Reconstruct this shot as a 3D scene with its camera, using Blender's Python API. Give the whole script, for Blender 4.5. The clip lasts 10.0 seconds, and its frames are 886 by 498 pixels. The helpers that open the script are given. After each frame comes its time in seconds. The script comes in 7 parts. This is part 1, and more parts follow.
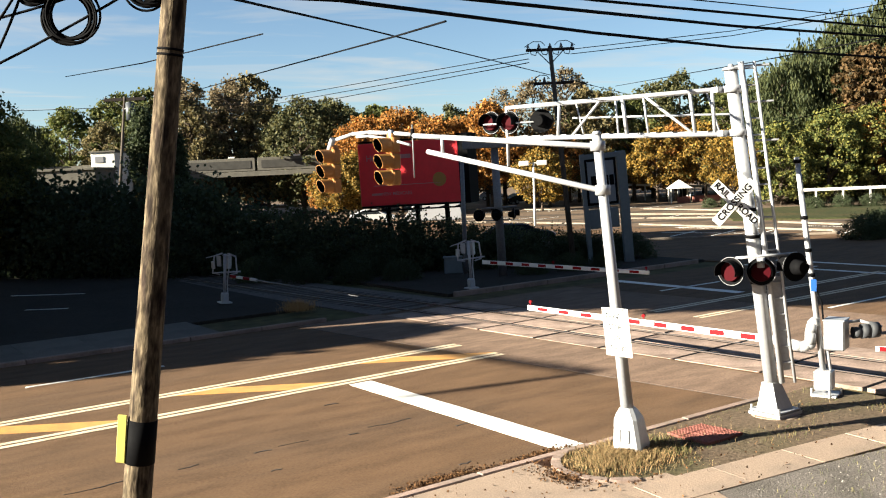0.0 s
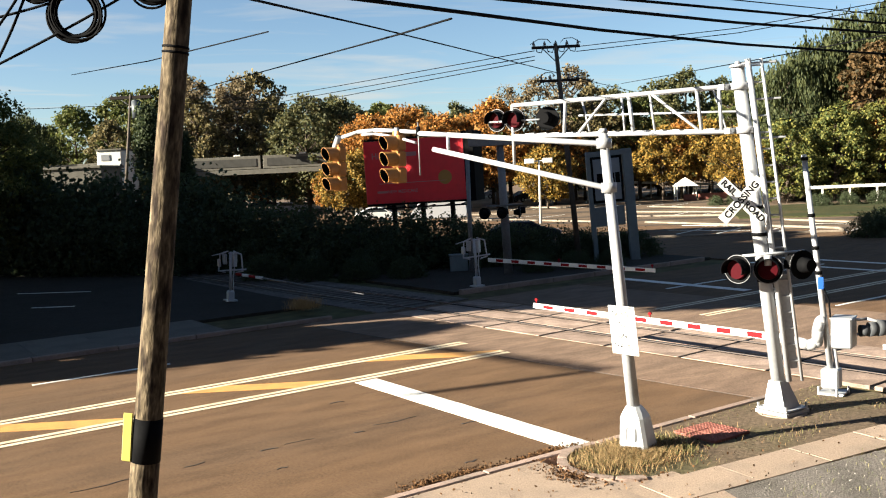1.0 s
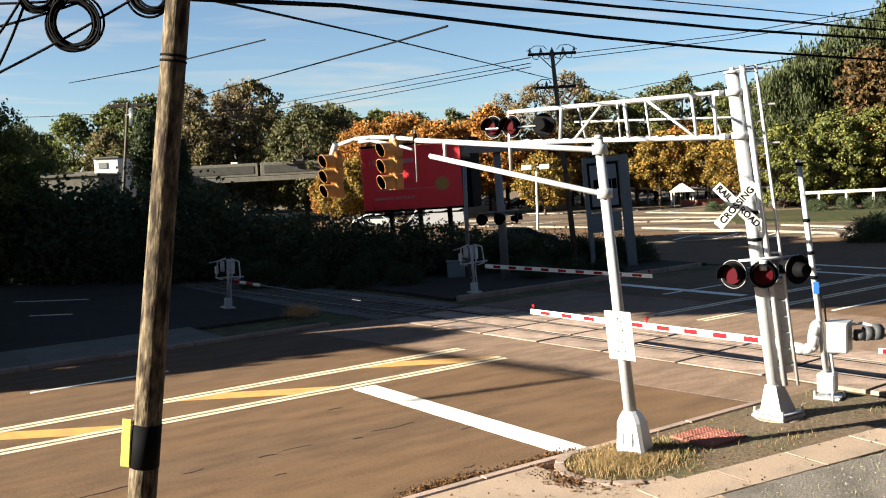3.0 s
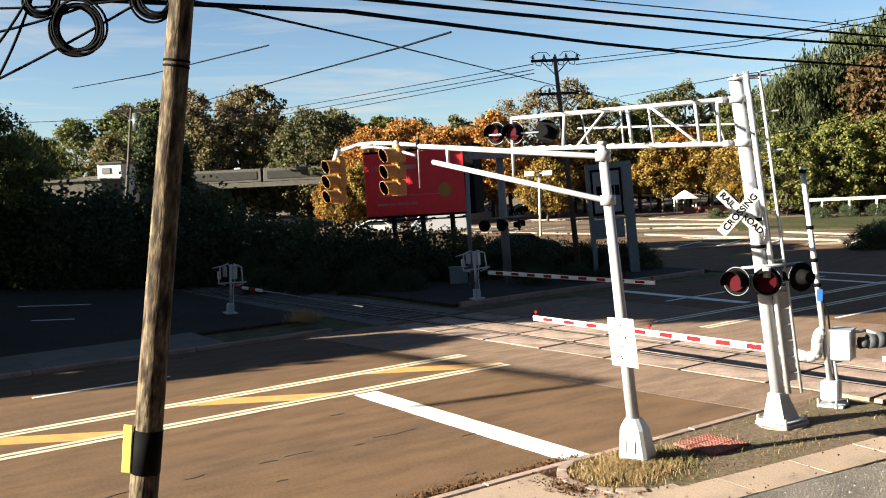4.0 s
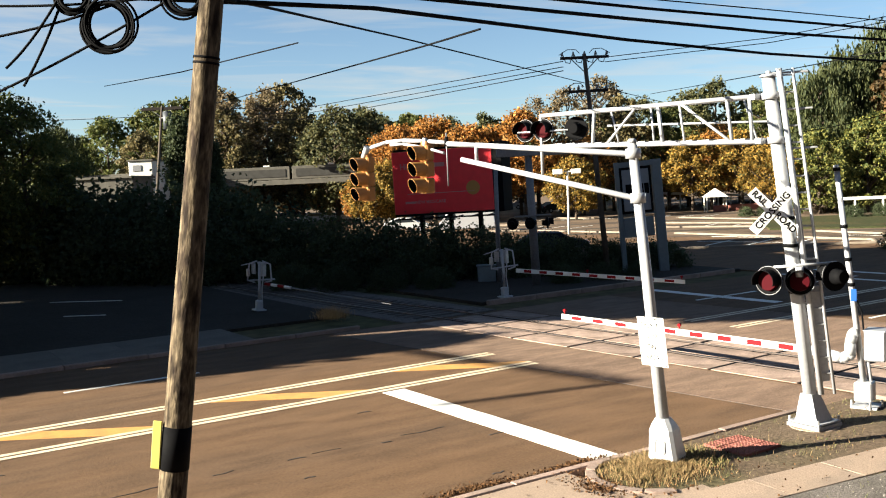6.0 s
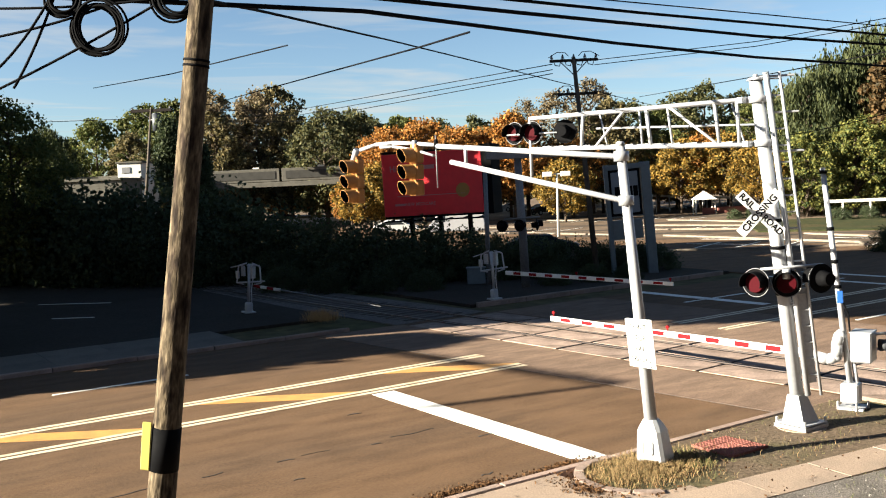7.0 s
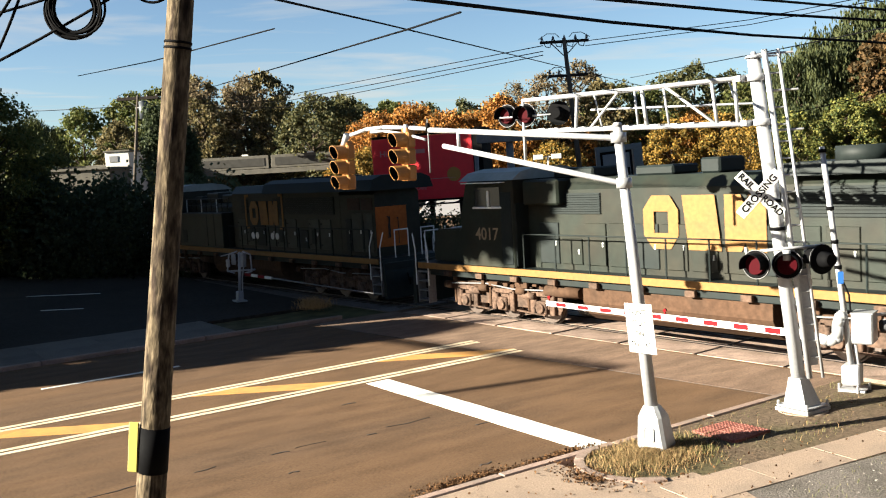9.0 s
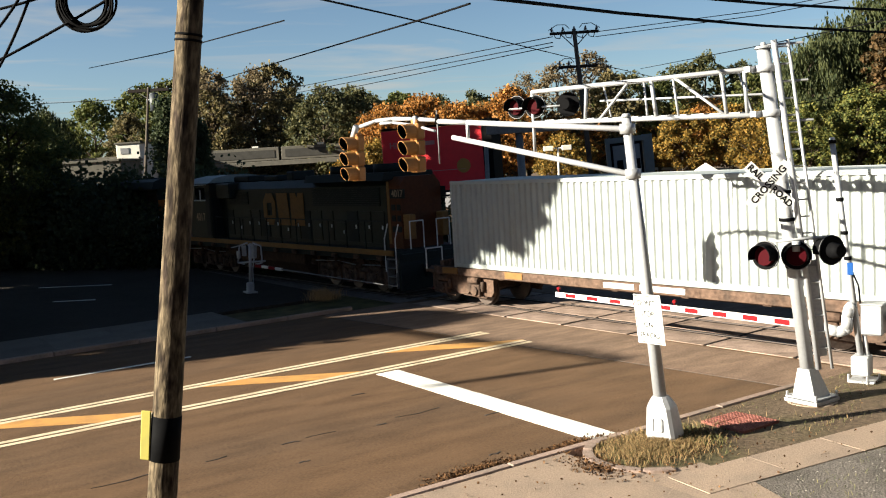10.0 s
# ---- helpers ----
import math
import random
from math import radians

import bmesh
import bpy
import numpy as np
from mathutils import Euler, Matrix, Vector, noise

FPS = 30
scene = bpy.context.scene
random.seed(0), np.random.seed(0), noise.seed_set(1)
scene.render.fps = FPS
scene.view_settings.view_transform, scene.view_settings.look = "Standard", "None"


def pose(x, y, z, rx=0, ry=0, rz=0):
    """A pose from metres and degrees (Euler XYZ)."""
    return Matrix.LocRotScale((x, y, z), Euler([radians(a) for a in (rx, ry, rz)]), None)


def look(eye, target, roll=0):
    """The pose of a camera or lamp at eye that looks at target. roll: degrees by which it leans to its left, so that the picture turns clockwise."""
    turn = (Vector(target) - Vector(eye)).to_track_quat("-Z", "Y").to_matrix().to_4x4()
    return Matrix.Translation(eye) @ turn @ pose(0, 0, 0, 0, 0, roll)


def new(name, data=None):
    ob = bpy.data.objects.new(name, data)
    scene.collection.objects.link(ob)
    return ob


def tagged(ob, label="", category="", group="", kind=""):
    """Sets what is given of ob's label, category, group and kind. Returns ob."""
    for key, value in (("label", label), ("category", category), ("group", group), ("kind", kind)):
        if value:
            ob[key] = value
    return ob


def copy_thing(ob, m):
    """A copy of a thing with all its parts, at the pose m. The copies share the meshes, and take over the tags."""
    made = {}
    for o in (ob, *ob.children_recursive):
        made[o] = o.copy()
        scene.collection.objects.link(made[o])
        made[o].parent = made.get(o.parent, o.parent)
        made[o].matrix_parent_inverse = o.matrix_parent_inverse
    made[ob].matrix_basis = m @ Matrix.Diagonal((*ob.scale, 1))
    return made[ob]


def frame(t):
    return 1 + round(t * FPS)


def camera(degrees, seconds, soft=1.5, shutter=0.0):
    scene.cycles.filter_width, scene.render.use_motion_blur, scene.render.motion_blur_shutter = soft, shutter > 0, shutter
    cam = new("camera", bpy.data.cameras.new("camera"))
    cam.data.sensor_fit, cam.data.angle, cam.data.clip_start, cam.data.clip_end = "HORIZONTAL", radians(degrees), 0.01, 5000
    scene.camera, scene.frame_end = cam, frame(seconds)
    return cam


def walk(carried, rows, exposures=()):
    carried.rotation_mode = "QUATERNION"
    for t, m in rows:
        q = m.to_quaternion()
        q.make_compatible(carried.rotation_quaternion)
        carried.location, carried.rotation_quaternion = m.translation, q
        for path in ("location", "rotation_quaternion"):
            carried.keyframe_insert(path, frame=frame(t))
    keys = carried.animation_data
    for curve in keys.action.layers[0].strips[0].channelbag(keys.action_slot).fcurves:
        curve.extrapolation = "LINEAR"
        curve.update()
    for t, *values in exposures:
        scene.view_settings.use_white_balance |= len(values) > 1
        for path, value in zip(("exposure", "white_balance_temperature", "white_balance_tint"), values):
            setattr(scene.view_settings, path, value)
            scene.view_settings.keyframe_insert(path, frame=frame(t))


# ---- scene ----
EXPOSURE, KELVIN, TINT, SKY, SUN, SUN_UP, SUN_FROM = 2.68, 6300, 5, 0.025, 5.0, 19.5, 290.0
SUN_AZ = -20.0
SHADE_TREES = [(-9, 46, 1.05), (-7, 52, 1.1), (-10, 58, 1.1), (-6, 64, 1.0), (-13, 50, 1.1), (0, 55, 1.1), (2, 61, 1.1), (-1, 48.5, 1.0), (-4, 43.5, 1.0)]
HIGH_TREES = [(-3, 35.0, 1.03), (-6.5, 36.2, 1.12), (-7, 37.6, 1.08), (-1, 38.8, 1.0), (-10, 40.5, 1.08)]
# unseen overhanging crowns, added only to block skylight over the left side
SKY_BLOCK_TREES = [(3, 33, 1.4), (5, 40, 1.42), (-3, 37, 1.35), (-9, 37, 1.35), (-1, 44.5, 1.38)]
LOW_TREES = [(-16, 36.8, 0.7), (-15, 41.3, 0.72), (-17, 46, 0.72), (-21, 39.0, 0.72), (-26, 41.3, 0.7), (-21, 44, 0.72), (-12, 35.6, 0.62)]
cam = camera(49.52, 10.0, soft=1.1, shutter=0.05)
TURN = -35.0  # the road runs along x
ROWS = [
    (0.0, -0.004, 0.018, 4.910, 0.058, -4.650, 2.618),
    (0.5, -0.010, 0.051, 4.910, 0.679, -4.973, 2.638),
    (1.0, -0.009, 0.048, 4.909, 0.393, -4.765, 2.662),
    (1.5, -0.008, 0.056, 4.910, 0.080, -4.565, 2.944),
    (2.0, -0.006, 0.048, 4.908, 0.380, -4.479, 3.084),
    (3.5, 0.005, -0.041, 4.906, 0.190, -4.283, 2.781),
    (4.0, -0.000, 0.004, 4.905, 0.362, -4.006, 2.698),
    (4.5, -0.012, 0.081, 4.903, 0.911, -3.972, 2.744),
    (5.0, -0.013, 0.086, 4.900, 2.112, -3.885, 2.687),
    (6.5, -0.006, 0.025, 4.900, 1.840, -4.085, 2.545),
    (7.0, -0.000, -0.000, 4.900, 1.415, -3.945, 2.550),
    (7.5, -0.018, 0.119, 4.902, 1.185, -4.188, 2.572),
    (8.0, -0.040, 0.255, 4.904, 0.993, -4.315, 2.789),
    (8.5, -0.056, 0.341, 4.905, 1.129, -4.618, 3.285),
    (9.0, -0.060, 0.366, 4.906, 0.932, -4.900, 3.373),
    (9.5, -0.059, 0.368, 4.904, 1.178, -5.141, 3.557),
    (10.0, -0.045, 0.304, 4.901, 1.564, -5.362, 3.443),
]
TURNED = pose(0, 0, 0, 0, 0, TURN)
walk(cam, [(t, TURNED @ pose(x, y, z, 90 + pitch, 0, yaw) @ pose(0, 0, 0, 0, 0, -roll)) for t, x, y, z, yaw, pitch, roll in ROWS],
     [(0.0, EXPOSURE, KELVIN, TINT), (9.3, EXPOSURE, KELVIN, TINT), (9.8, EXPOSURE - 0.35, KELVIN, TINT), (10.0, EXPOSURE - 0.45, KELVIN, TINT)])

# ---- sky and sun ----
world = bpy.data.worlds.new("world")
scene.world = world
world.use_nodes = True
wn = world.node_tree
sky = wn.nodes.new("ShaderNodeTexSky")
sky.sky_type = "NISHITA"
sky.sun_disc = False
sky.sun_elevation = radians(SUN_UP)
sky.sun_rotation = radians(SUN_FROM)
sky.air_density, sky.dust_density, sky.ozone_density = 0.75, 0.5, 1.6
wn.links.new(sky.outputs[0], wn.nodes["Background"].inputs[0])
wn.nodes["Background"].inputs[1].default_value = SKY
lamp = bpy.data.lights.new("sun", "SUN")
lamp.energy, lamp.angle, lamp.color = SUN, radians(0.5), (1.0, 0.885, 0.725)
sun = new("sun", lamp)
SUN_DIR = Vector((math.cos(radians(SUN_AZ)) * math.cos(radians(SUN_UP)), math.sin(radians(SUN_AZ)) * math.cos(radians(SUN_UP)), -math.sin(radians(SUN_UP))))
sun.matrix_world = look(Vector((0, 0, 60)) - SUN_DIR * 50, Vector((0, 0, 60)))


# thin high clouds: one wide sheet far off over the trees
def cloud_sheet():
    m = bpy.data.materials.new("thin_cloud")
    m.use_nodes = True
    t = m.node_tree
    t.nodes.remove(t.nodes["Principled BSDF"])
    co, mp = t.nodes.new("ShaderNodeTexCoord"), t.nodes.new("ShaderNodeMapping")
    mp.inputs["Scale"].default_value = (0.0019, 0.0034, 1)
    mp.inputs["Rotation"].default_value = (0, 0, radians(40))
    t.links.new(co.outputs["Object"], mp.inputs["Vector"])
    wisps = t.nodes.new("ShaderNodeTexNoise")
    wisps.inputs["Scale"].default_value, wisps.inputs["Detail"].default_value, wisps.inputs["Roughness"].default_value = 1.0, 7.0, 0.6
    wisps.inputs["Distortion"].default_value = 0.6
    t.links.new(mp.outputs[0], wisps.inputs["Vector"])
    ramp = t.nodes.new("ShaderNodeMapRange")
    for k, v in ((1, 0.5), (2, 0.8), (3, 0.0), (4, 0.75)):
        ramp.inputs[k].default_value = v
    t.links.new(wisps.outputs["Fac"], ramp.inputs[0])
    clear, glow, mix = t.nodes.new("ShaderNodeBsdfTransparent"), t.nodes.new("ShaderNodeEmission"), t.nodes.new("ShaderNodeMixShader")
    glow.inputs[0].default_value, glow.inputs[1].default_value = (1.0, 0.93, 0.86, 1), 0.13
    t.links.new(ramp.outputs[0], mix.inputs[0])
    t.links.new(clear.outputs[0], mix.inputs[1])
    t.links.new(glow.outputs[0], mix.inputs[2])
    t.links.new(mix.outputs[0], t.nodes["Material Output"].inputs[0])
    me = bpy.data.meshes.new("clouds")
    a, b = Vector((0.574, 0.819, 0)), Vector((0.819, -0.574, 0))
    corners = [a * d + b * w + Vector((0, 0, 210)) for d, w in ((700, -700), (700, 700), (4500, 2200), (4500, -2200))]
    me.from_pydata([tuple(v) for v in corners], [], [(0, 1, 2, 3)])
    me.materials.append(m)
    tagged(new("backdrop_clouds", me), "thin white wisps of high cloud", "clouds", kind="structure")


cloud_sheet()


# ---- materials ----
MATS = {}


def surface(name, colour, rough=0.7, metal=0.0, grain=None, blotch=None, bump=0.0, bump_scale=40.0, tint=None, vary=0.0, stretch=(1, 1, 1), mottle=None):
    """A material: base colour, fine grain (scale, amount), large blotches (scale, amount, colour), relief, per-object variation,
    grain stretched along an axis, and a middle-scale mottle (scale, amount)."""
    if name in MATS:
        return MATS[name]
    m = bpy.data.materials.new(name)
    m.use_nodes = True
    t = m.node_tree
    b = t.nodes["Principled BSDF"]
    b.inputs["Roughness"].default_value, b.inputs["Metallic"].default_value = rough, metal
    if rough >= 0.78:
        b.inputs["Specular IOR Level"].default_value = 0.1  # dusty, porous surfaces
    co = t.nodes.new("ShaderNodeTexCoord").outputs["Object"]
    if stretch != (1, 1, 1):
        mp = t.nodes.new("ShaderNodeMapping")
        mp.inputs["Scale"].default_value = stretch
        t.links.new(co, mp.inputs["Vector"])
        co = mp.outputs[0]
    rgb = t.nodes.new("ShaderNodeRGB")
    rgb.outputs[0].default_value = (*colour, 1)
    out = rgb.outputs[0]

    def mix(fac, a, c, kind="MIX"):
        n = t.nodes.new("ShaderNodeMix")
        n.data_type, n.blend_type = "RGBA", kind
        for sock, v in ((n.inputs[0], fac), (n.inputs[6], a), (n.inputs[7], c)):
            if isinstance(v, (int, float)):
                sock.default_value = v
            elif isinstance(v, tuple):
                sock.default_value = (*v, 1)
            else:
                t.links.new(v, sock)
        return n.outputs[2]

    def noise_of(scale, detail=4.0):
        n = t.nodes.new("ShaderNodeTexNoise")
        n.inputs["Scale"].default_value, n.inputs["Detail"].default_value = scale, detail
        t.links.new(co, n.inputs["Vector"])
        return n.outputs["Fac"]

    def ramp(fac, lo, hi):
        n = t.nodes.new("ShaderNodeMapRange")
        n.inputs[1].default_value, n.inputs[2].default_value = lo, hi
        t.links.new(fac, n.inputs[0])
        return n.outputs[0]

    if blotch:
        out = mix(ramp(noise_of(blotch[0], 5.0), 0.46, 0.64), out, mix(blotch[1], out, blotch[2]))
    if grain:
        f = ramp(noise_of(grain[0], 6.0), 0.3, 0.7)
        out = mix(f, mix(1.0, out, (1 - grain[1],) * 3, "MULTIPLY"), mix(1.0, out, (1 + grain[1],) * 3, "MULTIPLY"))
    if mottle:
        f = ramp(noise_of(mottle[0], 5.0), 0.36, 0.64)
        out = mix(f, mix(1.0, out, (1 - mottle[1],) * 3, "MULTIPLY"), mix(1.0, out, (1 + mottle[1],) * 3, "MULTIPLY"))
    if vary:
        r = t.nodes.new("ShaderNodeObjectInfo").outputs["Random"]
        out = mix(r, mix(1.0, out, (1 - vary,) * 3, "MULTIPLY"), mix(1.0, out, (1 + vary,) * 3, "MULTIPLY"))
    if tint:
        g = t.nodes.new("ShaderNodeNewGeometry").outputs["Random Per Island"]
        out = mix(g, out, tint)
    t.links.new(out, b.inputs["Base Color"])
    if bump:
        n = t.nodes.new("ShaderNodeBump")
        n.inputs["Strength"].default_value, n.inputs["Distance"].default_value = bump, 0.02
        t.links.new(noise_of(bump_scale, 6.0), n.inputs["Height"])
        t.links.new(n.outputs[0], b.inputs["Normal"])
    MATS[name] = m
    return m


ASPHALT = surface("asphalt", (0.1023, 0.062, 0.0353), 0.85, grain=(60, 0.34), blotch=(0.35, 0.5, (0.0682, 0.0459, 0.031)), bump=0.5, bump_scale=70, stretch=(0.3, 1, 1), mottle=(2.2, 0.16))
ASPHALT_NEW = surface("asphalt_patch", (0.155, 0.1054, 0.0756), 0.88, grain=(50, 0.32), blotch=(0.8, 0.45, (0.093, 0.0651, 0.0484)), bump=0.5, bump_scale=60, stretch=(0.35, 1, 1), mottle=(3.0, 0.16))
TAR = surface("tar", (0.0186, 0.0161, 0.0149), 0.6, grain=(20, 0.3))
CONCRETE = surface("concrete", (0.245, 0.185, 0.14), 0.88, grain=(35, 0.18), blotch=(1.1, 0.5, (0.165, 0.13, 0.105)), bump=0.4, vary=0.1)
KERB = surface("kerb_stone", (0.248, 0.1798, 0.1488), 0.88, grain=(30, 0.2), blotch=(2.0, 0.5, (0.124, 0.1054, 0.0868)), bump=0.4, vary=0.12)
WHITE_LINE = surface("white_road_paint", (0.6396, 0.624, 0.5772), 0.6, grain=(45, 0.12), blotch=(3.0, 0.3, (0.351, 0.3276, 0.2808)), bump=0.3)
YELLOW_LINE = surface("yellow_road_paint", (0.46, 0.235, 0.06), 0.6, grain=(45, 0.15), blotch=(2.5, 0.5, (0.26, 0.14, 0.05)), bump=0.3)
PALE_YELLOW = surface("pale_yellow_road_paint", (0.56, 0.46, 0.32), 0.6, grain=(45, 0.12), blotch=(2.5, 0.45, (0.25, 0.18, 0.1)), bump=0.3)
SOIL = surface("soil", (0.093, 0.0682, 0.0465), 0.95, grain=(12, 0.35), blotch=(0.5, 0.6, (0.062, 0.062, 0.0279)), bump=0.8, bump_scale=18)
# darker copy of the soil: shade put into the colour of the far ground
SHADED_SOIL = surface("shaded_soil", (0.0341, 0.0279, 0.0223), 0.95, grain=(12, 0.35), blotch=(0.4, 0.5, (0.0217, 0.0198, 0.0136)), bump=0.8, bump_scale=18)
# unseen ground kept dark so that less light bounces onto the wooden pole
BOUNCE_CUT = surface("bounce_cut_ground", (0.034, 0.032, 0.03), 0.95, grain=(30, 0.3), blotch=(1.2, 0.5, (0.024, 0.023, 0.022)), bump=0.5, bump_scale=30)
GRAVEL = surface("gravel", (0.1302, 0.1147, 0.1023), 0.95, grain=(30, 0.45), blotch=(1.2, 0.6, (0.0682, 0.062, 0.0527)), bump=1.0, bump_scale=30)
BALLAST = surface("ballast", (0.124, 0.1054, 0.093), 0.95, grain=(16, 0.45), blotch=(1.0, 0.5, (0.0744, 0.062, 0.0558)), bump=1.0, bump_scale=14)
STEEL = surface("rail_steel", (0.124, 0.0992, 0.0868), 0.4, 0.8, grain=(20, 0.2))
PANEL = surface("crossing_panel", (0.25, 0.185, 0.15), 0.85, grain=(30, 0.26), blotch=(1.1, 0.7, (0.13, 0.095, 0.075)), bump=0.4, vary=0.16, mottle=(3.5, 0.16))
SILVER = surface("aluminium_paint", (0.33, 0.3366, 0.3531), 0.45, 0.2, grain=(14, 0.06), blotch=(2.2, 0.3, (0.33, 0.33, 0.33)))
GALV = surface("galvanised_steel", (0.363, 0.3696, 0.3828), 0.45, 0.5, grain=(18, 0.1), blotch=(3.0, 0.3, (0.2376, 0.2376, 0.2508)))
DULL = surface("dull_grey_steel", (0.1488, 0.1488, 0.155), 0.6, 0.3, grain=(14, 0.2))
WOOD = surface("pole_wood", (0.096, 0.074, 0.048), 0.92, grain=(50, 0.45), blotch=(11.0, 1.0, (0.024, 0.017, 0.013)), bump=0.6, bump_scale=26, stretch=(1, 1, 0.26), mottle=(24, 0.45))
BLACK = surface("black_rubber", (0.0037, 0.0037, 0.0043), 0.8, grain=(20, 0.2))
BLACK_PAINT = surface("black_paint", (0.0035, 0.0035, 0.004), 0.75, grain=(12, 0.2))
SIGNAL_YELLOW = surface("signal_yellow", (0.27, 0.116, 0.021), 0.6, grain=(20, 0.08), blotch=(5, 0.3, (0.2, 0.1, 0.026)))
RED_LENS = surface("red_lens", (0.034, 0.0025, 0.0045), 0.6)
DARK_LENS = surface("dark_lens", (0.008, 0.006, 0.006), 0.5)
CAST = surface("cast_iron", (0.028, 0.03, 0.034), 0.7, grain=(14, 0.2))
SIGN_WHITE = surface("sign_white", (0.576, 0.576, 0.56), 0.45, grain=(20, 0.04), blotch=(5, 0.2, (0.52, 0.512, 0.48)))
SIGN_RED = surface("sign_red", (0.17, 0.008, 0.011), 0.55, grain=(20, 0.06))
BLUE = surface("blue_sheet", (0.0186, 0.0868, 0.31), 0.4)
TAG_YELLOW = surface("tag_yellow", (0.34, 0.3, 0.06), 0.5, blotch=(6, 0.3, (0.24, 0.22, 0.07)))
# darker copy of the concrete, with the far pavement's shade in its colour
SHADED_CONCRETE = surface("shaded_concrete", (0.13, 0.115, 0.098), 0.9, grain=(30, 0.2), blotch=(0.9, 0.5, (0.085, 0.076, 0.066)), bump=0.4, vary=0.1)
BRICK_RED = surface("red_paver", (0.2, 0.078, 0.062), 0.85, grain=(30, 0.2), vary=0.15)
for lens in (RED_LENS, DARK_LENS):
    lens.node_tree.nodes["Principled BSDF"].inputs["Specular IOR Level"].default_value = 0.03
for dull in (BLACK_PAINT, BLACK, SIGN_RED):
    dull.node_tree.nodes["Principled BSDF"].inputs["Specular IOR Level"].default_value = 0.05


# ---- mesh helpers ----
def part(name, bm, material, parent=None, label="", smooth=False):
    me = bpy.data.meshes.new(name)
    if name in ("shaft", "visor", "flasher"):
        bmesh.ops.remove_doubles(bm, verts=bm.verts, dist=0.0005)
    if smooth:
        for f in bm.faces:
            f.smooth = True
    bm.to_mesh(me)
    bm.free()
    mats = material if isinstance(material, (list, tuple)) else [material]
    for m in mats:
        me.materials.append(m)
    ob = new(name, me)
    ob.parent = parent
    if label:
        ob["label"] = label
    return ob


def piece(name, me, parent, m):
    """One more object on a shared mesh."""
    ob = new(name, me)
    ob.parent = parent
    ob.matrix_basis = m
    return ob


def thing(name, m, label, category, group="", kind=""):
    ob = new(name)
    ob.empty_display_size = 0.1
    ob.matrix_world = m
    return tagged(ob, label, category, group, kind)


def box(bm, cx, cy, cz, sx, sy, sz, rz=0.0, bevel=0.0, mat=0, m=None):
    """A box by centre and size, turned rz degrees about z; its edges bevelled."""
    r = bmesh.ops.create_cube(bm, size=1.0)
    vs = r["verts"]
    bmesh.ops.transform(bm, matrix=(m or Matrix()) @ pose(cx, cy, cz, 0, 0, rz) @ Matrix.Diagonal((sx, sy, sz, 1)), verts=vs)
    fs = {f for v in vs for f in v.link_faces}
    for f in fs:
        f.material_index = mat
    if bevel:
        es = list({e for v in vs for e in v.link_edges})
        out = bmesh.ops.bevel(bm, geom=es, offset=bevel, segments=1, affect="EDGES", profile=0.5)
        for f in out["faces"]:
            f.material_index = mat
    return bm


def rod(bm, a, b, r0, r1=None, seg=10, mat=0, caps=True):
    """A round bar from a to b."""
    a, b = Vector(a), Vector(b)
    d = b - a
    q = d.to_track_quat("Z", "Y").to_matrix().to_4x4()
    r = bmesh.ops.create_cone(bm, cap_ends=caps, segments=seg, radius1=r0, radius2=r0 if r1 is None else r1, depth=d.length)
    bmesh.ops.transform(bm, matrix=Matrix.Translation((a + b) / 2) @ q, verts=r["verts"])
    for f in {f for v in r["verts"] for f in v.link_faces}:
        f.material_index = mat
        f.smooth = len(f.verts) == 4 and seg > 6
    return bm


def tube(bm, pts, r, seg=8, mat=0):
    """A bent round bar through points."""
    for a, b in zip(pts, pts[1:]):
        rod(bm, a, b, r, seg=seg, mat=mat)
    for p in pts[1:-1]:
        s = bmesh.ops.create_icosphere(bm, subdivisions=2 if r > 0.06 else 1, radius=r * 1.01, matrix=Matrix.Translation(p))
        for f in {f for v in s["verts"] for f in v.link_faces}:
            f.material_index = mat
            f.smooth = True
    return bm


def ring(bm, centre, radius, thick, rx=0.0, rz=0.0, n=28, k=8, mat=0):
    """A torus standing at centre, its hole along y before turning by rz and tilting by rx."""
    m = pose(*centre, rx, 0, rz)
    rows = []
    for i in range(n):
        a = 2 * math.pi * i / n
        row = []
        for j in range(k):
            b = 2 * math.pi * j / k
            d = radius + thick * math.cos(b)
            row.append(bm.verts.new(m @ Vector((d * math.cos(a), thick * math.sin(b), d * math.sin(a)))))
        rows.append(row)
    for i in range(n):
        for j in range(k):
            f = bm.faces.new((rows[i][j], rows[(i + 1) % n][j], rows[(i + 1) % n][(j + 1) % k], rows[i][(j + 1) % k]))
            f.smooth, f.material_index = True, mat
    return bm


def prism(bm, outline, z0, z1, mat=0, m=None):
    """An outline in x, y raised from z0 to z1."""
    m = m or Matrix()
    lo = [bm.verts.new(m @ Vector((x, y, z0))) for x, y in outline]
    hi = [bm.verts.new(m @ Vector((x, y, z1))) for x, y in outline]
    fs = [bm.faces.new(hi), bm.faces.new(lo[::-1])]
    for i in range(len(lo)):
        j = (i + 1) % len(lo)
        fs.append(bm.faces.new((lo[i], lo[j], hi[j], hi[i])))
    for f in fs:
        f.material_index = mat
    return bm


def profile(bm, outline, y0, y1, mat=0, m=None):
    """An outline in x, z drawn out along y from y0 to y1."""
    return prism(bm, outline, y0, y1, mat, (m or Matrix()) @ Matrix(((1, 0, 0, 0), (0, 0, 1, 0), (0, 1, 0, 0), (0, 0, 0, 1))))


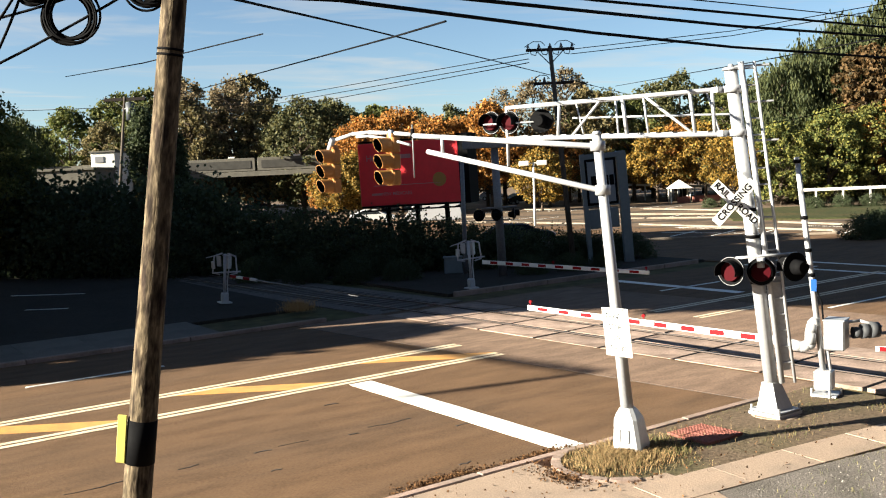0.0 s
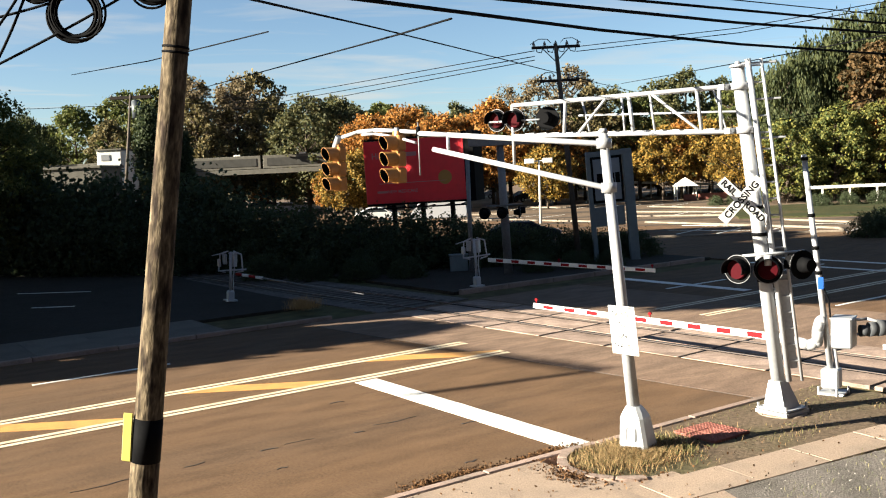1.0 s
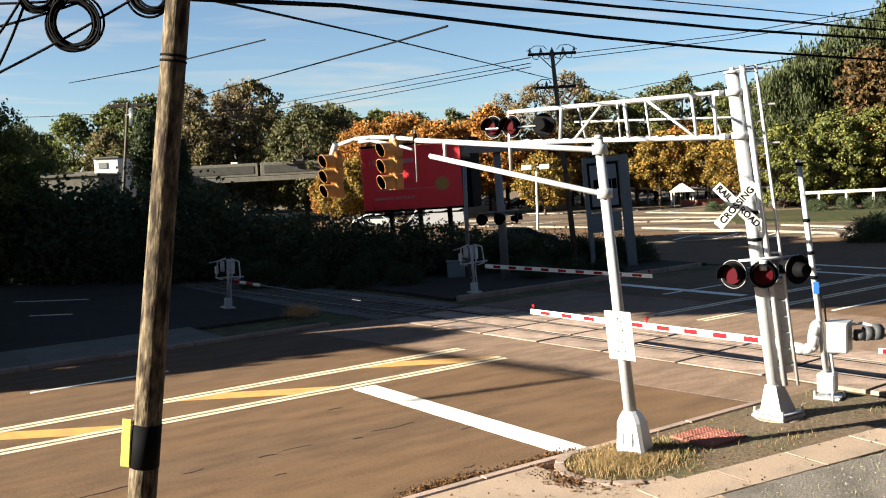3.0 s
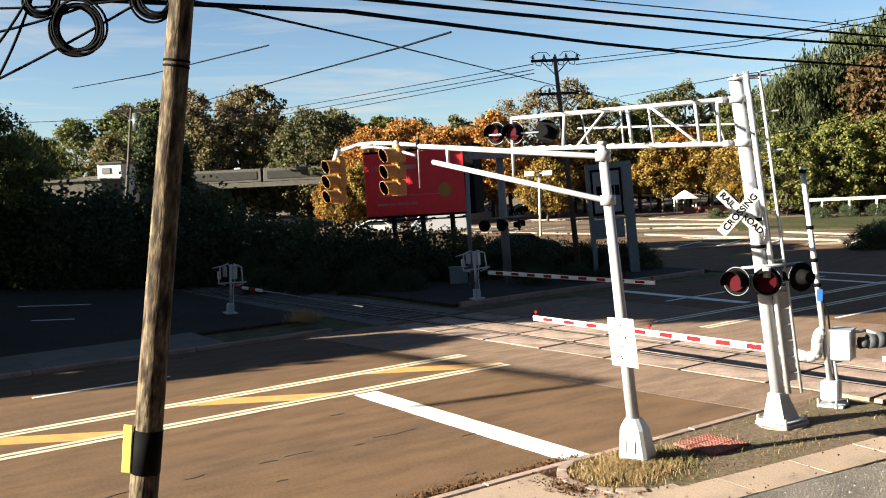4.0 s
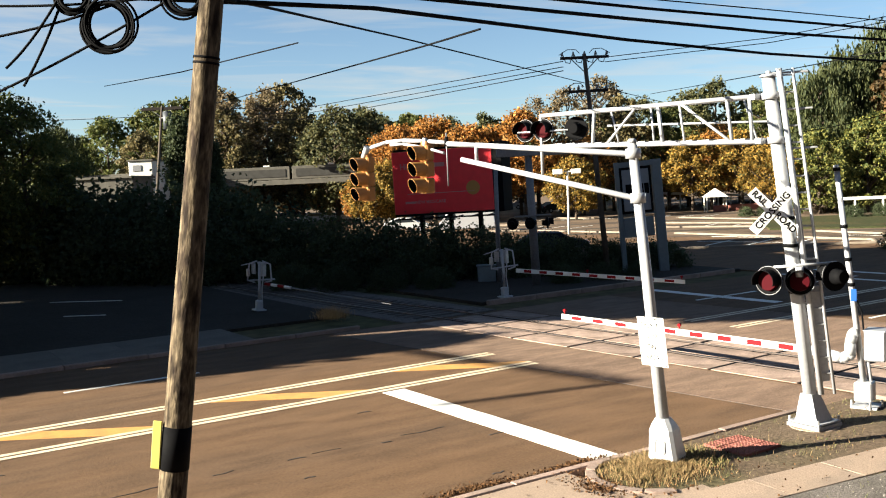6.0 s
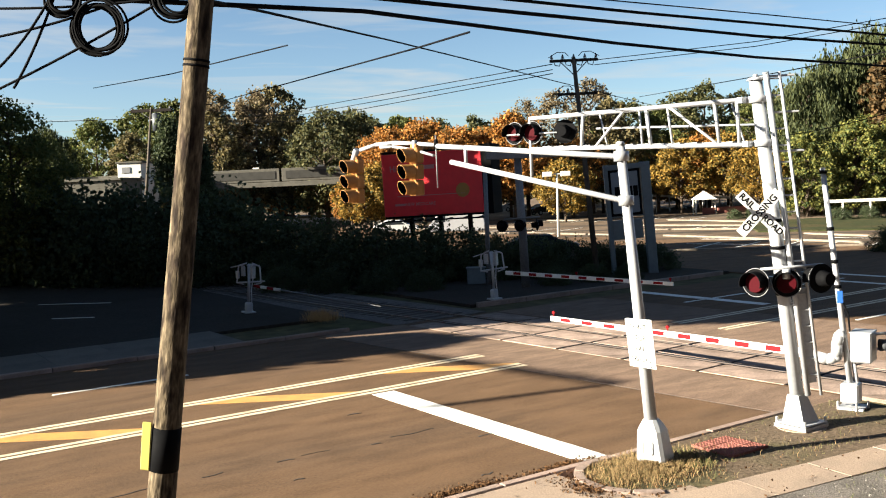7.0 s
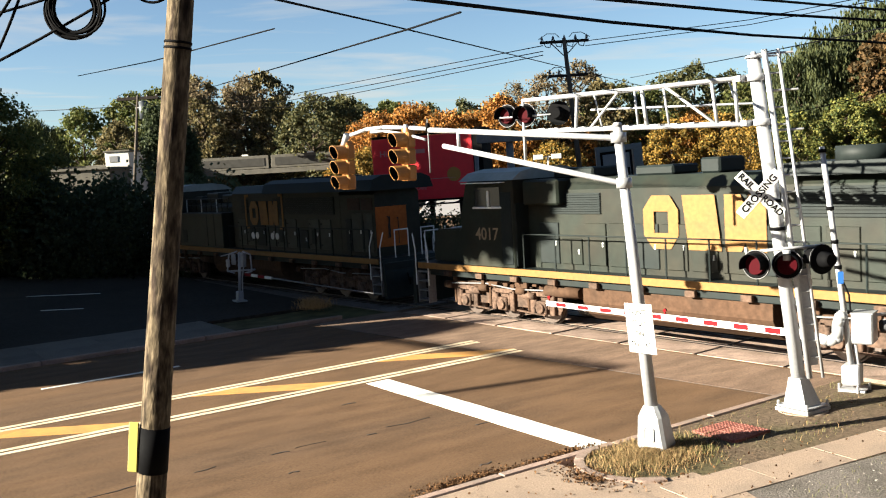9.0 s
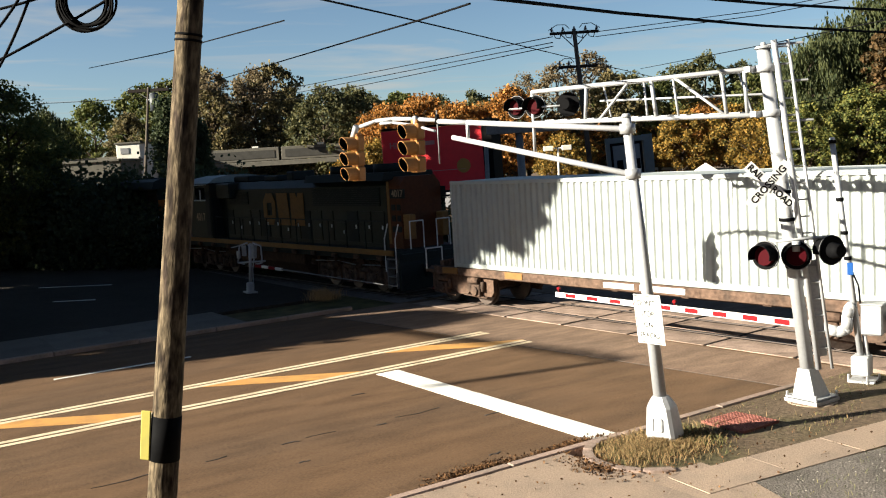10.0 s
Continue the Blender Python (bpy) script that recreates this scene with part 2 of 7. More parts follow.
def words(text, size, material, parent, m, bold=0.0, name="lettering", stretch=1.0):
    """Raised letters of the built-in font, as a mesh."""
    cu = bpy.data.curves.new("text", "FONT")
    cu.body, cu.size, cu.align_x, cu.align_y, cu.extrude, cu.offset = text, size, "CENTER", "CENTER", 0.002, bold
    ob = bpy.data.objects.new("text", cu)
    scene.collection.objects.link(ob)
    me = bpy.data.meshes.new_from_object(ob.evaluated_get(bpy.context.evaluated_depsgraph_get()))
    bpy.data.objects.remove(ob)
    me.materials.clear()
    me.materials.append(material)
    me.transform(Matrix.Diagonal((stretch, 1, 1, 1)))
    o = new(name, me)
    o.parent = parent
    o.matrix_basis = m
    return o


LEAN_AXIS = Vector((0.574, 0.819, 0.0))  # along the view over the crossing
SIDE = Vector((0.819, -0.574, 0.0))


def leaned(x, y, z, degrees, rz=0.0):
    """A pose at x, y, z that tilts sideways by some degrees (old posts are seldom plumb), turned rz about z."""
    return Matrix.Translation((x, y, z)) @ Matrix.Rotation(radians(degrees), 4, LEAN_AXIS) @ pose(0, 0, 0, 0, 0, rz)


# ---- ground, road, pavements ----
def slab(name, outline, z, material, label, kind="structure", thick=0.05, cuts=0):
    bm = bmesh.new()
    prism(bm, outline, z - thick, z)
    return tagged(part(name, bm, material), label, name.split("_")[0], kind=kind)


def rect(x0, x1, y0, y1):
    return [(x0, y0), (x1, y0), (x1, y1), (x0, y1)]


FIELD = surface("rough_grass", (0.0806, 0.0651, 0.031), 0.95, grain=(1.5, 0.4), blotch=(0.08, 0.6, (0.0465, 0.0527, 0.0186)), bump=0.8, bump_scale=6)
LOT = surface("lot_asphalt", (0.1, 0.071, 0.049), 0.9, grain=(4, 0.2), blotch=(0.12, 0.5, (0.125, 0.092, 0.066)), bump=0.3, bump_scale=20, mottle=(0.5, 0.2))
slab("ground", rect(-1500, 2500, -1500, 2500), -0.06, FIELD, "rough autumn grass and soil reaching the horizon", thick=0.5)
slab("road", rect(-220, 320, 12.0, 28.8), 0.0, ASPHALT, "worn brown-grey asphalt road with four lanes", thick=0.06)
slab("side_street", rect(37.0, 54.0, 28.8, 150), -0.003, ASPHALT, "asphalt side street joining the road", thick=0.055)
slab("side_street_mouth", rect(37.0, 54.0, -60, 12.0), -0.003, ASPHALT, "asphalt mouth of the side street", thick=0.055)
slab("parking_lot", [(54.0, 28.8), (190, 28.8), (190, 190), (54.0, 190)], -0.006, LOT, "sunlit parking lot of pale worn asphalt", thick=0.05)
slab("road_patch", [(16.0, 12.02), (18.1, 12.02), (17.2, 28.7), (14.0, 28.7)], 0.004, ASPHALT_NEW, "paler asphalt patch before the railway crossing", thick=0.02)
slab("road_patch_far", [(22.2, 12.02), (27.2, 12.02), (26.4, 28.7), (21.4, 28.7)], 0.004, ASPHALT_NEW, "paler asphalt patch beyond the railway crossing", thick=0.02)
VERGE_END = [(10.8 - 0.86 * math.cos(radians(a)), 10.92 - 0.86 * math.sin(radians(a))) for a in range(-75, 91, 15)]
slab("verge", VERGE_END + [(11.6, 8.6), (17.6, 8.6), (17.6, 11.82), (10.8, 11.82)], 0.10, SOIL, "verge of soil and thin grass behind the kerb", thick=0.2)
slab("verge_far", rect(-60, 16.4, 32.2, 60), 0.05, SHADED_SOIL, "soil behind the far pavement, its colour darkened for shade", thick=0.2)
slab("gravel_yard", [(8.5, -60), (17.6, -60), (17.6, 8.0), (10.3, 9.1), (8.5, 9.1)], 0.105, GRAVEL, "stony gravel strip beside the pavement", thick=0.2)
slab("yard", [(-60, -60), (8.5, -60), (8.5, 9.1), (-60, 9.1)], 0.105, BOUNCE_CUT, "dark ground out of view before the apron, added to cut bounced light", thick=0.2)
slab("verge_near_track", rect(23.0, 37.0, -60, 11.82), 0.05, SOIL, "soil strip beyond the tracks", thick=0.2)
slab("verge_hedge", rect(21.6, 36.8, 30.7, 60), 0.07, SHADED_SOIL, "soil under the hedge beyond the tracks", thick=0.2)


ISLAND = surface("island_grass", (0.03, 0.034, 0.013), 0.95, grain=(5, 0.4), blotch=(0.3, 0.6, (0.06, 0.045, 0.02)), bump=0.8, bump_scale=9)
ISLAND_EDGE = [(0.819 * x + 0.574 * y, -0.574 * x + 0.819 * y) for x, y in ((22.5, 74.5), (34, 70), (52, 64), (60, 80), (32, 90), (25, 88))]
slab("grass_island", ISLAND_EDGE, 0.1, ISLAND, "dark grass island beside the parking lot", thick=0.2)


def kerb_row(name, x0, x1, y, label, z=0.13, width=0.18, step=2.4):
    """A kerb of single stones along x."""
    row = thing(name, pose(0, 0, 0), label, "kerb", kind="structure")
    bm = bmesh.new()
    box(bm, 0, 0, 0, step - 0.02, width, 0.3, bevel=0.02)
    first = part("kerb_stone", bm, KERB, row)
    n = int((x1 - x0) / step)
    for i in range(n):
        m = pose(x0 + (i + 0.5) * step, y + random.uniform(-0.01, 0.01), z - 0.15 + random.uniform(-0.01, 0.01), 0, random.uniform(-0.3, 0.3), random.uniform(-0.4, 0.4))
        if i == 0:
            first.matrix_basis = m
        else:
            piece("kerb_stone", first.data, row, m)
    return row


kerb_row("kerb_near", -20.0, 17.6, 11.91, "weathered concrete kerb along the near side of the road")
kerb_row("kerb_far", -40.0, 16.4, 28.89, "weathered concrete kerb along the far side of the road")
kerb_row("kerb_hedge", 21.8, 37.0, 30.6, "pale concrete kerb before the hedge beyond the tracks", 0.14)
kerb_row("kerb_near_beyond", 23.0, 37.0, 11.91, "concrete kerb beyond the tracks")


def pavement(name, x0, x1, y0, y1, z, label, step=1.55, at=Matrix(), material=None):
    """A pavement of single concrete slabs."""
    walk_way = thing(name, at, label, "pavement", kind="structure")
    bm = bmesh.new()
    box(bm, 0, 0, 0, step - 0.012, y1 - y0, 0.16, bevel=0.005)
    first = part("paving_slab", bm, material or CONCRETE, walk_way)
    for i in range(int((x1 - x0) / step)):
        m = pose(x0 + (i + 0.5) * step, (y0 + y1) / 2, z - 0.08 + random.uniform(-0.003, 0.003), random.uniform(-0.12, 0.12), random.uniform(-0.08, 0.08), 0)
        if i == 0:
            first.matrix_basis = m
        else:
            piece("paving_slab", first.data, walk_way, m)


pavement("pavement_near", 0.35, 8.15, -0.43, 0.43, 0.12, "narrow pale concrete pavement slabs with open joints", 1.55, pose(9.75, 9.5, 0, 0, 0, -6.3))
pavement("apron", -14.92, 9.86, 7.4, 11.8, 0.118, "wide pale concrete driveway apron slabs", 2.75)
pavement("pavement_far", -36.0, 13.0, 29.0, 32.2, 0.12, "shaded grey concrete pavement with a rounded end", 1.9, material=SHADED_CONCRETE)

slab("pavement_corner", [(9.8, 7.4), (10.3, 7.4), (10.9, 9.0), (11.0, 10.02), (10.62, 10.06), (9.8, 10.6)], 0.112, CONCRETE, "concrete corner between apron and pavement", thick=0.15)

# the kerb turns round the end of the verge
bend = thing("kerb_bend", pose(10.8, 10.92, 0), "curved concrete kerb round the end of the verge", "kerb", kind="structure")
bm = bmesh.new()
arc = [(r * math.cos(radians(a)), r * math.sin(radians(a))) for r, turns in ((0.86, (-14, -7, 0, 7, 14)), (1.02, (14, 7, 0, -7, -14))) for a in turns]
prism(bm, arc, -0.1, 0.15)
bmesh.ops.bevel(bm, geom=[e for e in bm.edges if all(v.co.z > 0.1 for v in e.verts)], offset=0.018, segments=1, affect="EDGES")
stone = part("kerb_stone", bm, KERB, bend)
stone.matrix_basis = pose(0, 0, 0, 0, 0, 118)
for k in range(1, 5):
    piece("kerb_stone", stone.data, bend, pose(0, 0, random.uniform(-0.012, 0.008), 0, 0, 118 + 29 * k))

# a wall added unseen behind the camera, to block skylight and deepen shade
WALL_BRICK = surface("dark_brick", (0.022, 0.0135, 0.011), 0.9, grain=(9, 0.25), blotch=(0.6, 0.4, (0.028, 0.017, 0.014)), bump=0.4)
bm = bmesh.new()
box(bm, 5, -5.0, 7.0, 110, 4.0, 14.2, 0, 0.03)
tagged(part("wall_south", bm, WALL_BRICK), "plain dark brick wall out of view, added to block skylight", "wall", kind="structure")

# ---- road paint ----
def stripe(name, x0, x1, y0, y1, material, label, z=0.009, skew=0.0):
    bm = bmesh.new()
    n = max(2, int(max(x1 - x0, y1 - y0) / 0.5))
    along = (x1 - x0) > (y1 - y0)
    lo, hi = [], []
    for i in range(n + 1):
        f = i / n
        w0, w1 = random.uniform(-0.006, 0.006), random.uniform(-0.006, 0.006)
        if along:
            x = x0 + (x1 - x0) * f
            lo.append((x, y0 + skew * f + w0)), hi.append((x, y1 + skew * f + w1))
        else:
            y = y0 + (y1 - y0) * f
            lo.append((x0 + skew * f + w0, y)), hi.append((x1 + skew * f + w1, y))
    ring_of = lo + hi[::-1] if along else lo[::-1] + hi
    prism(bm, ring_of, z - 0.02, z)
    return tagged(part(name, bm, material), label, "road marking", kind="structure")


for y, w in ((19.72, 0.0), (19.98, 0.0), (21.62, 0.0), (21.88, 0.0)):
    stripe("yellow_line", -46, 15.6, y - 0.015, y + 0.155, PALE_YELLOW, "pale yellow line of a double centre line")
    stripe("yellow_line_far", 23.4, 37.0, y - 0.1, y + 0.03, PALE_YELLOW, "pale yellow centre line beyond the tracks")
for i in range(9):
    x = 13.2 - i * 4.9
    bm = bmesh.new()
    prism(bm, [(x + 2.45, 20.14), (x + 1.3, 20.14), (x - 0.95, 21.6), (x + 0.2, 21.6)], -0.01, 0.008)
    tagged(part("hatch_mark", bm, YELLOW_LINE), "yellow slanted hatch between double centre lines", "road marking", kind="structure")
stripe("stop_line", 10.83, 11.42, 12.1, 19.6, WHITE_LINE, "broad white stop line with worn edges")
stripe("stop_line_far", 28.5, 28.95, 22.3, 28.6, WHITE_LINE, "white stop line in shade beyond the tracks")
stripe("edge_line", 4.9, 8.4, 25.36, 25.5, WHITE_LINE, "white lane line in the far lanes")
for x0, y0, x1, y1 in ((8.87, 47.7, 11.54, 45.3), (8.2, 41.5, 9.6, 40.4)):
    bm = bmesh.new()
    box(bm, (x0 + x1) / 2, (y0 + y1) / 2, 0.058, math.hypot(x1 - x0, y1 - y0), 0.14, 0.012, math.degrees(math.atan2(y1 - y0, x1 - x0)))
    tagged(part("bay_line", bm, WHITE_LINE), "white bay line on the shaded side lot", "road marking", kind="structure")
for x in (-4, -13, -22):
    stripe("edge_line", x, x + 3.5, 25.36, 25.5, WHITE_LINE, "white lane line in the far lanes")
for x in (27.4, 34.0, 58, 66, 74):
    stripe("lane_line", x, x + 3.4, 17.8, 17.93, WHITE_LINE, "white lane line beyond the tracks")
    stripe("lane_line", x, x + 3.4, 24.9, 25.03, WHITE_LINE, "white lane line beyond the tracks")
stripe("crosswalk_line", 36.2, 36.5, 12.6, 28.0, WHITE_LINE, "white crosswalk line at the side street")
stripe("crosswalk_line", 38.6, 38.9, 12.6, 28.0, WHITE_LINE, "white crosswalk line at the side street")
for i in range(7):
    stripe("zebra_bar", 39.5 + i * 0.05, 42.4, 13.2 + i * 1.1, 13.6 + i * 1.1, WHITE_LINE, "white zebra bar at the side street")


def crack(name, pts, w, label):
    bm = bmesh.new()
    lo, hi = [], []
    for x, y in pts:
        d = w * random.uniform(0.6, 1.3)
        lo.append((x, y - d)), hi.append((x, y + d))
    prism(bm, lo + hi[::-1], -0.01, 0.007)
    tagged(part(name, bm, TAR), label, "road seam", kind="structure")


crack("tar_seam", [(15.96 - i * 0.12, 12.1 + i * 1.0 + 0.03 * math.sin(i * 2.3)) for i in range(17)], 0.05, "dark seam along the edge of the patch")
for k in range(9):
    x = -6 + 1.9 * k
    crack("tar_seam", [(x + 0.2 * i, 16.0 + 0.05 * math.sin(x + i * 0.7) + random.uniform(-0.02, 0.02)) for i in range(random.randint(3, 8))], random.uniform(0.006, 0.014), "thin broken seam between the lanes")
for i in range(11):
    x, y = random.uniform(-2, 12), random.uniform(12.8, 19.0)
    crack("tar_spot", [(x + j * random.uniform(0.05, 0.12), y + random.uniform(-0.03, 0.03)) for j in range(4)], 0.02, "small dark pit in the asphalt")

# ---- the track ----
SLOPE = -0.065
TRACK_TURN = math.degrees(math.atan2(1.0, SLOPE))  # heading of the train, from x


def track_x(y, off=0.0):
    """x of the near rail's line at y, off metres further from the camera."""
    return 19.0 + SLOPE * (y - 19.8) + off


TRACK = pose(track_x(19.8, 0.72), 19.8, 0, 0, 0, TRACK_TURN)  # local x along the track, y to the camera's side


def rail(off, name):
    bm = bmesh.new()
    outline = [(-0.07, 0), (0.07, 0), (0.07, 0.02), (0.012, 0.05), (0.012, 0.12), (0.036, 0.13), (0.036, 0.165), (-0.036, 0.165), (-0.036, 0.13), (-0.012, 0.12), (-0.012, 0.05), (-0.07, 0.02)]
    m = TRACK @ pose(0, off, -0.138) @ Matrix(((0, 0, 1, 0), (1, 0, 0, 0), (0, 1, 0, 0), (0, 0, 0, 1)))
    prism(bm, outline, -260, 260, m=m)
    tagged(part(name, bm, STEEL), "worn steel railway rail", "rail", kind="structure")


rail(0.74, "rail_near"), rail(-0.74, "rail_far")
slab_m = [TRACK @ Vector(p) for p in ((-260, 2.0, 0), (-13.5, 2.0, 0), (-13.5, -2.1, 0), (-260, -2.1, 0))]
slab("ballast_south", [(v.x, v.y) for v in slab_m], -0.02, BALLAST, "brown stone ballast under the track", thick=0.3)
slab_m = [TRACK @ Vector(p) for p in ((260, 2.0, 0), (9.3, 2.0, 0), (9.3, -2.1, 0), (260, -2.1, 0))]
slab("ballast_north", [(v.x, v.y) for v in slab_m[::-1]], -0.02, BALLAST, "brown stone ballast under the track", thick=0.3)
bm = bmesh.new()
box(bm, 0, 0, 0, 0.24, 2.6, 0.16, bevel=0.015)
TIE_WOOD = surface("tie_wood", (0.062, 0.0496, 0.0403), 0.9, grain=(14, 0.3), vary=0.25)
ties = thing("sleepers", TRACK, "dark weathered timber sleepers in ballast", "sleepers", kind="structure")
tie = part("sleeper", bm, TIE_WOOD, ties)
tie.matrix_basis = pose(-13.7, 0, -0.085)
for i in range(1, 60):
    for sign in (-1, 1):
        piece("sleeper", tie.data, ties, pose(sign * ((9.3 if sign > 0 else 13.7) + i * 0.56), random.uniform(-0.04, 0.04), -0.085 + random.uniform(-0.01, 0.01), 0, 0, random.uniform(-1, 1)))
deck = thing("crossing_deck", TRACK, "pale brown concrete crossing panels between and beside the rails", "crossing deck", kind="structure")
meshes = []
bm = bmesh.new()
box(bm, -2.4, 0, -0.044, 22.0, 3.9, 0.1)
part("flangeway_filler", bm, BLACK, deck, "black rubber between panels and rails")
for w in (1.12, 1.08):
    bm = bmesh.new()
    box(bm, 0, 0, 0, 2.35, w, 0.16, bevel=0.012)
    ob = part("deck_panel", bm, PANEL, deck)
    meshes.append(ob)
for k in range(9):
    for row, (mesh, y) in enumerate(((meshes[0], 0.0), (meshes[1], 1.43), (meshes[1], -1.43))):
        m = pose(-12.2 + k * 2.45, y, -0.06 + random.uniform(-0.006, 0.006), random.uniform(-0.3, 0.3), random.uniform(-0.2, 0.2), 0)
        if k == 0 and row < 2:
            mesh.matrix_basis = m
        else:
            piece("deck_panel", mesh.data, deck, m)


# ---- the crossing's gantry ----
def v3(x, y, z):
    return Vector((x, y, z))


def pt(x, y, z):
    """From metres right of and ahead of the first eye to the world."""
    return v3(0.819 * x + 0.574 * y, -0.574 * x + 0.819 * y, z)


def flasher(parent, at, m_turn, lens=RED_LENS, name="flasher"):
    """A crossing lamp: round black backboard, hood, lens."""
    m = Matrix.Translation(at) @ m_turn
    bm = bmesh.new()
    rod(bm, m @ v3(0, 0.05, 0), m @ v3(0, 0.075, 0), 0.265, seg=24)
    rod(bm, m @ v3(0, 0.075, 0), m @ v3(0, 0.3, 0), 0.15, 0.11, seg=16)
    for i in range(20):
        a0, a1 = radians(-20 + 220 * i / 20), radians(-20 + 220 * (i + 1) / 20)
        q = [bm.verts.new(m @ v3(0.2 * math.cos(a), y, 0.2 * math.sin(a))) for a, y in ((a0, 0.05), (a1, 0.05), (a1, -0.19), (a0, -0.19))]
        q += [bm.verts.new(m @ v3(0.208 * math.cos(a), y, 0.208 * math.sin(a))) for a, y in ((a0, 0.05), (a1, 0.05), (a1, -0.19), (a0, -0.19))]
        bm.faces.new(q[:4][::-1]), bm.faces.new(q[4:]), bm.faces.new((q[2], q[3], q[7], q[6]))
    body = part(name, bm, BLACK_PAINT, parent, "round black crossing lamp with a hood")
    bm = bmesh.new()
    rod(bm, m @ v3(0, -0.02, 0), m @ v3(0, 0.05, 0), 0.17, 0.19, seg=24)
    part("lens", bm, lens, body, "dark red glass lens")
    bm = bmesh.new()
    ring(bm, (0, 0, 0), 0.258, 0.008, n=24, k=6)
    bmesh.ops.transform(bm, matrix=m @ pose(0, 0.045, 0), verts=bm.verts)
    part("rim", bm, DULL, body, "grey worn rim")
    return body


MAST = v3(15.06, 10.98, 0.1)
MAST_TOP = v3(15.06 - 0.573, 10.98 + 0.402, 6.49)
gantry = thing("crossing_gantry", pose(0, 0, 0), "silver-painted steel cantilever mast with truss arm over the road", "signal gantry")


def on_mast(z):
    return MAST + (MAST_TOP - MAST) * ((z - MAST.z) / (MAST_TOP.z - MAST.z))


bm = bmesh.new()
rod(bm, on_mast(0.2), MAST_TOP, 0.124, 0.116, seg=20)
rod(bm, MAST_TOP, MAST_TOP + v3(0, 0, 0.05), 0.16, 0.12, seg=20)
rod(bm, MAST_TOP + v3(0, 0, 0.05), MAST_TOP + v3(0, 0, 0.11), 0.05, 0.04, seg=8)
part("mast", bm, SILVER, gantry)
bm = bmesh.new()
prism(bm, [(-0.34, -0.34), (0.34, -0.34), (0.34, 0.34), (-0.34, 0.34)], 0, 0.06, m=Matrix.Translation(MAST + v3(0, 0, 0.02)))
lo = [bm.verts.new(MAST + v3(x, y, 0.08)) for x, y in ((-0.24, -0.24), (0.24, -0.24), (0.24, 0.24), (-0.24, 0.24))]
hi = [bm.verts.new(on_mast(0.72) + v3(x, y, 0)) for x, y in ((-0.12, -0.12), (0.12, -0.12), (0.12, 0.12), (-0.12, 0.12))]
for i in range(4):
    bm.faces.new((lo[i], lo[(i + 1) % 4], hi[(i + 1) % 4], hi[i]))
bm.faces.new(hi)
box(bm, *(MAST + v3(0, 0, 0.11)), 0.66, 0.66, 0.03, bevel=0.01)
part("base", bm, SILVER, gantry, "flared square foot plate")
bm = bmesh.new()
rod(bm, MAST + v3(0, 0, -0.15), MAST + v3(0, 0, 0.02), 0.46, 0.44, seg=24)
part("footing", bm, CONCRETE, gantry, "round concrete footing")
for dx, dy in ((-0.3, -0.3), (0.3, -0.3), (0.3, 0.3), (-0.3, 0.3)):
    bm = bmesh.new()
    rod(bm, MAST + v3(dx, dy, 0.05), MAST + v3(dx, dy, 0.2), 0.025, seg=6)
    part("bolt", bm, GALV, gantry)

# the truss arm, parallel to the track
A0, A1 = v3(14.48, 11.48, 5.34), v3(14.08, 17.36, 5.58)
T0, T1 = v3(14.48, 11.55, 6.17), v3(14.08, 17.36, 6.28)
D = v3(0.42, 0.03, 0)
for off, tag in ((v3(0, 0, 0), "near"), (D, "far")):
    for a, b in ((A0, A1), (T0, T1)):
        bm = bmesh.new()
        rod(bm, a + off, b + off, 0.045 if tag == 'near' else 0.026, seg=10)
        part("chord", bm, SILVER, gantry)
# web members: place of the upper and the lower end along the arm, radius, front or back face
for up, low, r, back_face in ((0.711, 0.727, 0.036, 0), (0.694, 0.662, 0.02, 1), (0.508, 0.662, 0.03, 0), (0.503, 0.497, 0.024, 1), (0.41, 0.399, 0.04, 0), (0.318, 0.306, 0.024, 0), (0.315, 0.12, 0.03, 0), (0.127, 0.12, 0.034, 0), (0.114, 0.074, 0.02, 1), (0.042, 0.045, 0.034, 0), (0.026, 0.01, 0.02, 1)):
    off = D if back_face else v3(0, 0, 0)
    upright = abs(up - low) < 0.04
    part("web_post" if upright else "web_brace", rod(bmesh.new(), A0.lerp(A1, low) + off, T0.lerp(T1, up) + off, r, seg=8), SILVER, gantry)
for f in (0.02, 0.18, 0.42, 0.66, 0.98):
    part("cross_tie", rod(bmesh.new(), A0.lerp(A1, f), A0.lerp(A1, f) + D, 0.022, seg=8), SILVER, gantry)
    part("cross_tie", rod(bmesh.new(), T0.lerp(T1, f), T0.lerp(T1, f) + D, 0.022, seg=8), SILVER, gantry)
bm = bmesh.new()
H0, H1 = A0.lerp(T0, 0.45) + D, A1.lerp(T1, 0.3) + D
rod(bm, H0, A0.lerp(A1, 0.72) + v3(0.42, 0, 0.42), 0.022, seg=8)
part("hand_line", bm, SILVER, gantry, "thin walkway safety line")
bm = bmesh.new()
for i in range(14):
    p = A0.lerp(A1, 0.03 + 0.068 * i)
    box(bm, p.x + 0.21, p.y, p.z + 0.05, 0.4, 0.3, 0.02)
part("grating", bm, GALV, gantry, "walkway grating strips")
bm = bmesh.new()
TIP = A1 + v3(0.0, 0.0, -0.64)
rod(bm, TIP, A1 + v3(0, 0, 0.72), 0.038, seg=10)
part("tip_post", bm, SILVER, gantry)
bm = bmesh.new()
rod(bm, A1 + v3(0.25, -1.0, 0.33), A1 + v3(-0.2, 0.62, 0.36), 0.02, seg=8)
part("lamp_bar", bm, SILVER, gantry)
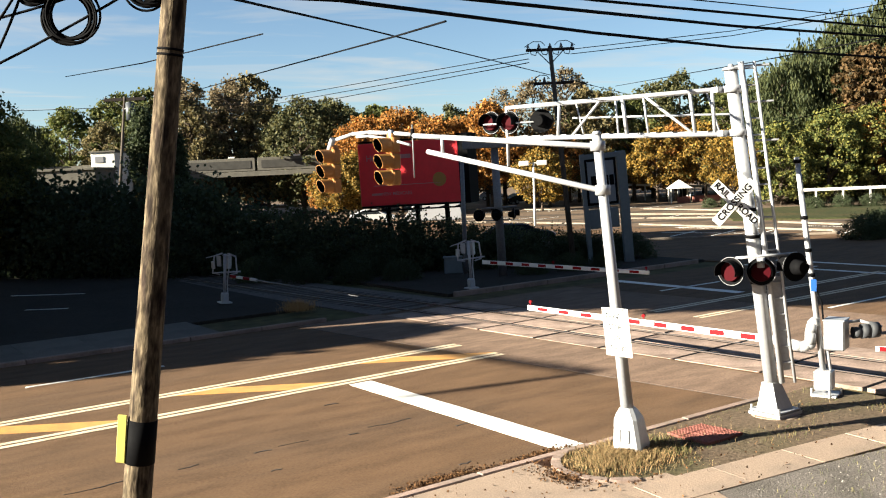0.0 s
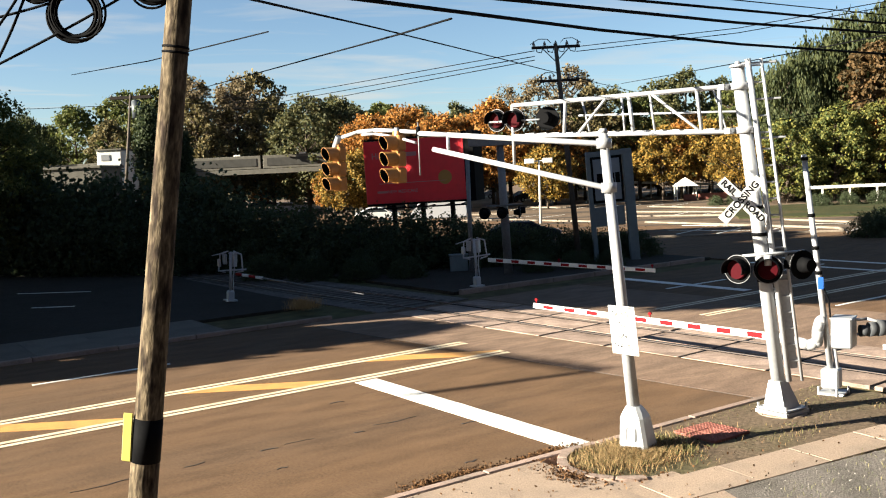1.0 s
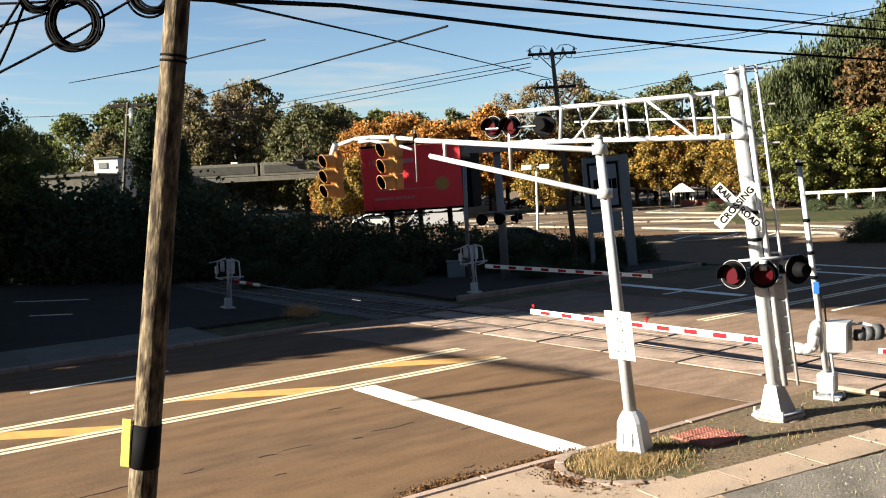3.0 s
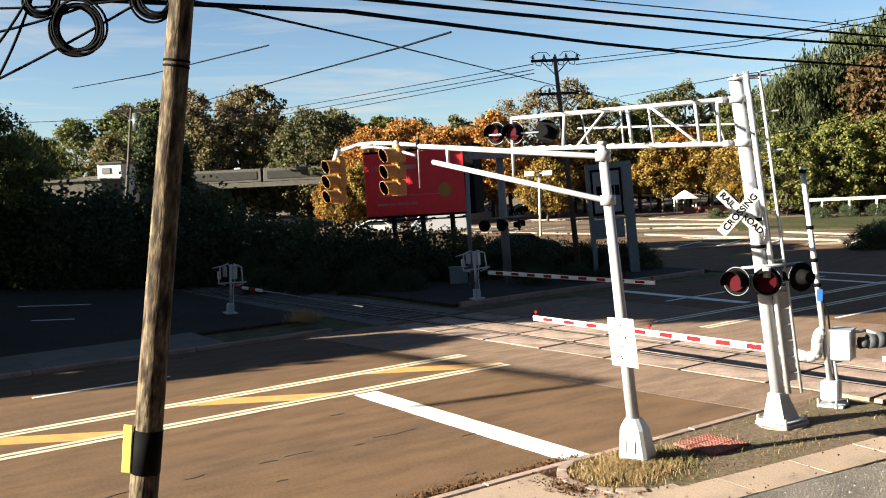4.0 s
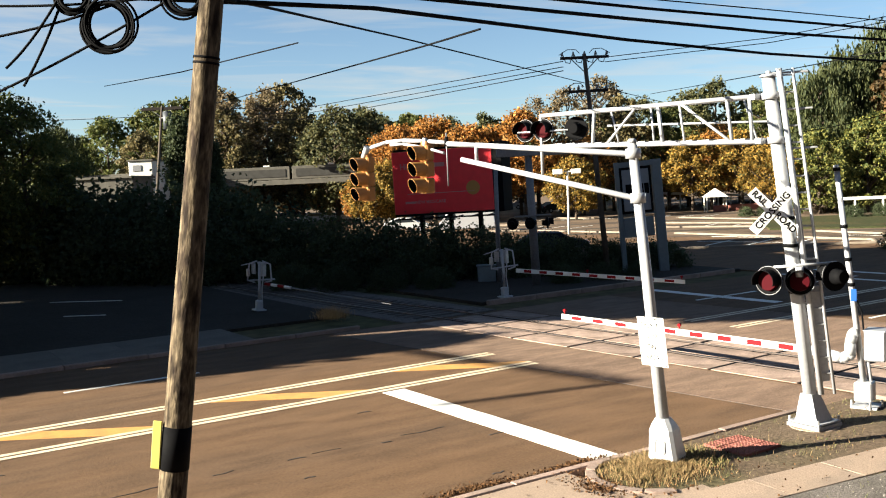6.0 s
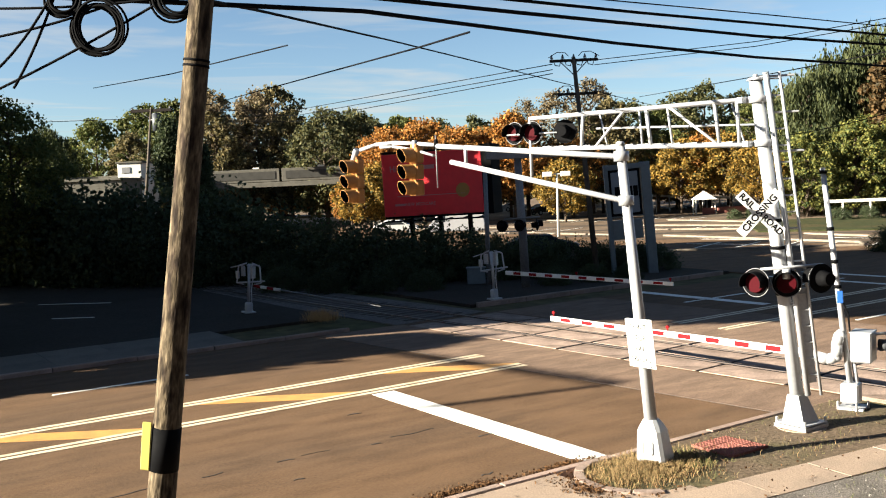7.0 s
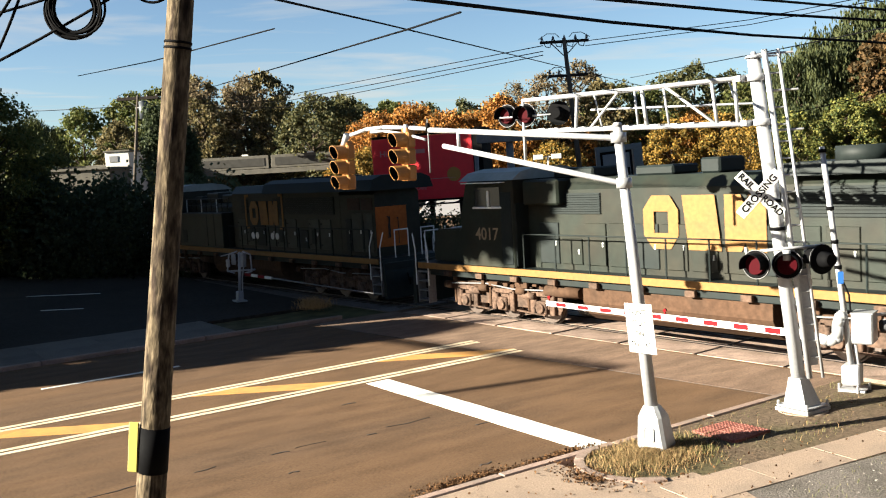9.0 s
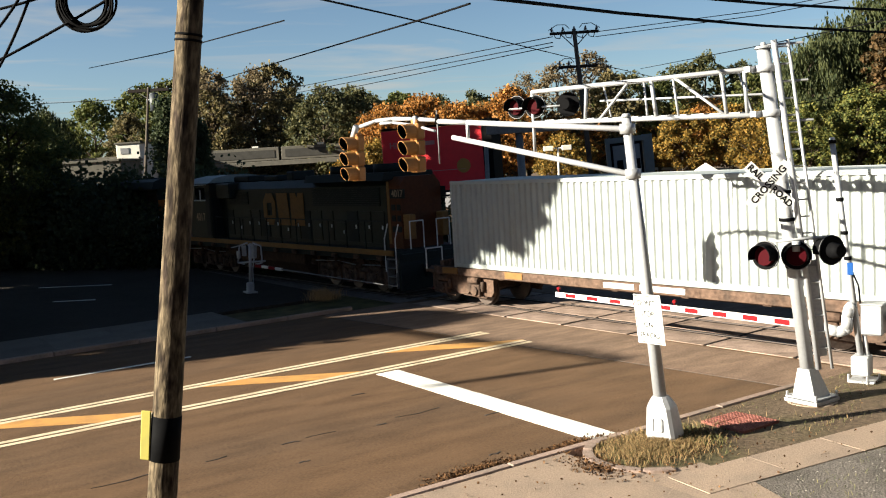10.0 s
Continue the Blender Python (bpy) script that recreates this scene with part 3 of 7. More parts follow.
for p, lens, turn in ((v3(14.05, 17.95, 5.98), RED_LENS, -72), (v3(14.05, 17.28, 5.95), RED_LENS, -72), (v3(14.45, 16.55, 5.93), DARK_LENS, 120)):
    flasher(gantry, p, pose(0, 0, 0, 0, 0, turn), lens)
# clamps between mast and arm
for z in (5.36, 6.15):
    p = on_mast(z)
    bm = bmesh.new()
    rod(bm, p + v3(0, 0, -0.06), p + v3(0, 0, 0.06), 0.165, seg=18)
    box(bm, p.x - 0.02, p.y + 0.2, p.z, 0.5, 0.12, 0.1)
    part("clamp", bm, SILVER, gantry)
# ladder beside the mast
L = SIDE * 0.16 - LEAN_AXIS * 0.13
for s in (-0.0, 0.3):
    bm = bmesh.new()
    o = L + SIDE * s * 0.8
    rod(bm, on_mast(0.72) + o, on_mast(6.62) + o, 0.03 if s else 0.055, seg=8)
    part("ladder_rail", bm, SILVER, gantry)
for i in range(19):
    p = on_mast(1.1 + 0.3 * i) + L
    bm = bmesh.new()
    rod(bm, p, p + SIDE * 0.24, 0.016, seg=6)
    part("rung", bm, GALV, gantry)
bm = bmesh.new()
p, q = on_mast(0.95) + L + LEAN_AXIS * 0.04, on_mast(2.7) + L + LEAN_AXIS * 0.04
box(bm, 0, 0, 0, 0.17, 0.02, (q - p).length, 0, 0.004, m=Matrix.Translation((p + q) / 2 + SIDE * 0.13) @ Matrix.Rotation(radians(-5.2), 4, LEAN_AXIS) @ pose(0, 0, 0, 0, 0, -35))
part("climb_guard", bm, GALV, gantry, "flat grey plate over the lower ladder")
for z in (6.55, 5.9, 5.2, 3.6, 2.4, 1.0):
    p = on_mast(z)
    bm = bmesh.new()
    rod(bm, p, p + L + SIDE * (0.5 if z > 5 else 0.02), 0.02, seg=6)
    part("ladder_bracket", bm, GALV, gantry)
# lamp arms and lamps at head height
p = on_mast(3.08)
bm = bmesh.new()
rod(bm, p - SIDE * 0.42 + v3(-0.1, -0.16, 0), p + SIDE * 0.7 + v3(-0.1, -0.16, 0.04), 0.028, seg=8)
rod(bm, p + v3(-0.12, -0.16, 0), p, 0.05, seg=8)
part("lamp_bar", bm, SILVER, gantry)
for off, z, turn, lens in ((5.15, 2.85, -80, RED_LENS), (5.72, 2.82, -58, RED_LENS), (6.3, 2.89, 165, DARK_LENS)):
    q = pt(off, 17.35, z)
    flasher(gantry, q, pose(0, 0, 0, 0, 0, turn), lens)
bm = bmesh.new()
q = on_mast(3.0) + v3(-0.16, -0.24, 0)
rod(bm, q - v3(0, 0, 0.1), q + v3(0, 0, 0.08), 0.07, seg=12)
part("junction_box", bm, SILVER, gantry)
for z in (3.95, 3.45, 2.6):
    p = on_mast(z)
    bm = bmesh.new()
    rod(bm, p + v3(0, 0, -0.03), p + v3(0, 0, 0.03), 0.14, seg=18)
    part("band", bm, BLACK_PAINT, gantry, "black strap round the mast")
# crossbuck
buck = part("crossbuck", box(bmesh.new(), 0, 0, 0, 1.0, 0.012, 0.19, bevel=0.003), SIGN_WHITE, gantry, "white crossbuck boards lettered RAILROAD CROSSING")
at = Matrix.Translation(v3(14.19, 11.12, 4.11)) @ pose(0, 0, 0, 0, 0, -41)
buck.matrix_basis = at @ pose(0, 0, 0, 0, -47, 0)
other = part("crossbuck_board", box(bmesh.new(), 0, 0, 0, 1.0, 0.012, 0.19, bevel=0.003), SIGN_WHITE, gantry, "white crossbuck board lettered RAIL ROAD")
other.matrix_basis = at @ pose(0, 0.014, 0, 0, 46, 0)
words("CROSSING", 0.17, BLACK_PAINT, buck, pose(0, -0.009, 0, 90, 0, 0), 0.004)
words("RAIL", 0.16, BLACK_PAINT, other, pose(-0.31, -0.009, 0, 90, 0, 0), 0.004)
words("ROAD", 0.16, BLACK_PAINT, other, pose(0.31, -0.009, 0, 90, 0, 0), 0.004)
bm = bmesh.new()
rod(bm, v3(14.11, 11.2, 4.06), on_mast(4.06), 0.03, seg=6)
part("bracket", bm, GALV, gantry)


# ---- traffic signal on a mast arm ----
pole = thing("traffic_signal", pose(0, 0, 0), "silver mast-arm traffic signal pole with two yellow signal heads", "traffic signal")
P0, P1 = pt(2.97, 15.71, 0.1), pt(2.55, 15.71, 5.38)


def on_pole(z):
    return P0 + (P1 - P0) * ((z - P0.z) / (P1.z - P0.z))


bm = bmesh.new()
rod(bm, on_pole(0.5), P1, 0.11, 0.075, seg=18)
part("pole", bm, SILVER, pole)
bm = bmesh.new()
rod(bm, P1, P1 + v3(0, 0, 0.06), 0.09, 0.05, seg=16)
part("cap", bm, SILVER, pole)
bm = bmesh.new()
rings = []
for z, half, cut in ((-0.08, 0.255, 0.05), (0.12, 0.245, 0.05), (0.58, 0.2, 0.05), (0.66, 0.17, 0.06), (0.76, 0.115, 0.05)):
    c = on_pole(max(z, 0.1))
    m = Matrix.Translation((c.x, c.y, z + 0.1)) @ pose(0, 0, 0, 0, 0, 22)
    rings.append([bm.verts.new(m @ v3(x, y, 0)) for x, y in ((half, -half + cut), (half, half - cut), (half - cut, half), (-half + cut, half), (-half, half - cut), (-half, -half + cut), (-half + cut, -half), (half - cut, -half))])
for lo, hi in zip(rings, rings[1:]):
    for i in range(8):
        bm.faces.new((lo[i], lo[(i + 1) % 8], hi[(i + 1) % 8], hi[i]))
bm.faces.new(rings[-1])
part("base", bm, SILVER, pole, "square cast pole base with cut corners")
part("hand_hole", box(bmesh.new(), 0, 0, 0, 0.012, 0.16, 0.22, 0, 0.02, m=Matrix.Translation(on_pole(0.42)) @ pose(0, 0, 0, 0, 0, 22) @ pose(-0.226, 0, 0, 0, 5, 0)), GALV, pole, "bolted cover plate on the base")
for z in (5.2, 4.48):
    bm = bmesh.new()
    p = on_pole(z)
    rod(bm, p + v3(0, 0, -0.08), p + v3(0, 0, 0.08), 0.125, seg=14)
    part("clamp", bm, GALV, pole)
ARM = [pt(2.51, 15.76, 5.2), pt(0.05, 18.79, 5.56), pt(-0.52, 19.49, 5.64)]
bm = bmesh.new()
tube(bm, ARM, 0.05, 10)
part("upper_arm", bm, SILVER, pole)
bm = bmesh.new()
tube(bm, [pt(2.57, 15.7, 4.48), pt(-0.24, 19.15, 5.3)], 0.05, 10)
part("brace_arm", bm, SILVER, pole)
bm = bmesh.new()
rod(bm, pt(0.05, 18.79, 5.56), pt(0.05, 18.79, 5.26), 0.035, seg=8)
part("strut", bm, SILVER, pole)
part("strut", rod(bmesh.new(), pt(-0.54, 19.5, 4.8), pt(-0.54, 19.5, 5.86), 0.014, seg=8), DULL, pole)
part("cap", rod(bmesh.new(), pt(-0.54, 19.5, 5.6), pt(-0.54, 19.5, 5.78), 0.05, 0.04, seg=10), BLACK_PAINT, pole, "small dark sensor on the arm")
bm = bmesh.new()
tube(bm, [pt(-0.52, 19.49, 5.66), pt(-1.0, 20.1, 5.74), pt(-1.5, 20.7, 5.8), pt(-1.9, 21.2, 5.8), pt(-2.3, 21.7, 5.72)], 0.042, 10)
tube(bm, [pt(-0.6, 19.6, 5.46), pt(-1.05, 20.15, 5.62), pt(-1.5, 20.72, 5.72), pt(-1.8, 21.05, 5.73)], 0.03, 8)
part("arm_tip", bm, SILVER, pole, "bowed tubular end of the arm")


def signal_head(at, turn, lean):
    """Three lamps in yellow housings with long visors."""
    m = Matrix.Translation(at) @ Matrix.Rotation(radians(lean), 4, LEAN_AXIS) @ pose(0, 0, 0, 0, 0, turn)
    bm = bmesh.new()
    for k in range(3):
        z = -0.17 - 0.335 * k
        box(bm, 0, 0.1, z, 0.33, 0.2, 0.325, bevel=0.03, m=m)
    box(bm, 0, 0.1, 0.03, 0.2, 0.16, 0.1, bevel=0.02, m=m)
    head = part("signal_head", bm, SIGNAL_YELLOW, pole, "yellow three-lamp signal head")
    for k in range(3):
        z = -0.17 - 0.335 * k
        bm = bmesh.new()
        n = 16
        for i in range(n):
            a0, a1 = radians(-70 + 320 * i / n), radians(-70 + 320 * (i + 1) / n)
            def v(a, y, r):
                return bm.verts.new(m @ v3(r * math.cos(a), y, z + r * math.sin(a)))
            d0, d1 = 0.27 + 0.05 * math.sin(a0), 0.27 + 0.05 * math.sin(a1)
            o = [v(a0, 0, 0.155), v(a1, 0, 0.155), v(a1, -d1, 0.15), v(a0, -d0, 0.15)]
            q = [v(a0, 0, 0.145), v(a1, 0, 0.145), v(a1, -d1, 0.14), v(a0, -d0, 0.14)]
            bm.faces.new(o)
            f = bm.faces.new(q[::-1])
            f.material_index = 1
            bm.faces.new((o[3], o[2], q[2], q[3]))
        part("visor", bm, [SIGNAL_YELLOW, BLACK_PAINT], head, "yellow tunnel visor, black inside")
        bm = bmesh.new()
        rod(bm, m @ v3(0, 0.0, z), m @ v3(0, -0.02, z), 0.14, seg=18)
        part("lens", bm, DARK_LENS, head, "unlit dark lens")


signal_head(pt(-2.5, 21.85, 5.52), -84, 1.0)
signal_head(pt(-1.06, 20.0, 5.66), -88, 1.0)
bm = bmesh.new()
rod(bm, pt(-2.4, 21.8, 5.74), pt(-2.5, 21.9, 5.5), 0.07, seg=10)
part("hanger", bm, SILVER, pole)
part("hanger", rod(bmesh.new(), pt(-1.0, 20.0, 5.8), pt(-1.0, 20.0, 5.6), 0.05, seg=10), SILVER, pole)
# plate on the pole
plate = part("sign_plate", box(bmesh.new(), 0, 0, 0, 0.62, 0.012, 0.8, bevel=0.003), SIGN_WHITE, pole, "white sign plate with black lettering")
plate.matrix_basis = Matrix.Translation(pt(2.745, 15.5, 2.16)) @ Matrix.Rotation(radians(-4.5), 4, LEAN_AXIS) @ pose(0, 0, 0, 0, 0, -93)
for i, text in enumerate(("DON'T", "STOP", "ON", "TRACKS")):
    words(text, 0.128, BLACK_PAINT, plate, pose(-0.02, -0.009, 0.26 - 0.175 * i, 90, 0, 0), 0.0005)
for x, z, w, h in ((0, 0.375, 0.57, 0.012), (0, -0.375, 0.57, 0.012), (-0.285, 0, 0.012, 0.75), (0.285, 0, 0.012, 0.75)):
    part("border", box(bmesh.new(), x, -0.007, z, w, 0.004, h), BLACK_PAINT, plate, "thin dark border line")


# ---- near gate ----
def gate_arm(parent, root, tip, lamps=2, thin=False):
    """A tapering striped arm from root to tip, with small lamps."""
    root, tip = Vector(root), Vector(tip)
    n = 19
    d = tip - root
    turn = math.degrees(math.atan2(d.y, d.x))
    drop = math.degrees(math.atan2(d.z, math.hypot(d.x, d.y)))
    arm_m = Matrix.Translation(root) @ pose(0, 0, 0, 0, -drop, turn)
    if thin:
        part("arm", rod(bmesh.new(), root, tip, 0.03, 0.016, seg=8), DULL, parent, "thin dark arm")
        for i in range(4):
            bm = bmesh.new()
            box(bm, d.length * (0.03 + 0.06 * i), 0, 0, d.length * 0.055, 0.07, 0.1, bevel=0.004, m=arm_m)
            part("arm_stripe", bm, SIGN_WHITE if i % 2 else SIGN_RED, parent, "striped arm root")
        return
    bm = bmesh.new()
    m = arm_m @ Matrix(((0, 0, 1, 0), (1, 0, 0, 0), (0, 1, 0, 0), (0, 0, 0, 1)))
    lo = [bm.verts.new(m @ v3(x, y, 0)) for x, y in ((-0.025, -0.08), (0.025, -0.08), (0.025, 0.08), (-0.025, 0.08))]
    hi = [bm.verts.new(m @ v3(x, y, d.length)) for x, y in ((-0.025, -0.066), (0.025, -0.066), (0.025, 0.066), (-0.025, 0.066))]
    bm.faces.new(lo[::-1]), bm.faces.new(hi)
    for i in range(4):
        bm.faces.new((lo[i], lo[(i + 1) % 4], hi[(i + 1) % 4], hi[i]))
    bmesh.ops.bevel(bm, geom=list(bm.edges), offset=0.006, segments=1, affect="EDGES")
    part("arm", bm, SIGN_WHITE, parent, "long tapering white arm")
    for i in range(1, n, 2):
        h = 0.115 - 0.03 * i / n
        bm = bmesh.new()
        box(bm, (i + 0.55) * d.length / n, 0, 0, d.length / n * 0.94, 0.056, h, bevel=0.003, m=arm_m)
        part("arm_stripe", bm, SIGN_RED, parent, "red reflective arm stripe")
    for k in range(lamps):
        p = arm_m @ v3(d.length * (0.985 - 0.52 * k), 0, 0.12)
        bm = bmesh.new()
        rod(bm, p - v3(0, 0, 0.08), p + v3(0, 0, 0.03), 0.018, seg=8)
        rod(bm, p + v3(-0.04, -0.02, 0.05), p + v3(0.04, 0.02, 0.05), 0.04, seg=10)
        part("arm_lamp", bm, SIGN_RED, parent, "small red arm lamp")


gate = thing("crossing_gate", pose(0, 0, 0), "lowered crossing gate with red and white striped arm", "crossing gate", "crossing gates")
gate_arm(gate, pt(6.75, 19.75, 1.1), pt(2.17, 25.6, 1.15))
G0 = pt(7.49, 18.9, 0.1)
G1 = pt(6.97, 18.9, 4.86)


def on_post(z):
    return G0 + (G1 - G0) * (z / 4.8)


bm = bmesh.new()
rod(bm, on_post(0.3), G1, 0.062, 0.05, seg=14)
part("post", bm, SILVER, gate)
for z in (4.72, 3.6, 2.95, 2.45):
    bm = bmesh.new()
    p = on_post(z)
    rod(bm, p + v3(0, 0, -0.035), p + v3(0, 0, 0.035), 0.072, seg=14)
    part("band", bm, BLACK_PAINT, gate)
bm = bmesh.new()
box(bm, *on_post(0.32), 0.34, 0.34, 0.4, 20, 0.03)
box(bm, G0.x, G0.y, 0.12, 0.5, 0.5, 0.05, 20, 0.01)
part("foot", bm, SILVER, gate, "square cast foot")
for dx, dy in ((-0.2, -0.2), (0.2, -0.2), (0.2, 0.2), (-0.2, 0.2)):
    bm = bmesh.new()
    rod(bm, G0 + v3(dx, dy, 0), G0 + v3(dx, dy, 0.14), 0.025, seg=6)
    part("bolt", bm, GALV, gate)
bm = bmesh.new()
q = on_post(1.3)
q = q + v3(0, 0, -0.07)
box(bm, q.x + 0.3, q.y - 0.2, q.z, 0.46, 0.4, 0.6, 20, 0.03)
box(bm, q.x + 0.3, q.y - 0.2, q.z + 0.3, 0.48, 0.42, 0.03, 20, 0.01)
part("mechanism", bm, GALV, gate, "grey gate mechanism box")
bm = bmesh.new()
q = on_post(1.15)
tube(bm, [q + v3(-0.02, 0.05, 0.36), q + v3(-0.1, 0.08, 0.3), q + v3(-0.14, 0.1, 0.14), q + v3(-0.14, 0.11, -0.1), q + v3(-0.18, 0.26, -0.17), q + v3(-0.22, 0.45, -0.14), pt(6.75, 19.75, 1.1)], 0.108, 12)
part("arm_support", bm, SILVER, gate, "bent cast arm holder")
bm = bmesh.new()
for s, r in ((0.3, 0.12), (0.52, 0.15), (0.74, 0.17)):
    c = v3(q.x + 0.35 + s * 0.6, q.y - 0.35 - s * 0.45, q.z + 0.08 + 0.1 * s)
    rod(bm, c - v3(0.07, -0.05, 0), c + v3(0.07, -0.05, 0), r, r * 0.9, seg=14)
part("counterweight", bm, CAST, gate, "dull grey stacked counterweights")
part("conduit", tube(bmesh.new(), [on_post(0.35) + SIDE * 0.14, on_post(0.9) + SIDE * 0.12, on_post(1.2) + SIDE * 0.2], 0.045, 8), SILVER, gate, "pale riser pipe beside the post")
bm = bmesh.new()
tube(bm, [q + v3(0.3, -0.2, 0.3), q + v3(0.6, -0.5, 0.34), q + v3(0.95, -0.75, 0.2)], 0.03, 8)
part("counter_arm", bm, GALV, gate)
bm = bmesh.new()
box(bm, *on_post(2.25), 0.11, 0.012, 0.24, -50, 0.01, m=pose(-0.07, -0.07, 0))
part("notice", bm, BLUE, gate, "small blue notice plate")
bm = bmesh.new()
tube(bm, [on_post(2.2) + v3(-0.02, -0.07, 0), on_post(1.9) + v3(0.05, -0.12, 0), on_post(1.55) + v3(0.06, -0.1, 0)], 0.018, 6)
part("conduit", bm, BLACK, gate)
far_bar = part("far_arm_end", box(bmesh.new(), 0, 0, 0, 0.5, 0.05, 0.1, bevel=0.006), SIGN_WHITE, gate)
far_bar.matrix_basis = Matrix.Translation(pt(8.62, 18.6, 1.03)) @ pose(0, 0, 0, 0, 0, -60)

part("arm_stripe", box(bmesh.new(), -0.1, 0, 0, 0.16, 0.056, 0.09, 0, 0.003), SIGN_RED, far_bar)


# ---- far gates ----
def far_gate(x, y, lean, root, tip, label, thin):
    g = thing("crossing_gate", pose(0, 0, 0), label, "crossing gate", "crossing gates")
    b = v3(x, y, 0.08)
    m = leaned(x, y, 0.08, lean)
    bm = bmesh.new()
    rod(bm, m @ v3(0, 0, 0.3), m @ v3(0, 0, 1.95), 0.06, seg=12)
    part("post", bm, SILVER, g)
    bm = bmesh.new()
    box(bm, 0, 0, 0.2, 0.26, 0.26, 0.42, 0, 0.04, m=m)
    box(bm, 0, 0, 0.02, 0.46, 0.46, 0.06, 0, 0.01, m=m)
    part("foot", bm, SILVER, g)
    bm = bmesh.new()
    box(bm, 0.1, 0.0, 1.62, 0.2, 0.3, 0.5, 20, 0.02, m=m)
    box(bm, 0.1, 0.0, 1.89, 0.24, 0.34, 0.04, 20, 0.008, m=m)
    part("mechanism", bm, GALV, g, "narrow grey gate mechanism box")
    part("side_plate", box(bmesh.new(), 0, 0, 0, 0.07, 0.22, 0.42, 20, 0.015, m=Matrix.Translation(m @ (v3(0, 0, 1.66) - SIDE * 0.24))), GALV, g)
    part("conduit", tube(bmesh.new(), [m @ (v3(0, 0, 0.3) + SIDE * 0.12), m @ (v3(0, 0, 0.9) + SIDE * 0.1), m @ (v3(0, 0, 1.4) + SIDE * 0.16)], 0.025, 6), GALV, g)
    part("spring_rod", rod(bmesh.new(), m @ (v3(0, 0, 1.92) - SIDE * 0.2), m @ (v3(0, 0, 1.78) - SIDE * 0.75), 0.02, seg=6), SILVER, g)
    for s in (-1, 1):
        bm = bmesh.new()
        tube(bm, [m @ (v3(0, 0, 1.98) + SIDE * 0.1 * s), m @ (v3(0, 0, 1.86) + SIDE * 0.42 * s), m @ (v3(0, 0, 1.2) + SIDE * 0.48 * s), m @ (v3(0, 0, 1.12) + SIDE * 0.2 * s)], 0.03, 6)
        part("counter_arm", bm, SILVER, g)
    bm = bmesh.new()
    box(bm, 0, 0, 0, 0.1, 0.2, 0.3, 0, 0.02, m=Matrix.Translation(m @ (v3(0, 0, 1.5) - SIDE * 0.46)))
    part("counterweight", bm, GALV, g)
    bm = bmesh.new()
    rod(bm, m @ (v3(0, 0, 1.18) - SIDE * 0.5), m @ (v3(0, 0, 1.27) + SIDE * 0.62), 0.032, seg=8)
    part("cross_bar", bm, SILVER, g)
    gate_arm(g, root, tip, 2, thin)
    return g


far_gate(23.2, 31.3, -1.6, pt(1.5, 38.3, 1.2), pt(6.9, 32.4, 1.15), "lowered far crossing gate with striped arm in shade", False)
far_gate(14.53, 36.1, 4.0, pt(-8.4, 37.3, 1.2), pt(-2.9, 31.2, 0.95), "lowered crossing gate with white counterweight frame in deep shade", True)
# signal mast with lamps seen from behind
back = thing("crossing_signal", pose(0, 0, 0), "grey crossing signal mast with dark lamps seen from behind", "crossing signal")
B0, B1 = pt(2.58, 43.06, 0.07), pt(2.41, 43.06, 6.1)
bm = bmesh.new()
rod(bm, B0, B1, 0.2, 0.16, seg=16)
part("mast", bm, DULL, back)
bm = bmesh.new()
rod(bm, pt(1.7, 42.8, 3.15), pt(3.3, 42.8, 3.2), 0.035, seg=8)
part("lamp_bar", bm, DULL, back)
for x, turn in ((1.62, 120), (2.4, 110), (3.2, 60)):
    flasher(back, pt(x, 42.7, 2.85), pose(0, 0, 0, 0, 0, turn), DARK_LENS)
bm = bmesh.new()
box(bm, *pt(2.6, 43.0, 6.0), 3.2, 0.5, 0.35, -38, 0.02)
part("arm", bm, DULL, back, "short dark overhead arm")
bm = bmesh.new()
rod(bm, pt(0.95, 44.5, 0.05), pt(0.98, 44.5, 5.4), 0.11, 0.09, seg=12)
tagged(part("steel_post", bm, DULL), "thin dark steel post beside the far gate", "post")
# ---- wooden pole with cable coils ----
wood = thing("utility_pole", pose(0, 0, 0), "leaning weathered wooden utility pole with a yellow marker", "utility pole")
bm = bmesh.new()
W0, W1 = pt(-3.2, 8.5, -0.1), pt(-1.84, 8.5, 9.3)
for i in range(10):
    f0, f1 = i / 10, (i + 1) / 10
    rod(bm, v3(0, 0, f0 * 9.5), v3(0, 0, f1 * 9.5), 0.139 - 0.045 * f0, 0.139 - 0.045 * f1, seg=32, caps=i in (0, 9))
part("shaft", bm, WOOD, wood).matrix_basis = Matrix.Translation(W0) @ (W1 - W0).to_track_quat("Z", "X").to_matrix().to_4x4()
bm = bmesh.new()
box(bm, 0, 0, 0, 0.016, 0.09, 0.44, 0, 0.008)
tag_ob = part("marker", bm, TAG_YELLOW, wood, "yellow reflective marker plate")
tag_ob.matrix_basis = Matrix.Translation(pt(-2.955, 8.42, 2.66)) @ Matrix.Rotation(radians(7), 4, LEAN_AXIS) @ pose(0, 0, 0, 0, 0, 48)
bm = bmesh.new()
for k in range(2):
    p = W0.lerp(W1, 0.65 + 0.005 * k)
    rod(bm, p, p + (W1 - W0).normalized() * 0.02, 0.116, seg=18)
part("strap", bm, BLACK, wood, "black steel straps")
bm = bmesh.new()
rod(bm, W0.lerp(W1, 0.268), W0.lerp(W1, 0.31), 0.132, 0.13, seg=20)
part("sleeve", bm, BLACK, wood, "black sleeve round the pole")


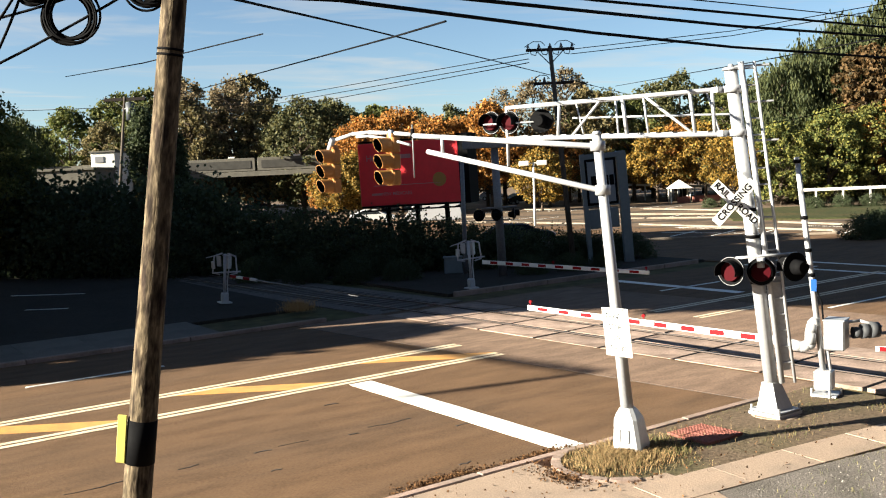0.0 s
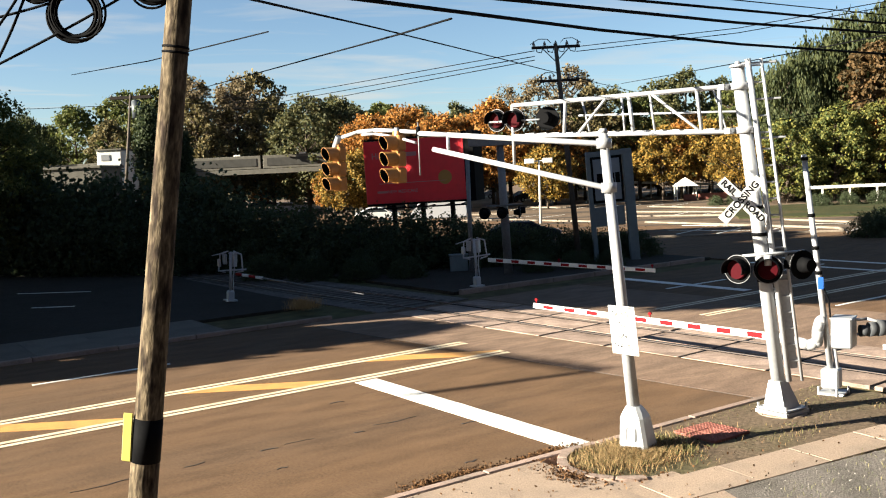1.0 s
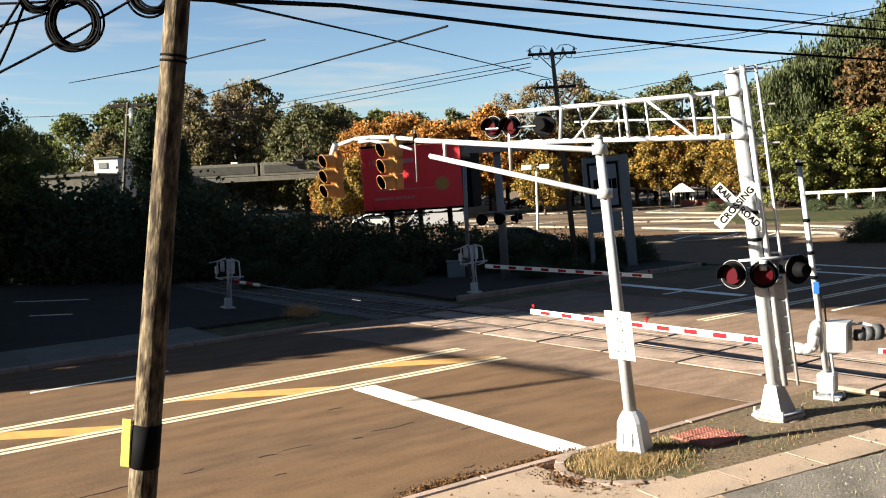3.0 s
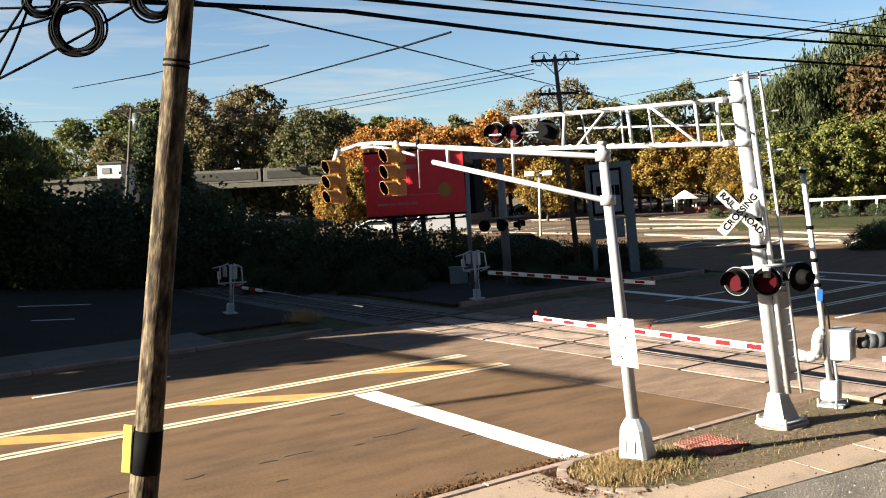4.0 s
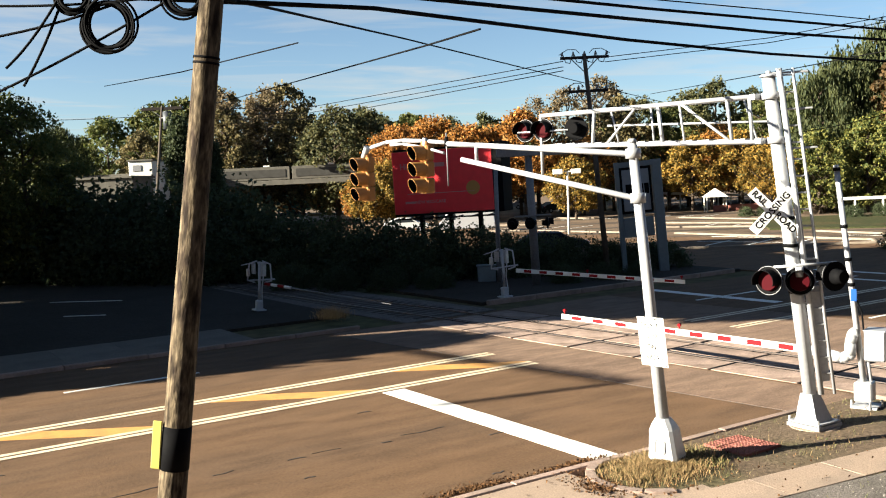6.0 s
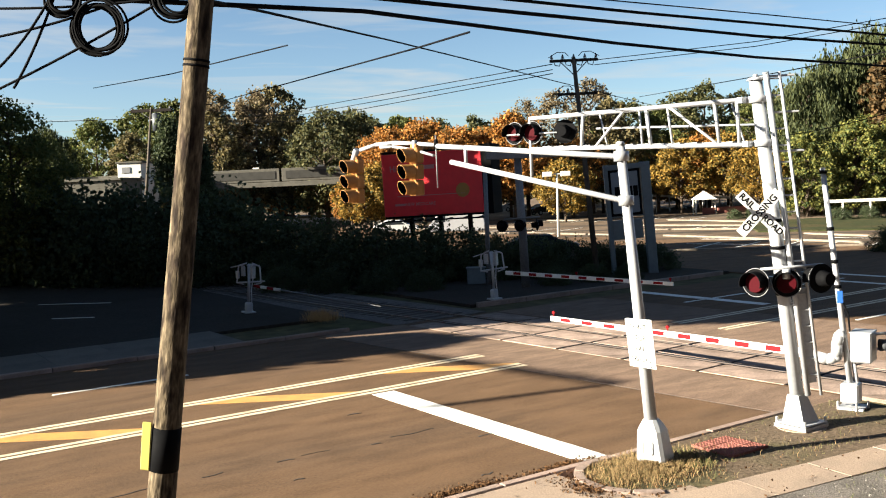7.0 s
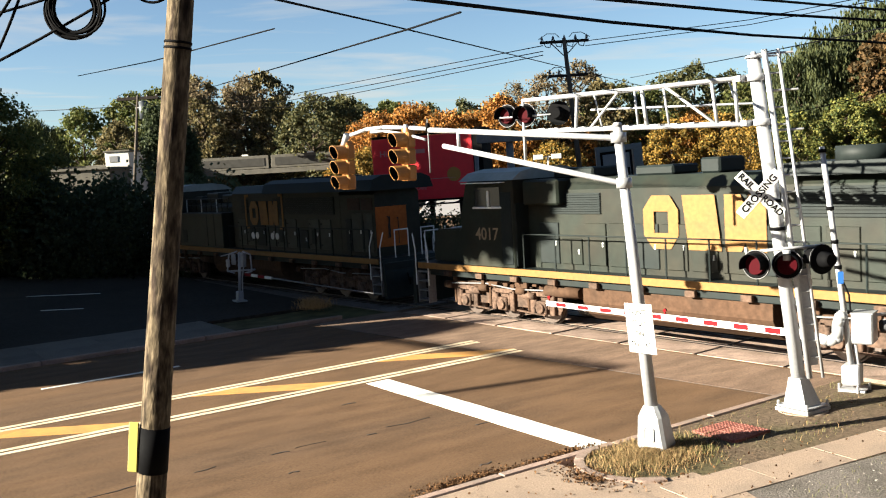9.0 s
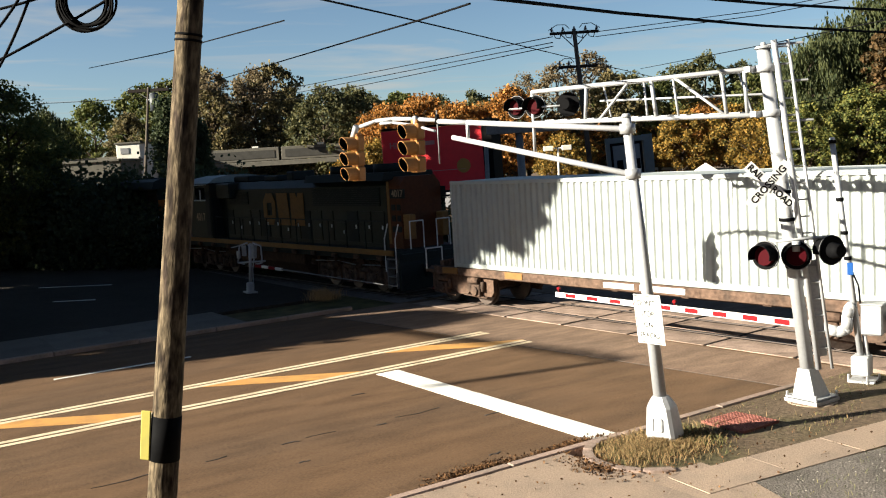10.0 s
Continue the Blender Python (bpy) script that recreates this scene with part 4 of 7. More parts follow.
# ---- cable coils and wires ----
coil = thing("cable_coil", pose(0, 0, 0), "coils of black spare cable hung beside the wooden pole", "cable coil")
for c, r in ((pt(-3.12, 8.45, 6.385), 0.22), (pt(-2.43, 8.45, 6.625), 0.195), (pt(-3.42, 8.45, 6.65), 0.14)):
    for k in range(8):
        bm = bmesh.new()
        ring(bm, (0, 0, 0), r + random.uniform(-0.05, 0.02), 0.011 + 0.003 * (k % 2), n=32, k=6)
        o = part("loop", bm, BLACK, coil)
        o.matrix_basis = Matrix.Translation(c + v3(random.uniform(-0.014, 0.014), 0.018 * k, random.uniform(-0.014, 0.014))) @ pose(0, 0, 0, random.uniform(-8, 8), random.uniform(-6, 6), -35 + random.uniform(-9, 9))


def wire(name, pts, r, label, sag=0.0):
    """A hanging cable: a smooth curve through points, with sag between the ends."""
    cu = bpy.data.curves.new(name, "CURVE")
    cu.dimensions, cu.bevel_depth, cu.bevel_resolution = "3D", r, 1
    s = cu.splines.new("POLY")
    out = []
    for a, b in zip(pts, pts[1:]):
        for i in range(12):
            f = i / 12
            p = a.lerp(b, f)
            p.z -= sag * 4 * f * (1 - f)
            out.append(p)
    out.append(pts[-1])
    s.points.add(len(out) - 1)
    for q, p in zip(s.points, out):
        q.co = (*p, 1)
    cu.materials.append(BLACK)
    return tagged(new(name, cu), label, "overhead wire", "overhead wires")


THICK, THIN = "thick black overhead cable", "thin dark overhead wire"
wire("overhead_cable", [pt(-6.0, 9.0, 7.0), pt(-1.34, 14.0, 7.41), pt(3.24, 20.0, 7.59), pt(7.46, 24.5, 7.68), pt(13.7, 30.0, 7.78), pt(40, 52, 8.6)], 0.034, THICK)
wire("overhead_cable", [pt(-3.0, 9.5, 7.06), pt(0.84, 14.0, 7.29), pt(6.09, 20.0, 7.6), pt(10.96, 24.0, 7.72), pt(40, 46, 9)], 0.03, THICK)
wire("overhead_cable", [pt(-1.2, 10.3, 7.06), pt(2.6, 14.0, 7.2), pt(9.13, 20.0, 7.44), pt(40, 46, 8.6)], 0.022, THICK)
wire("overhead_wire", [pt(0, 15, 7.9), pt(6.1, 20, 8.05), pt(10.96, 24, 8.15), pt(40, 46, 9)], 0.012, THIN)
wire("overhead_wire", [pt(-3.0, 9, 6.85), pt(-2.88, 14, 7.5), pt(-1.78, 26, 8.75), pt(2.79, 44, 9.71), pt(8.26, 60, 10.13), pt(16.05, 80, 10.4)], 0.022, THIN)
wire("overhead_wire", [pt(-17.3, 60, 10.08), pt(-13.39, 55, 10.15), pt(-0.85, 20, 7.69), pt(0.2, 17, 7.5)], 0.02, THIN)
wire("overhead_wire", [pt(-15.24, 40, 9.47), pt(-7.81, 26, 8.14), pt(-3.52, 20, 7.87)], 0.015, THIN)
for a, b in ((11.05, 10.3), (10.62, 10.04), (10.17, 9.86)):
    wire("overhead_wire", [pt(-24.3, 75, a + 0.4), pt(-12.79, 75, a), pt(4.43, 46.4, b)], 0.022, THIN)
wire("overhead_wire", [pt(-60, 75, 11.75), pt(-31.39, 75, 11.0), pt(-24.52, 75, 10.95)], 0.025, THIN)
for dz in (0.0, -0.22):
    wire("overhead_wire", [pt(6.43, 46.4, 10.4 + dz), pt(14.01, 46, 10.86 + dz), pt(18.26, 40, 10.88 + dz), pt(24, 34, 11)], 0.02, THIN)
wire("overhead_wire", [pt(5.5, 46.6, 8.85), pt(11.02, 60, 9.64), pt(9.81, 30, 7.82), pt(10.96, 24, 7.68)][1:], 0.016, THIN)
wire("overhead_wire", [pt(12.94, 40.0, 6.19), pt(13.26, 30.0, 6.48)], 0.016, THIN, 0.1)
for a, b in (((-4.6, 8.5, 6.3), (-3.0, 8.5, 6.6)), ((-3.95, 8.5, 5.9), (-3.5, 8.5, 6.75)), ((-4.05, 8.4, 6.05), (-3.55, 8.5, 6.7)), ((-4.6, 8.5, 5.7), (-2.3, 8.5, 6.75)), ((-4.3, 8.5, 6.62), (-2.2, 8.5, 6.66))):
    wire("service_cable", [pt(*a), pt(*b)], 0.012, "black service cable beside the wooden pole", 0.05)


def power_pole(base, top, arms, label):
    p = thing("utility_pole", pose(0, 0, 0), label, "utility pole", "utility poles")
    bm = bmesh.new()
    rod(bm, base, top, 0.145, 0.095, seg=14)
    part("shaft", bm, WOOD_GREY, p)
    for f, half in arms:
        c = base.lerp(top, f)
        bm = bmesh.new()
        box(bm, *c, half * 2, 0.12, 0.13 if half < 1.5 else 0.24, -35, 0.01)
        part("crossarm", bm, WOOD_DARK, p)
        for k in range(5):
            q = c + SIDE * (half * (-0.92 + 0.46 * k))
            bm = bmesh.new()
            rod(bm, q, q + v3(0, 0, 0.12), 0.03, 0.03, seg=8)
            rod(bm, q + v3(0, 0, 0.12), q + v3(0, 0, 0.24), 0.07, 0.045, seg=8)
            part("insulator", bm, DULL, p, "grey porcelain insulator")
        for k in range(4):
            q, w = c + SIDE * (half * (-0.92 + 0.46 * k)) + v3(0, 0, 0.3), c + SIDE * (half * (-0.46 + 0.46 * k)) + v3(0, 0, 0.3)
            part("jumper", tube(bmesh.new(), [q, q.lerp(w, 0.3) - v3(0, 0, 0.5), q.lerp(w, 0.7) - v3(0, 0, 0.55), w], 0.02, 5), BLACK, p, "black jumper cable")
        for s in (-1, 1):
            hoop = [c + SIDE * half * s * w + v3(0, 0, z) for w, z in ((0.2, 0.2), (0.35, 0.38), (0.7, 0.4), (1.05, 0.16))]
            part("jumper", tube(bmesh.new(), hoop, 0.018, 5), BLACK, p, "black jumper cable")
            bm = bmesh.new()
            rod(bm, c + SIDE * half * 0.6 * s, c - v3(0, 0, 0.7), 0.025, seg=6)
            part("arm_brace", bm, DULL, p)
    return p


WOOD_GREY = surface("grey_pole_wood", (0.075, 0.062, 0.05), 0.9, grain=(12, 0.3), blotch=(2, 0.5, (0.045, 0.036, 0.03)), stretch=(1, 1, 0.2))
WOOD_DARK = surface("weathered_wood", (0.0217, 0.0174, 0.0155), 0.9, grain=(12, 0.3), blotch=(2, 0.4, (0.031, 0.0248, 0.0211)))
power_pole(pt(6.24, 46.45, 0), pt(5.45, 46.45, 10.6), ((0.985, 1.15), (0.835, 0.95)), "tall weathered utility pole with two crossarms and insulators")
# two unseen bars on a thin wire, added to cast the road's V-shaped shadow
wire("overhead_cable", [v3(-19.9, 29.4, 13.4), v3(-24.3, 30.5, 13.4)], 0.14, "thick bar out of view, added to cast a shadow on the road")
wire("overhead_cable", [v3(-19.9, 29.4, 13.4), v3(-21.7, 37.2, 13.5)], 0.14, "thick bar out of view, added to cast a shadow on the road")
wire("overhead_wire", [v3(-60, 39.4, 14.4), v3(-24.3, 30.5, 13.4), v3(-19.9, 29.4, 13.4), v3(-14, -4.0, 13.0)], 0.01, THIN)
power_pole(pt(-25.6, 75, 0), pt(-24.15, 75, 11.7), ((0.985, 1.6),), "distant wooden utility pole with one crossarm")


CAN_BLUE = surface("dark_can", (0.02, 0.026, 0.034), 0.6, grain=(10, 0.1))
can = thing("transformer", pose(0, 0, 0), "grey transformer can hung on the distant wooden pole", "transformer")
c = pt(-23.7, 74.8, 9.9)
part("tank", rod(rod(bmesh.new(), c, c + v3(0, 0, 1.3), 0.36, seg=14), c + v3(0, 0, 1.3), c + v3(0, 0, 1.4), 0.36, 0.25, seg=14), CAN_BLUE, can)
part("hanger", rod(bmesh.new(), c + v3(0, 0, 0.9), pt(-24.37, 75, 10.8), 0.06, seg=6), DULL, can)

# ---- foliage ----
def leafy(name, colour, other, rough=0.7):
    """Leaves: part of the light shines through."""
    m = surface(name, colour, rough, tint=other, vary=0.25)
    t = m.node_tree
    b = t.nodes["Principled BSDF"]
    b.inputs["Specular IOR Level"].default_value = 0.2
    tr, mx = t.nodes.new("ShaderNodeBsdfTranslucent"), t.nodes.new("ShaderNodeMixShader")
    t.links.new(b.inputs["Base Color"].links[0].from_socket, tr.inputs["Color"])
    mx.inputs[0].default_value = 0.35
    t.links.new(b.outputs[0], mx.inputs[1])
    t.links.new(tr.outputs[0], mx.inputs[2])
    t.links.new(mx.outputs[0], t.nodes["Material Output"].inputs[0])
    return m


LEAF = {
    "forest": leafy("forest_leaves", (0.03, 0.04, 0.016), (0.11, 0.1, 0.04)),
    "tan": leafy("tan_leaves", (0.05, 0.038, 0.02), (0.2, 0.15, 0.085)),
    "dark": leafy("dark_leaves", (0.028, 0.04, 0.02), (0.066, 0.08, 0.036)),
    "green": leafy("green_leaves", (0.0372, 0.0527, 0.0149), (0.124, 0.124, 0.0341)),
    "yellow": leafy("yellow_leaves", (0.03, 0.038, 0.01), (0.33, 0.19, 0.036)),
    "orange": leafy("orange_leaves", (0.05, 0.032, 0.01), (0.46, 0.2, 0.045)),
    "brown": leafy("brown_leaves", (0.036, 0.036, 0.016), (0.18, 0.14, 0.06)),
    "lime": leafy("yellow_green_leaves", (0.022, 0.04, 0.012), (0.2, 0.185, 0.045)),
    "rust": leafy("rust_leaves", (0.035, 0.028, 0.012), (0.13, 0.075, 0.03)),
    "willow": leafy("willow_leaves", (0.0186, 0.0279, 0.0112), (0.0682, 0.0744, 0.0248)),
}
BARK = surface("bark", (0.062, 0.0465, 0.0341), 0.92, grain=(8, 0.3), blotch=(2, 0.4, (0.0372, 0.031, 0.0248)))


def leaf_mesh(centres, sizes, count, leaf, seed, droop=0.0):
    """Many small leaf clusters, folded quads scattered round the clump centres."""
    rng = np.random.default_rng(seed)
    n = len(centres) * count
    c = np.repeat(np.array(centres, float), count, 0)
    s = np.repeat(np.array(sizes, float), count)[:, None]
    d = rng.normal(size=(n, 3))
    d /= np.linalg.norm(d, axis=1)[:, None]
    p = c + d * s * rng.uniform(0.3, 1.3, (n, 1)) * np.array((1, 1, 0.85))
    if droop:
        p[:, 2] -= droop * rng.uniform(0, 1, n) ** 2
    a = rng.normal(size=(n, 3)) + d * 0.6
    a /= np.linalg.norm(a, axis=1)[:, None]
    b = np.cross(a, rng.normal(size=(n, 3)))
    b /= np.linalg.norm(b, axis=1)[:, None] + 1e-9
    k = np.cross(a, b)
    w = leaf * rng.uniform(0.6, 1.3, (n, 1))
    if droop:
        b = b * 0.3 + np.array((0, 0, -1.0))
        w2 = w * 1.8
    else:
        w2 = w
    quad = np.stack([p - b * w2 * 0.6, p + k * w * 0.5 + a * w * 0.12, p + b * w2 * 0.6, p - k * w * 0.5 + a * w * 0.12], 1).reshape(-1, 3)
    me = bpy.data.meshes.new("leaves")
    me.from_pydata(quad.tolist(), [], np.arange(4 * n).reshape(-1, 4).tolist())
    return me


def tree(name, height, spread, trunk_f, leaf_kind, seed, label, leaf=0.4, clumps=60, count=45, shape="round", fine=0.17):
    """A tapered trunk, limbs, and a crown of leaf clumps with gaps."""
    rng = random.Random(seed)
    t = thing(name, pose(0, 0, 0), label, "tree")
    bm = bmesh.new()
    r = 0.018 * height + 0.05
    h0 = height * trunk_f
    path = [v3(0, 0, -0.15)]
    for i in range(1, 7):
        path.append(v3(rng.uniform(-0.12, 0.12) * i * 0.3, rng.uniform(-0.12, 0.12) * i * 0.3, height * 0.14 * i))
    for i in range(6):
        rod(bm, path[i], path[i + 1], r * (1 - 0.14 * i), r * (1 - 0.14 * (i + 1)), seg=8)
    part("trunk", bm, BARK, t)
    centres, sizes = [], []
    limbs = bmesh.new()
    for i in range(clumps):
        f = rng.random()
        z = h0 + (height - h0) * f
        if shape == "cone":
            w = spread * (1.02 - f) * 0.9
        elif shape == "bush":
            w = spread * math.sqrt(max(0.05, 1 - f * f))
        else:
            w = spread * math.sin(math.pi * min(0.97, 0.14 + 0.84 * f)) ** 0.65
        a = rng.uniform(0, 2 * math.pi)
        d = w * math.sqrt(rng.uniform(0.15, 1.0))
        c = v3(d * math.cos(a), d * math.sin(a), z + rng.uniform(-0.3, 0.3))
        centres.append(tuple(c))
        sizes.append(rng.uniform(0.5, 1.5) * spread * (0.26 if shape == "bush" else fine))
        if i % 4 == 0:
            root = v3(0, 0, max(h0 * 0.7, z - d * 0.8))
            rod(limbs, root, c, r * 0.28, r * 0.06, seg=5)
    part("branchwork", limbs, BARK, t)
    me = leaf_mesh(centres, sizes, count, leaf, seed, droop=1.6 if shape == "willow" else 0.0)
    me.materials.append(LEAF[leaf_kind])
    o = new("crown", me)
    o.parent = t
    return t


def scaled(src, x, y, s, turn, z=0.0):
    o = copy_thing(src, Matrix.Translation(pt(x, y, z)) @ pose(0, 0, 0, 0, 0, turn))
    o.scale = (s, s, s)
    return o


FAR = "behind the parking lot"
KIND = {}
for i, (key, kind, h, w, f, lab, shape) in enumerate((
        ("g1", "green", 15, 5.0, 0.26, "tall green tree turning yellow " + FAR, "round"),
        ("g2", "brown", 15, 5.2, 0.15, "tall tree with brown autumn leaves " + FAR, "round"),
        ("g3", "forest", 15, 5.5, 0.12, "tall dark green tree " + FAR, "round"),
        ("o1", "orange", 10, 4.6, 0.27, "bright orange autumn tree " + FAR, "round"),
        ("y1", "yellow", 10, 4.4, 0.28, "yellow-green autumn tree " + FAR, "round"),
        ("l1", "lime", 10, 4.4, 0.1, "yellow-green autumn tree beside the far street", "round"),
        ("r1", "rust", 15, 3.6, 0.55, "rust-brown autumn tree beside the far street", "round"),
        ("y2", "yellow", 8, 4.2, 0.2, "low yellow autumn tree at the edge of the lot", "round"))):
    a = tree("tree", h, w, f, kind, 11 + i, lab, leaf=0.25 if h < 12 else 0.34, clumps=230 if h < 12 else 190, count=52 if h < 12 else 42, shape=shape, fine=0.125)
    b = tree("tree", h * 1.02, w * 0.95, f, kind, 41 + i, lab, leaf=0.25 if h < 12 else 0.34, clumps=220 if h < 12 else 180, count=52 if h < 12 else 42, shape=shape, fine=0.13)
    a.matrix_world, b.matrix_world = Matrix.Translation(pt(-140 + 9 * i, 240, 0)), Matrix.Translation(pt(-137 + 9 * i, 250, 0))
    KIND[key] = (a, b)


def grove(key, spots):
    for n, (x, y, top) in enumerate(spots):
        src = KIND[key][n % 2]
        h = {"g1": 15, "g2": 15, "g3": 15, "o1": 10, "y1": 10, "y2": 8, "l1": 10, "r1": 15}[key]
        scaled(src, x, y, top / h, random.uniform(0, 360))


grove("g1", [(-8, 128, 13.6), (24, 120, 12.5), (35, 118, 12.5), (48, 124, 14), (-58, 142, 13.5), (-52, 136, 15.2), (-46, 140, 17.6), (-40.5, 134, 17.0), (6, 126, 11), (18, 126, 11)])
bare = tree("tree", 15.0, 4.2, 0.2, "tan", 61, "half-bare tan autumn tree beside the lot", leaf=0.24, clumps=150, count=34, fine=0.13)
bare.matrix_world = Matrix.Translation(pt(11.4, 116, 0))
scaled(bare, 16.6, 126, 1.14, 130)
scaled(bare, 8.4, 128, 1.0, 250)
scaled(bare, -33.5, 130, 1.2, 40)
scaled(bare, -28.5, 134, 1.24, 300)
grove("g2", [(49, 99, 11.8), (-36, 136, 18.6), (-31, 142, 18.2), (-27, 140, 19.0), (-24, 133, 15), (-33, 128, 15), (-44, 128, 13), (18, 118, 13.5)])
grove("g3", [(-17.5, 122, 14.4), (-13.5, 125, 14.0), (-15.5, 134, 15), (-13, 142, 14), (50, 150, 17), (56, 152, 19), (62, 150, 20), (-21, 148, 15.4), (-15, 150, 15.2), (-10, 152, 14.6), (-4, 156, 14.6), (2, 152, 14.6), (7, 150, 14), (24, 140, 15), (30, 136, 15.2), (35, 140, 17), (40, 140, 15.5), (-66, 150, 12), (46, 144, 15), (20, 150, 14)])
grove("o1", [(-12.8, 108, 5.4), (46.5, 96, 10.4), (28.2, 116, 8.8), (21, 128, 10.4), (33, 130, 10.2), (-8.5, 112, 10.8), (-5, 118, 12.2), (-1, 113, 10.6), (2.6, 116, 10.8), (6.0, 114, 12.0), (13, 116, 9.5), (-22, 138, 6.4), (-27, 140, 6.0)])
grove("y1", [(20, 132, 10.5), (26, 136, 10.2), (31, 132, 10.4), (37, 136, 10.0), (17, 138, 10), (29.5, 97, 7.4), (25.5, 114, 8.4), (31, 113, 8.8)])
grove("l1", [(33.5, 95, 7.9), (43, 96, 9.1), (38.4, 95.5, 8.8), (51, 97, 11), (42, 132, 10.8), (47, 136, 10.6), (53, 132, 11.5), (58, 136, 11), (63, 132, 11), (35.6, 99, 7.2), (41, 99, 9.4)])
grove("r1", [(43.8, 98.5, 15.2), (47.5, 99.5, 15.5)])
grove("y2", [(-11.2, 106, 6.6), (-9.4, 107.5, 6.9), (28, 128, 7.6), (40, 128, 7.8), (45, 127, 8.2), (24, 130, 7.4), (50, 128, 8.0), (55.5, 126, 8.4), (11, 106, 6.5)])
willow = tree("willow_tree", 13.6, 4.6, 0.1, "willow", 71, "tall weeping willow behind the far street", leaf=0.2, clumps=150, count=110, shape="willow")
willow.matrix_world = Matrix.Translation(pt(-52, 120, 0))
for x, y, s, r in ((36.2, 102, 1.05, 30), (40, 104, 1.22, 90), (45, 105, 1.4, 200), (50, 104, 1.56, 300), (55.5, 109, 1.62, 20)):
    scaled(willow, x, y, s, r)
near = tree("tree", 10.4, 3.6, 0.08, "green", 81, "dark green tree at the edge of the shaded corner", leaf=0.15, clumps=130, count=150)
near.matrix_world = Matrix.Translation(pt(-26.5, 56, 0))
scaled(near, -28.5, 58, 1.06, 120)
scaled(near, -28.6, 62, 0.8, 220)
cedar = tree("conifer", 9.5, 2.7, 0.03, "dark", 91, "dark narrow conifer behind the hedge", leaf=0.16, clumps=130, count=120, shape="cone")
cedar.matrix_world = Matrix.Translation(pt(-19.0, 62, 0))
scaled(cedar, -17.2, 63, 0.85, 90)
# tall trees out of view beside the road, placed to shade the crossing
shade = tree("shade_tree", 17.0, 5.0, 0.3, "green", 101, "tall leafy roadside tree shading the crossing", leaf=0.64, clumps=120, count=42)
shade.matrix_world = Matrix.Translation((-18.0, 53, 0))
high = tree("shade_tree", 17.0, 4.6, 0.66, "green", 103, "tall roadside tree out of view, its high crown shading the crossing", leaf=0.74, clumps=150, count=68)
high.matrix_world = Matrix.Translation((-13, 45, 0))
for src, spots in ((shade, SHADE_TREES + LOW_TREES), (high, HIGH_TREES + SKY_BLOCK_TREES)):
    for n, (x, y, s) in enumerate(spots):
        o = copy_thing(src, pose(x, y, 0, 0, 0, 47 * n))
        o.scale = (s, s, s)

# woods added out of view to block the low sky in the west
wood_rng = random.Random(5)
mids = [(wood_rng.uniform(-96, -80), -30 + 1.1 * i + wood_rng.uniform(-1, 1), wood_rng.uniform(2, 17)) for i in range(110) for _ in range(3)]
me = leaf_mesh(mids, [2.6] * len(mids), 26, 1.3, 17)
me.materials.append(LEAF["green"])
tagged(new("far_woods", me), "dense green woods out of view, added to block the western sky", "woods", kind="stuff")

# hedge beyond the tracks: overlapping shrubs
shrub = tree("shrub", 2.4, 2.4, 0.02, "dark", 111, "dense dark shrub of the hedge beyond the tracks", leaf=0.13, clumps=84, count=78, shape="bush")
shrub.matrix_world = Matrix.Translation(pt(-16.2, 54.6, 0))
for n, (x, y, s) in enumerate(((-4.6, 48.8, 1.12), (-6.9, 50.2, 1.18), (-9.2, 51.8, 1.2), (-11.8, 53.5, 1.42), (-14.6, 55.5, 1.85), (-18.0, 57.0, 2.0), (-21.0, 57.5, 2.05), (-24.2, 58.0, 2.1), (-28, 58.5, 2.2), (-32, 60, 2.3),
                               (-2.4, 48.6, 1.04), (-0.4, 48.2, 0.94), (1.5, 48, 0.82), (3.3, 48, 0.76), (5.0, 48, 0.68), (6.6, 48.2, 0.6), (8.2, 48.6, 0.56), (9.5, 48.8, 0.5), (-3.4, 46.5, 0.6), (-6.2, 47.6, 0.7), (-10, 49.8, 0.66), (0.6, 47.6, 0.6), (4.2, 46.5, 0.4), (-13.5, 51.5, 0.9), (-17, 53, 1.2), (-21, 54, 1.3), (-9, 46.2, 0.45), (-6.6, 45, 0.42), (-4.2, 44, 0.4), (-2, 43.6, 0.36), (3.9, 43.6, 0.33), (5.8, 44.2, 0.32), (7.4, 44.6, 0.3))):
    scaled(shrub, x, y, s, 61 * n)

for n, (x, y, s) in enumerate(((23.6, 54.2, 0.5), (24.9, 54.8, 0.58), (26.3, 55, 0.6), (27.9, 55.4, 0.62), (30.5, 67, 0.34), (32.4, 66.6, 0.36), (34.3, 66.2, 0.36), (36.2, 65.8, 0.38), (33.2, 86, 0.42), (35.6, 85.6, 0.45), (38, 85.2, 0.45), (40.4, 84.8, 0.46), (43, 84.4, 0.46), (27, 97, 0.36), (28.8, 96.6, 0.4))):
    scaled(shrub, x, y, s, 83 * n)

# ---- billboard ----
BILL_RED = surface("billboard_red", (0.8, 0.022, 0.034), 0.45, grain=(3, 0.06), blotch=(0.4, 0.2, (0.66, 0.017, 0.027)))
PALE_RED = surface("pale_red_print", (0.465, 0.186, 0.186), 0.5)
GOLD = surface("gold_print", (0.403, 0.186, 0.0372), 0.5)
board = thing("billboard", Matrix.Translation(pt(-1.72, 52, 4.9)) @ Matrix.Rotation(radians(-1.2), 4, LEAN_AXIS) @ pose(0, 0, 0, 0, 0, -54), "large red advertising billboard on steel legs", "billboard")
bm = bmesh.new()
box(bm, 0, 0, 0.0, 5.75, 0.25, 3.4, bevel=0.03)
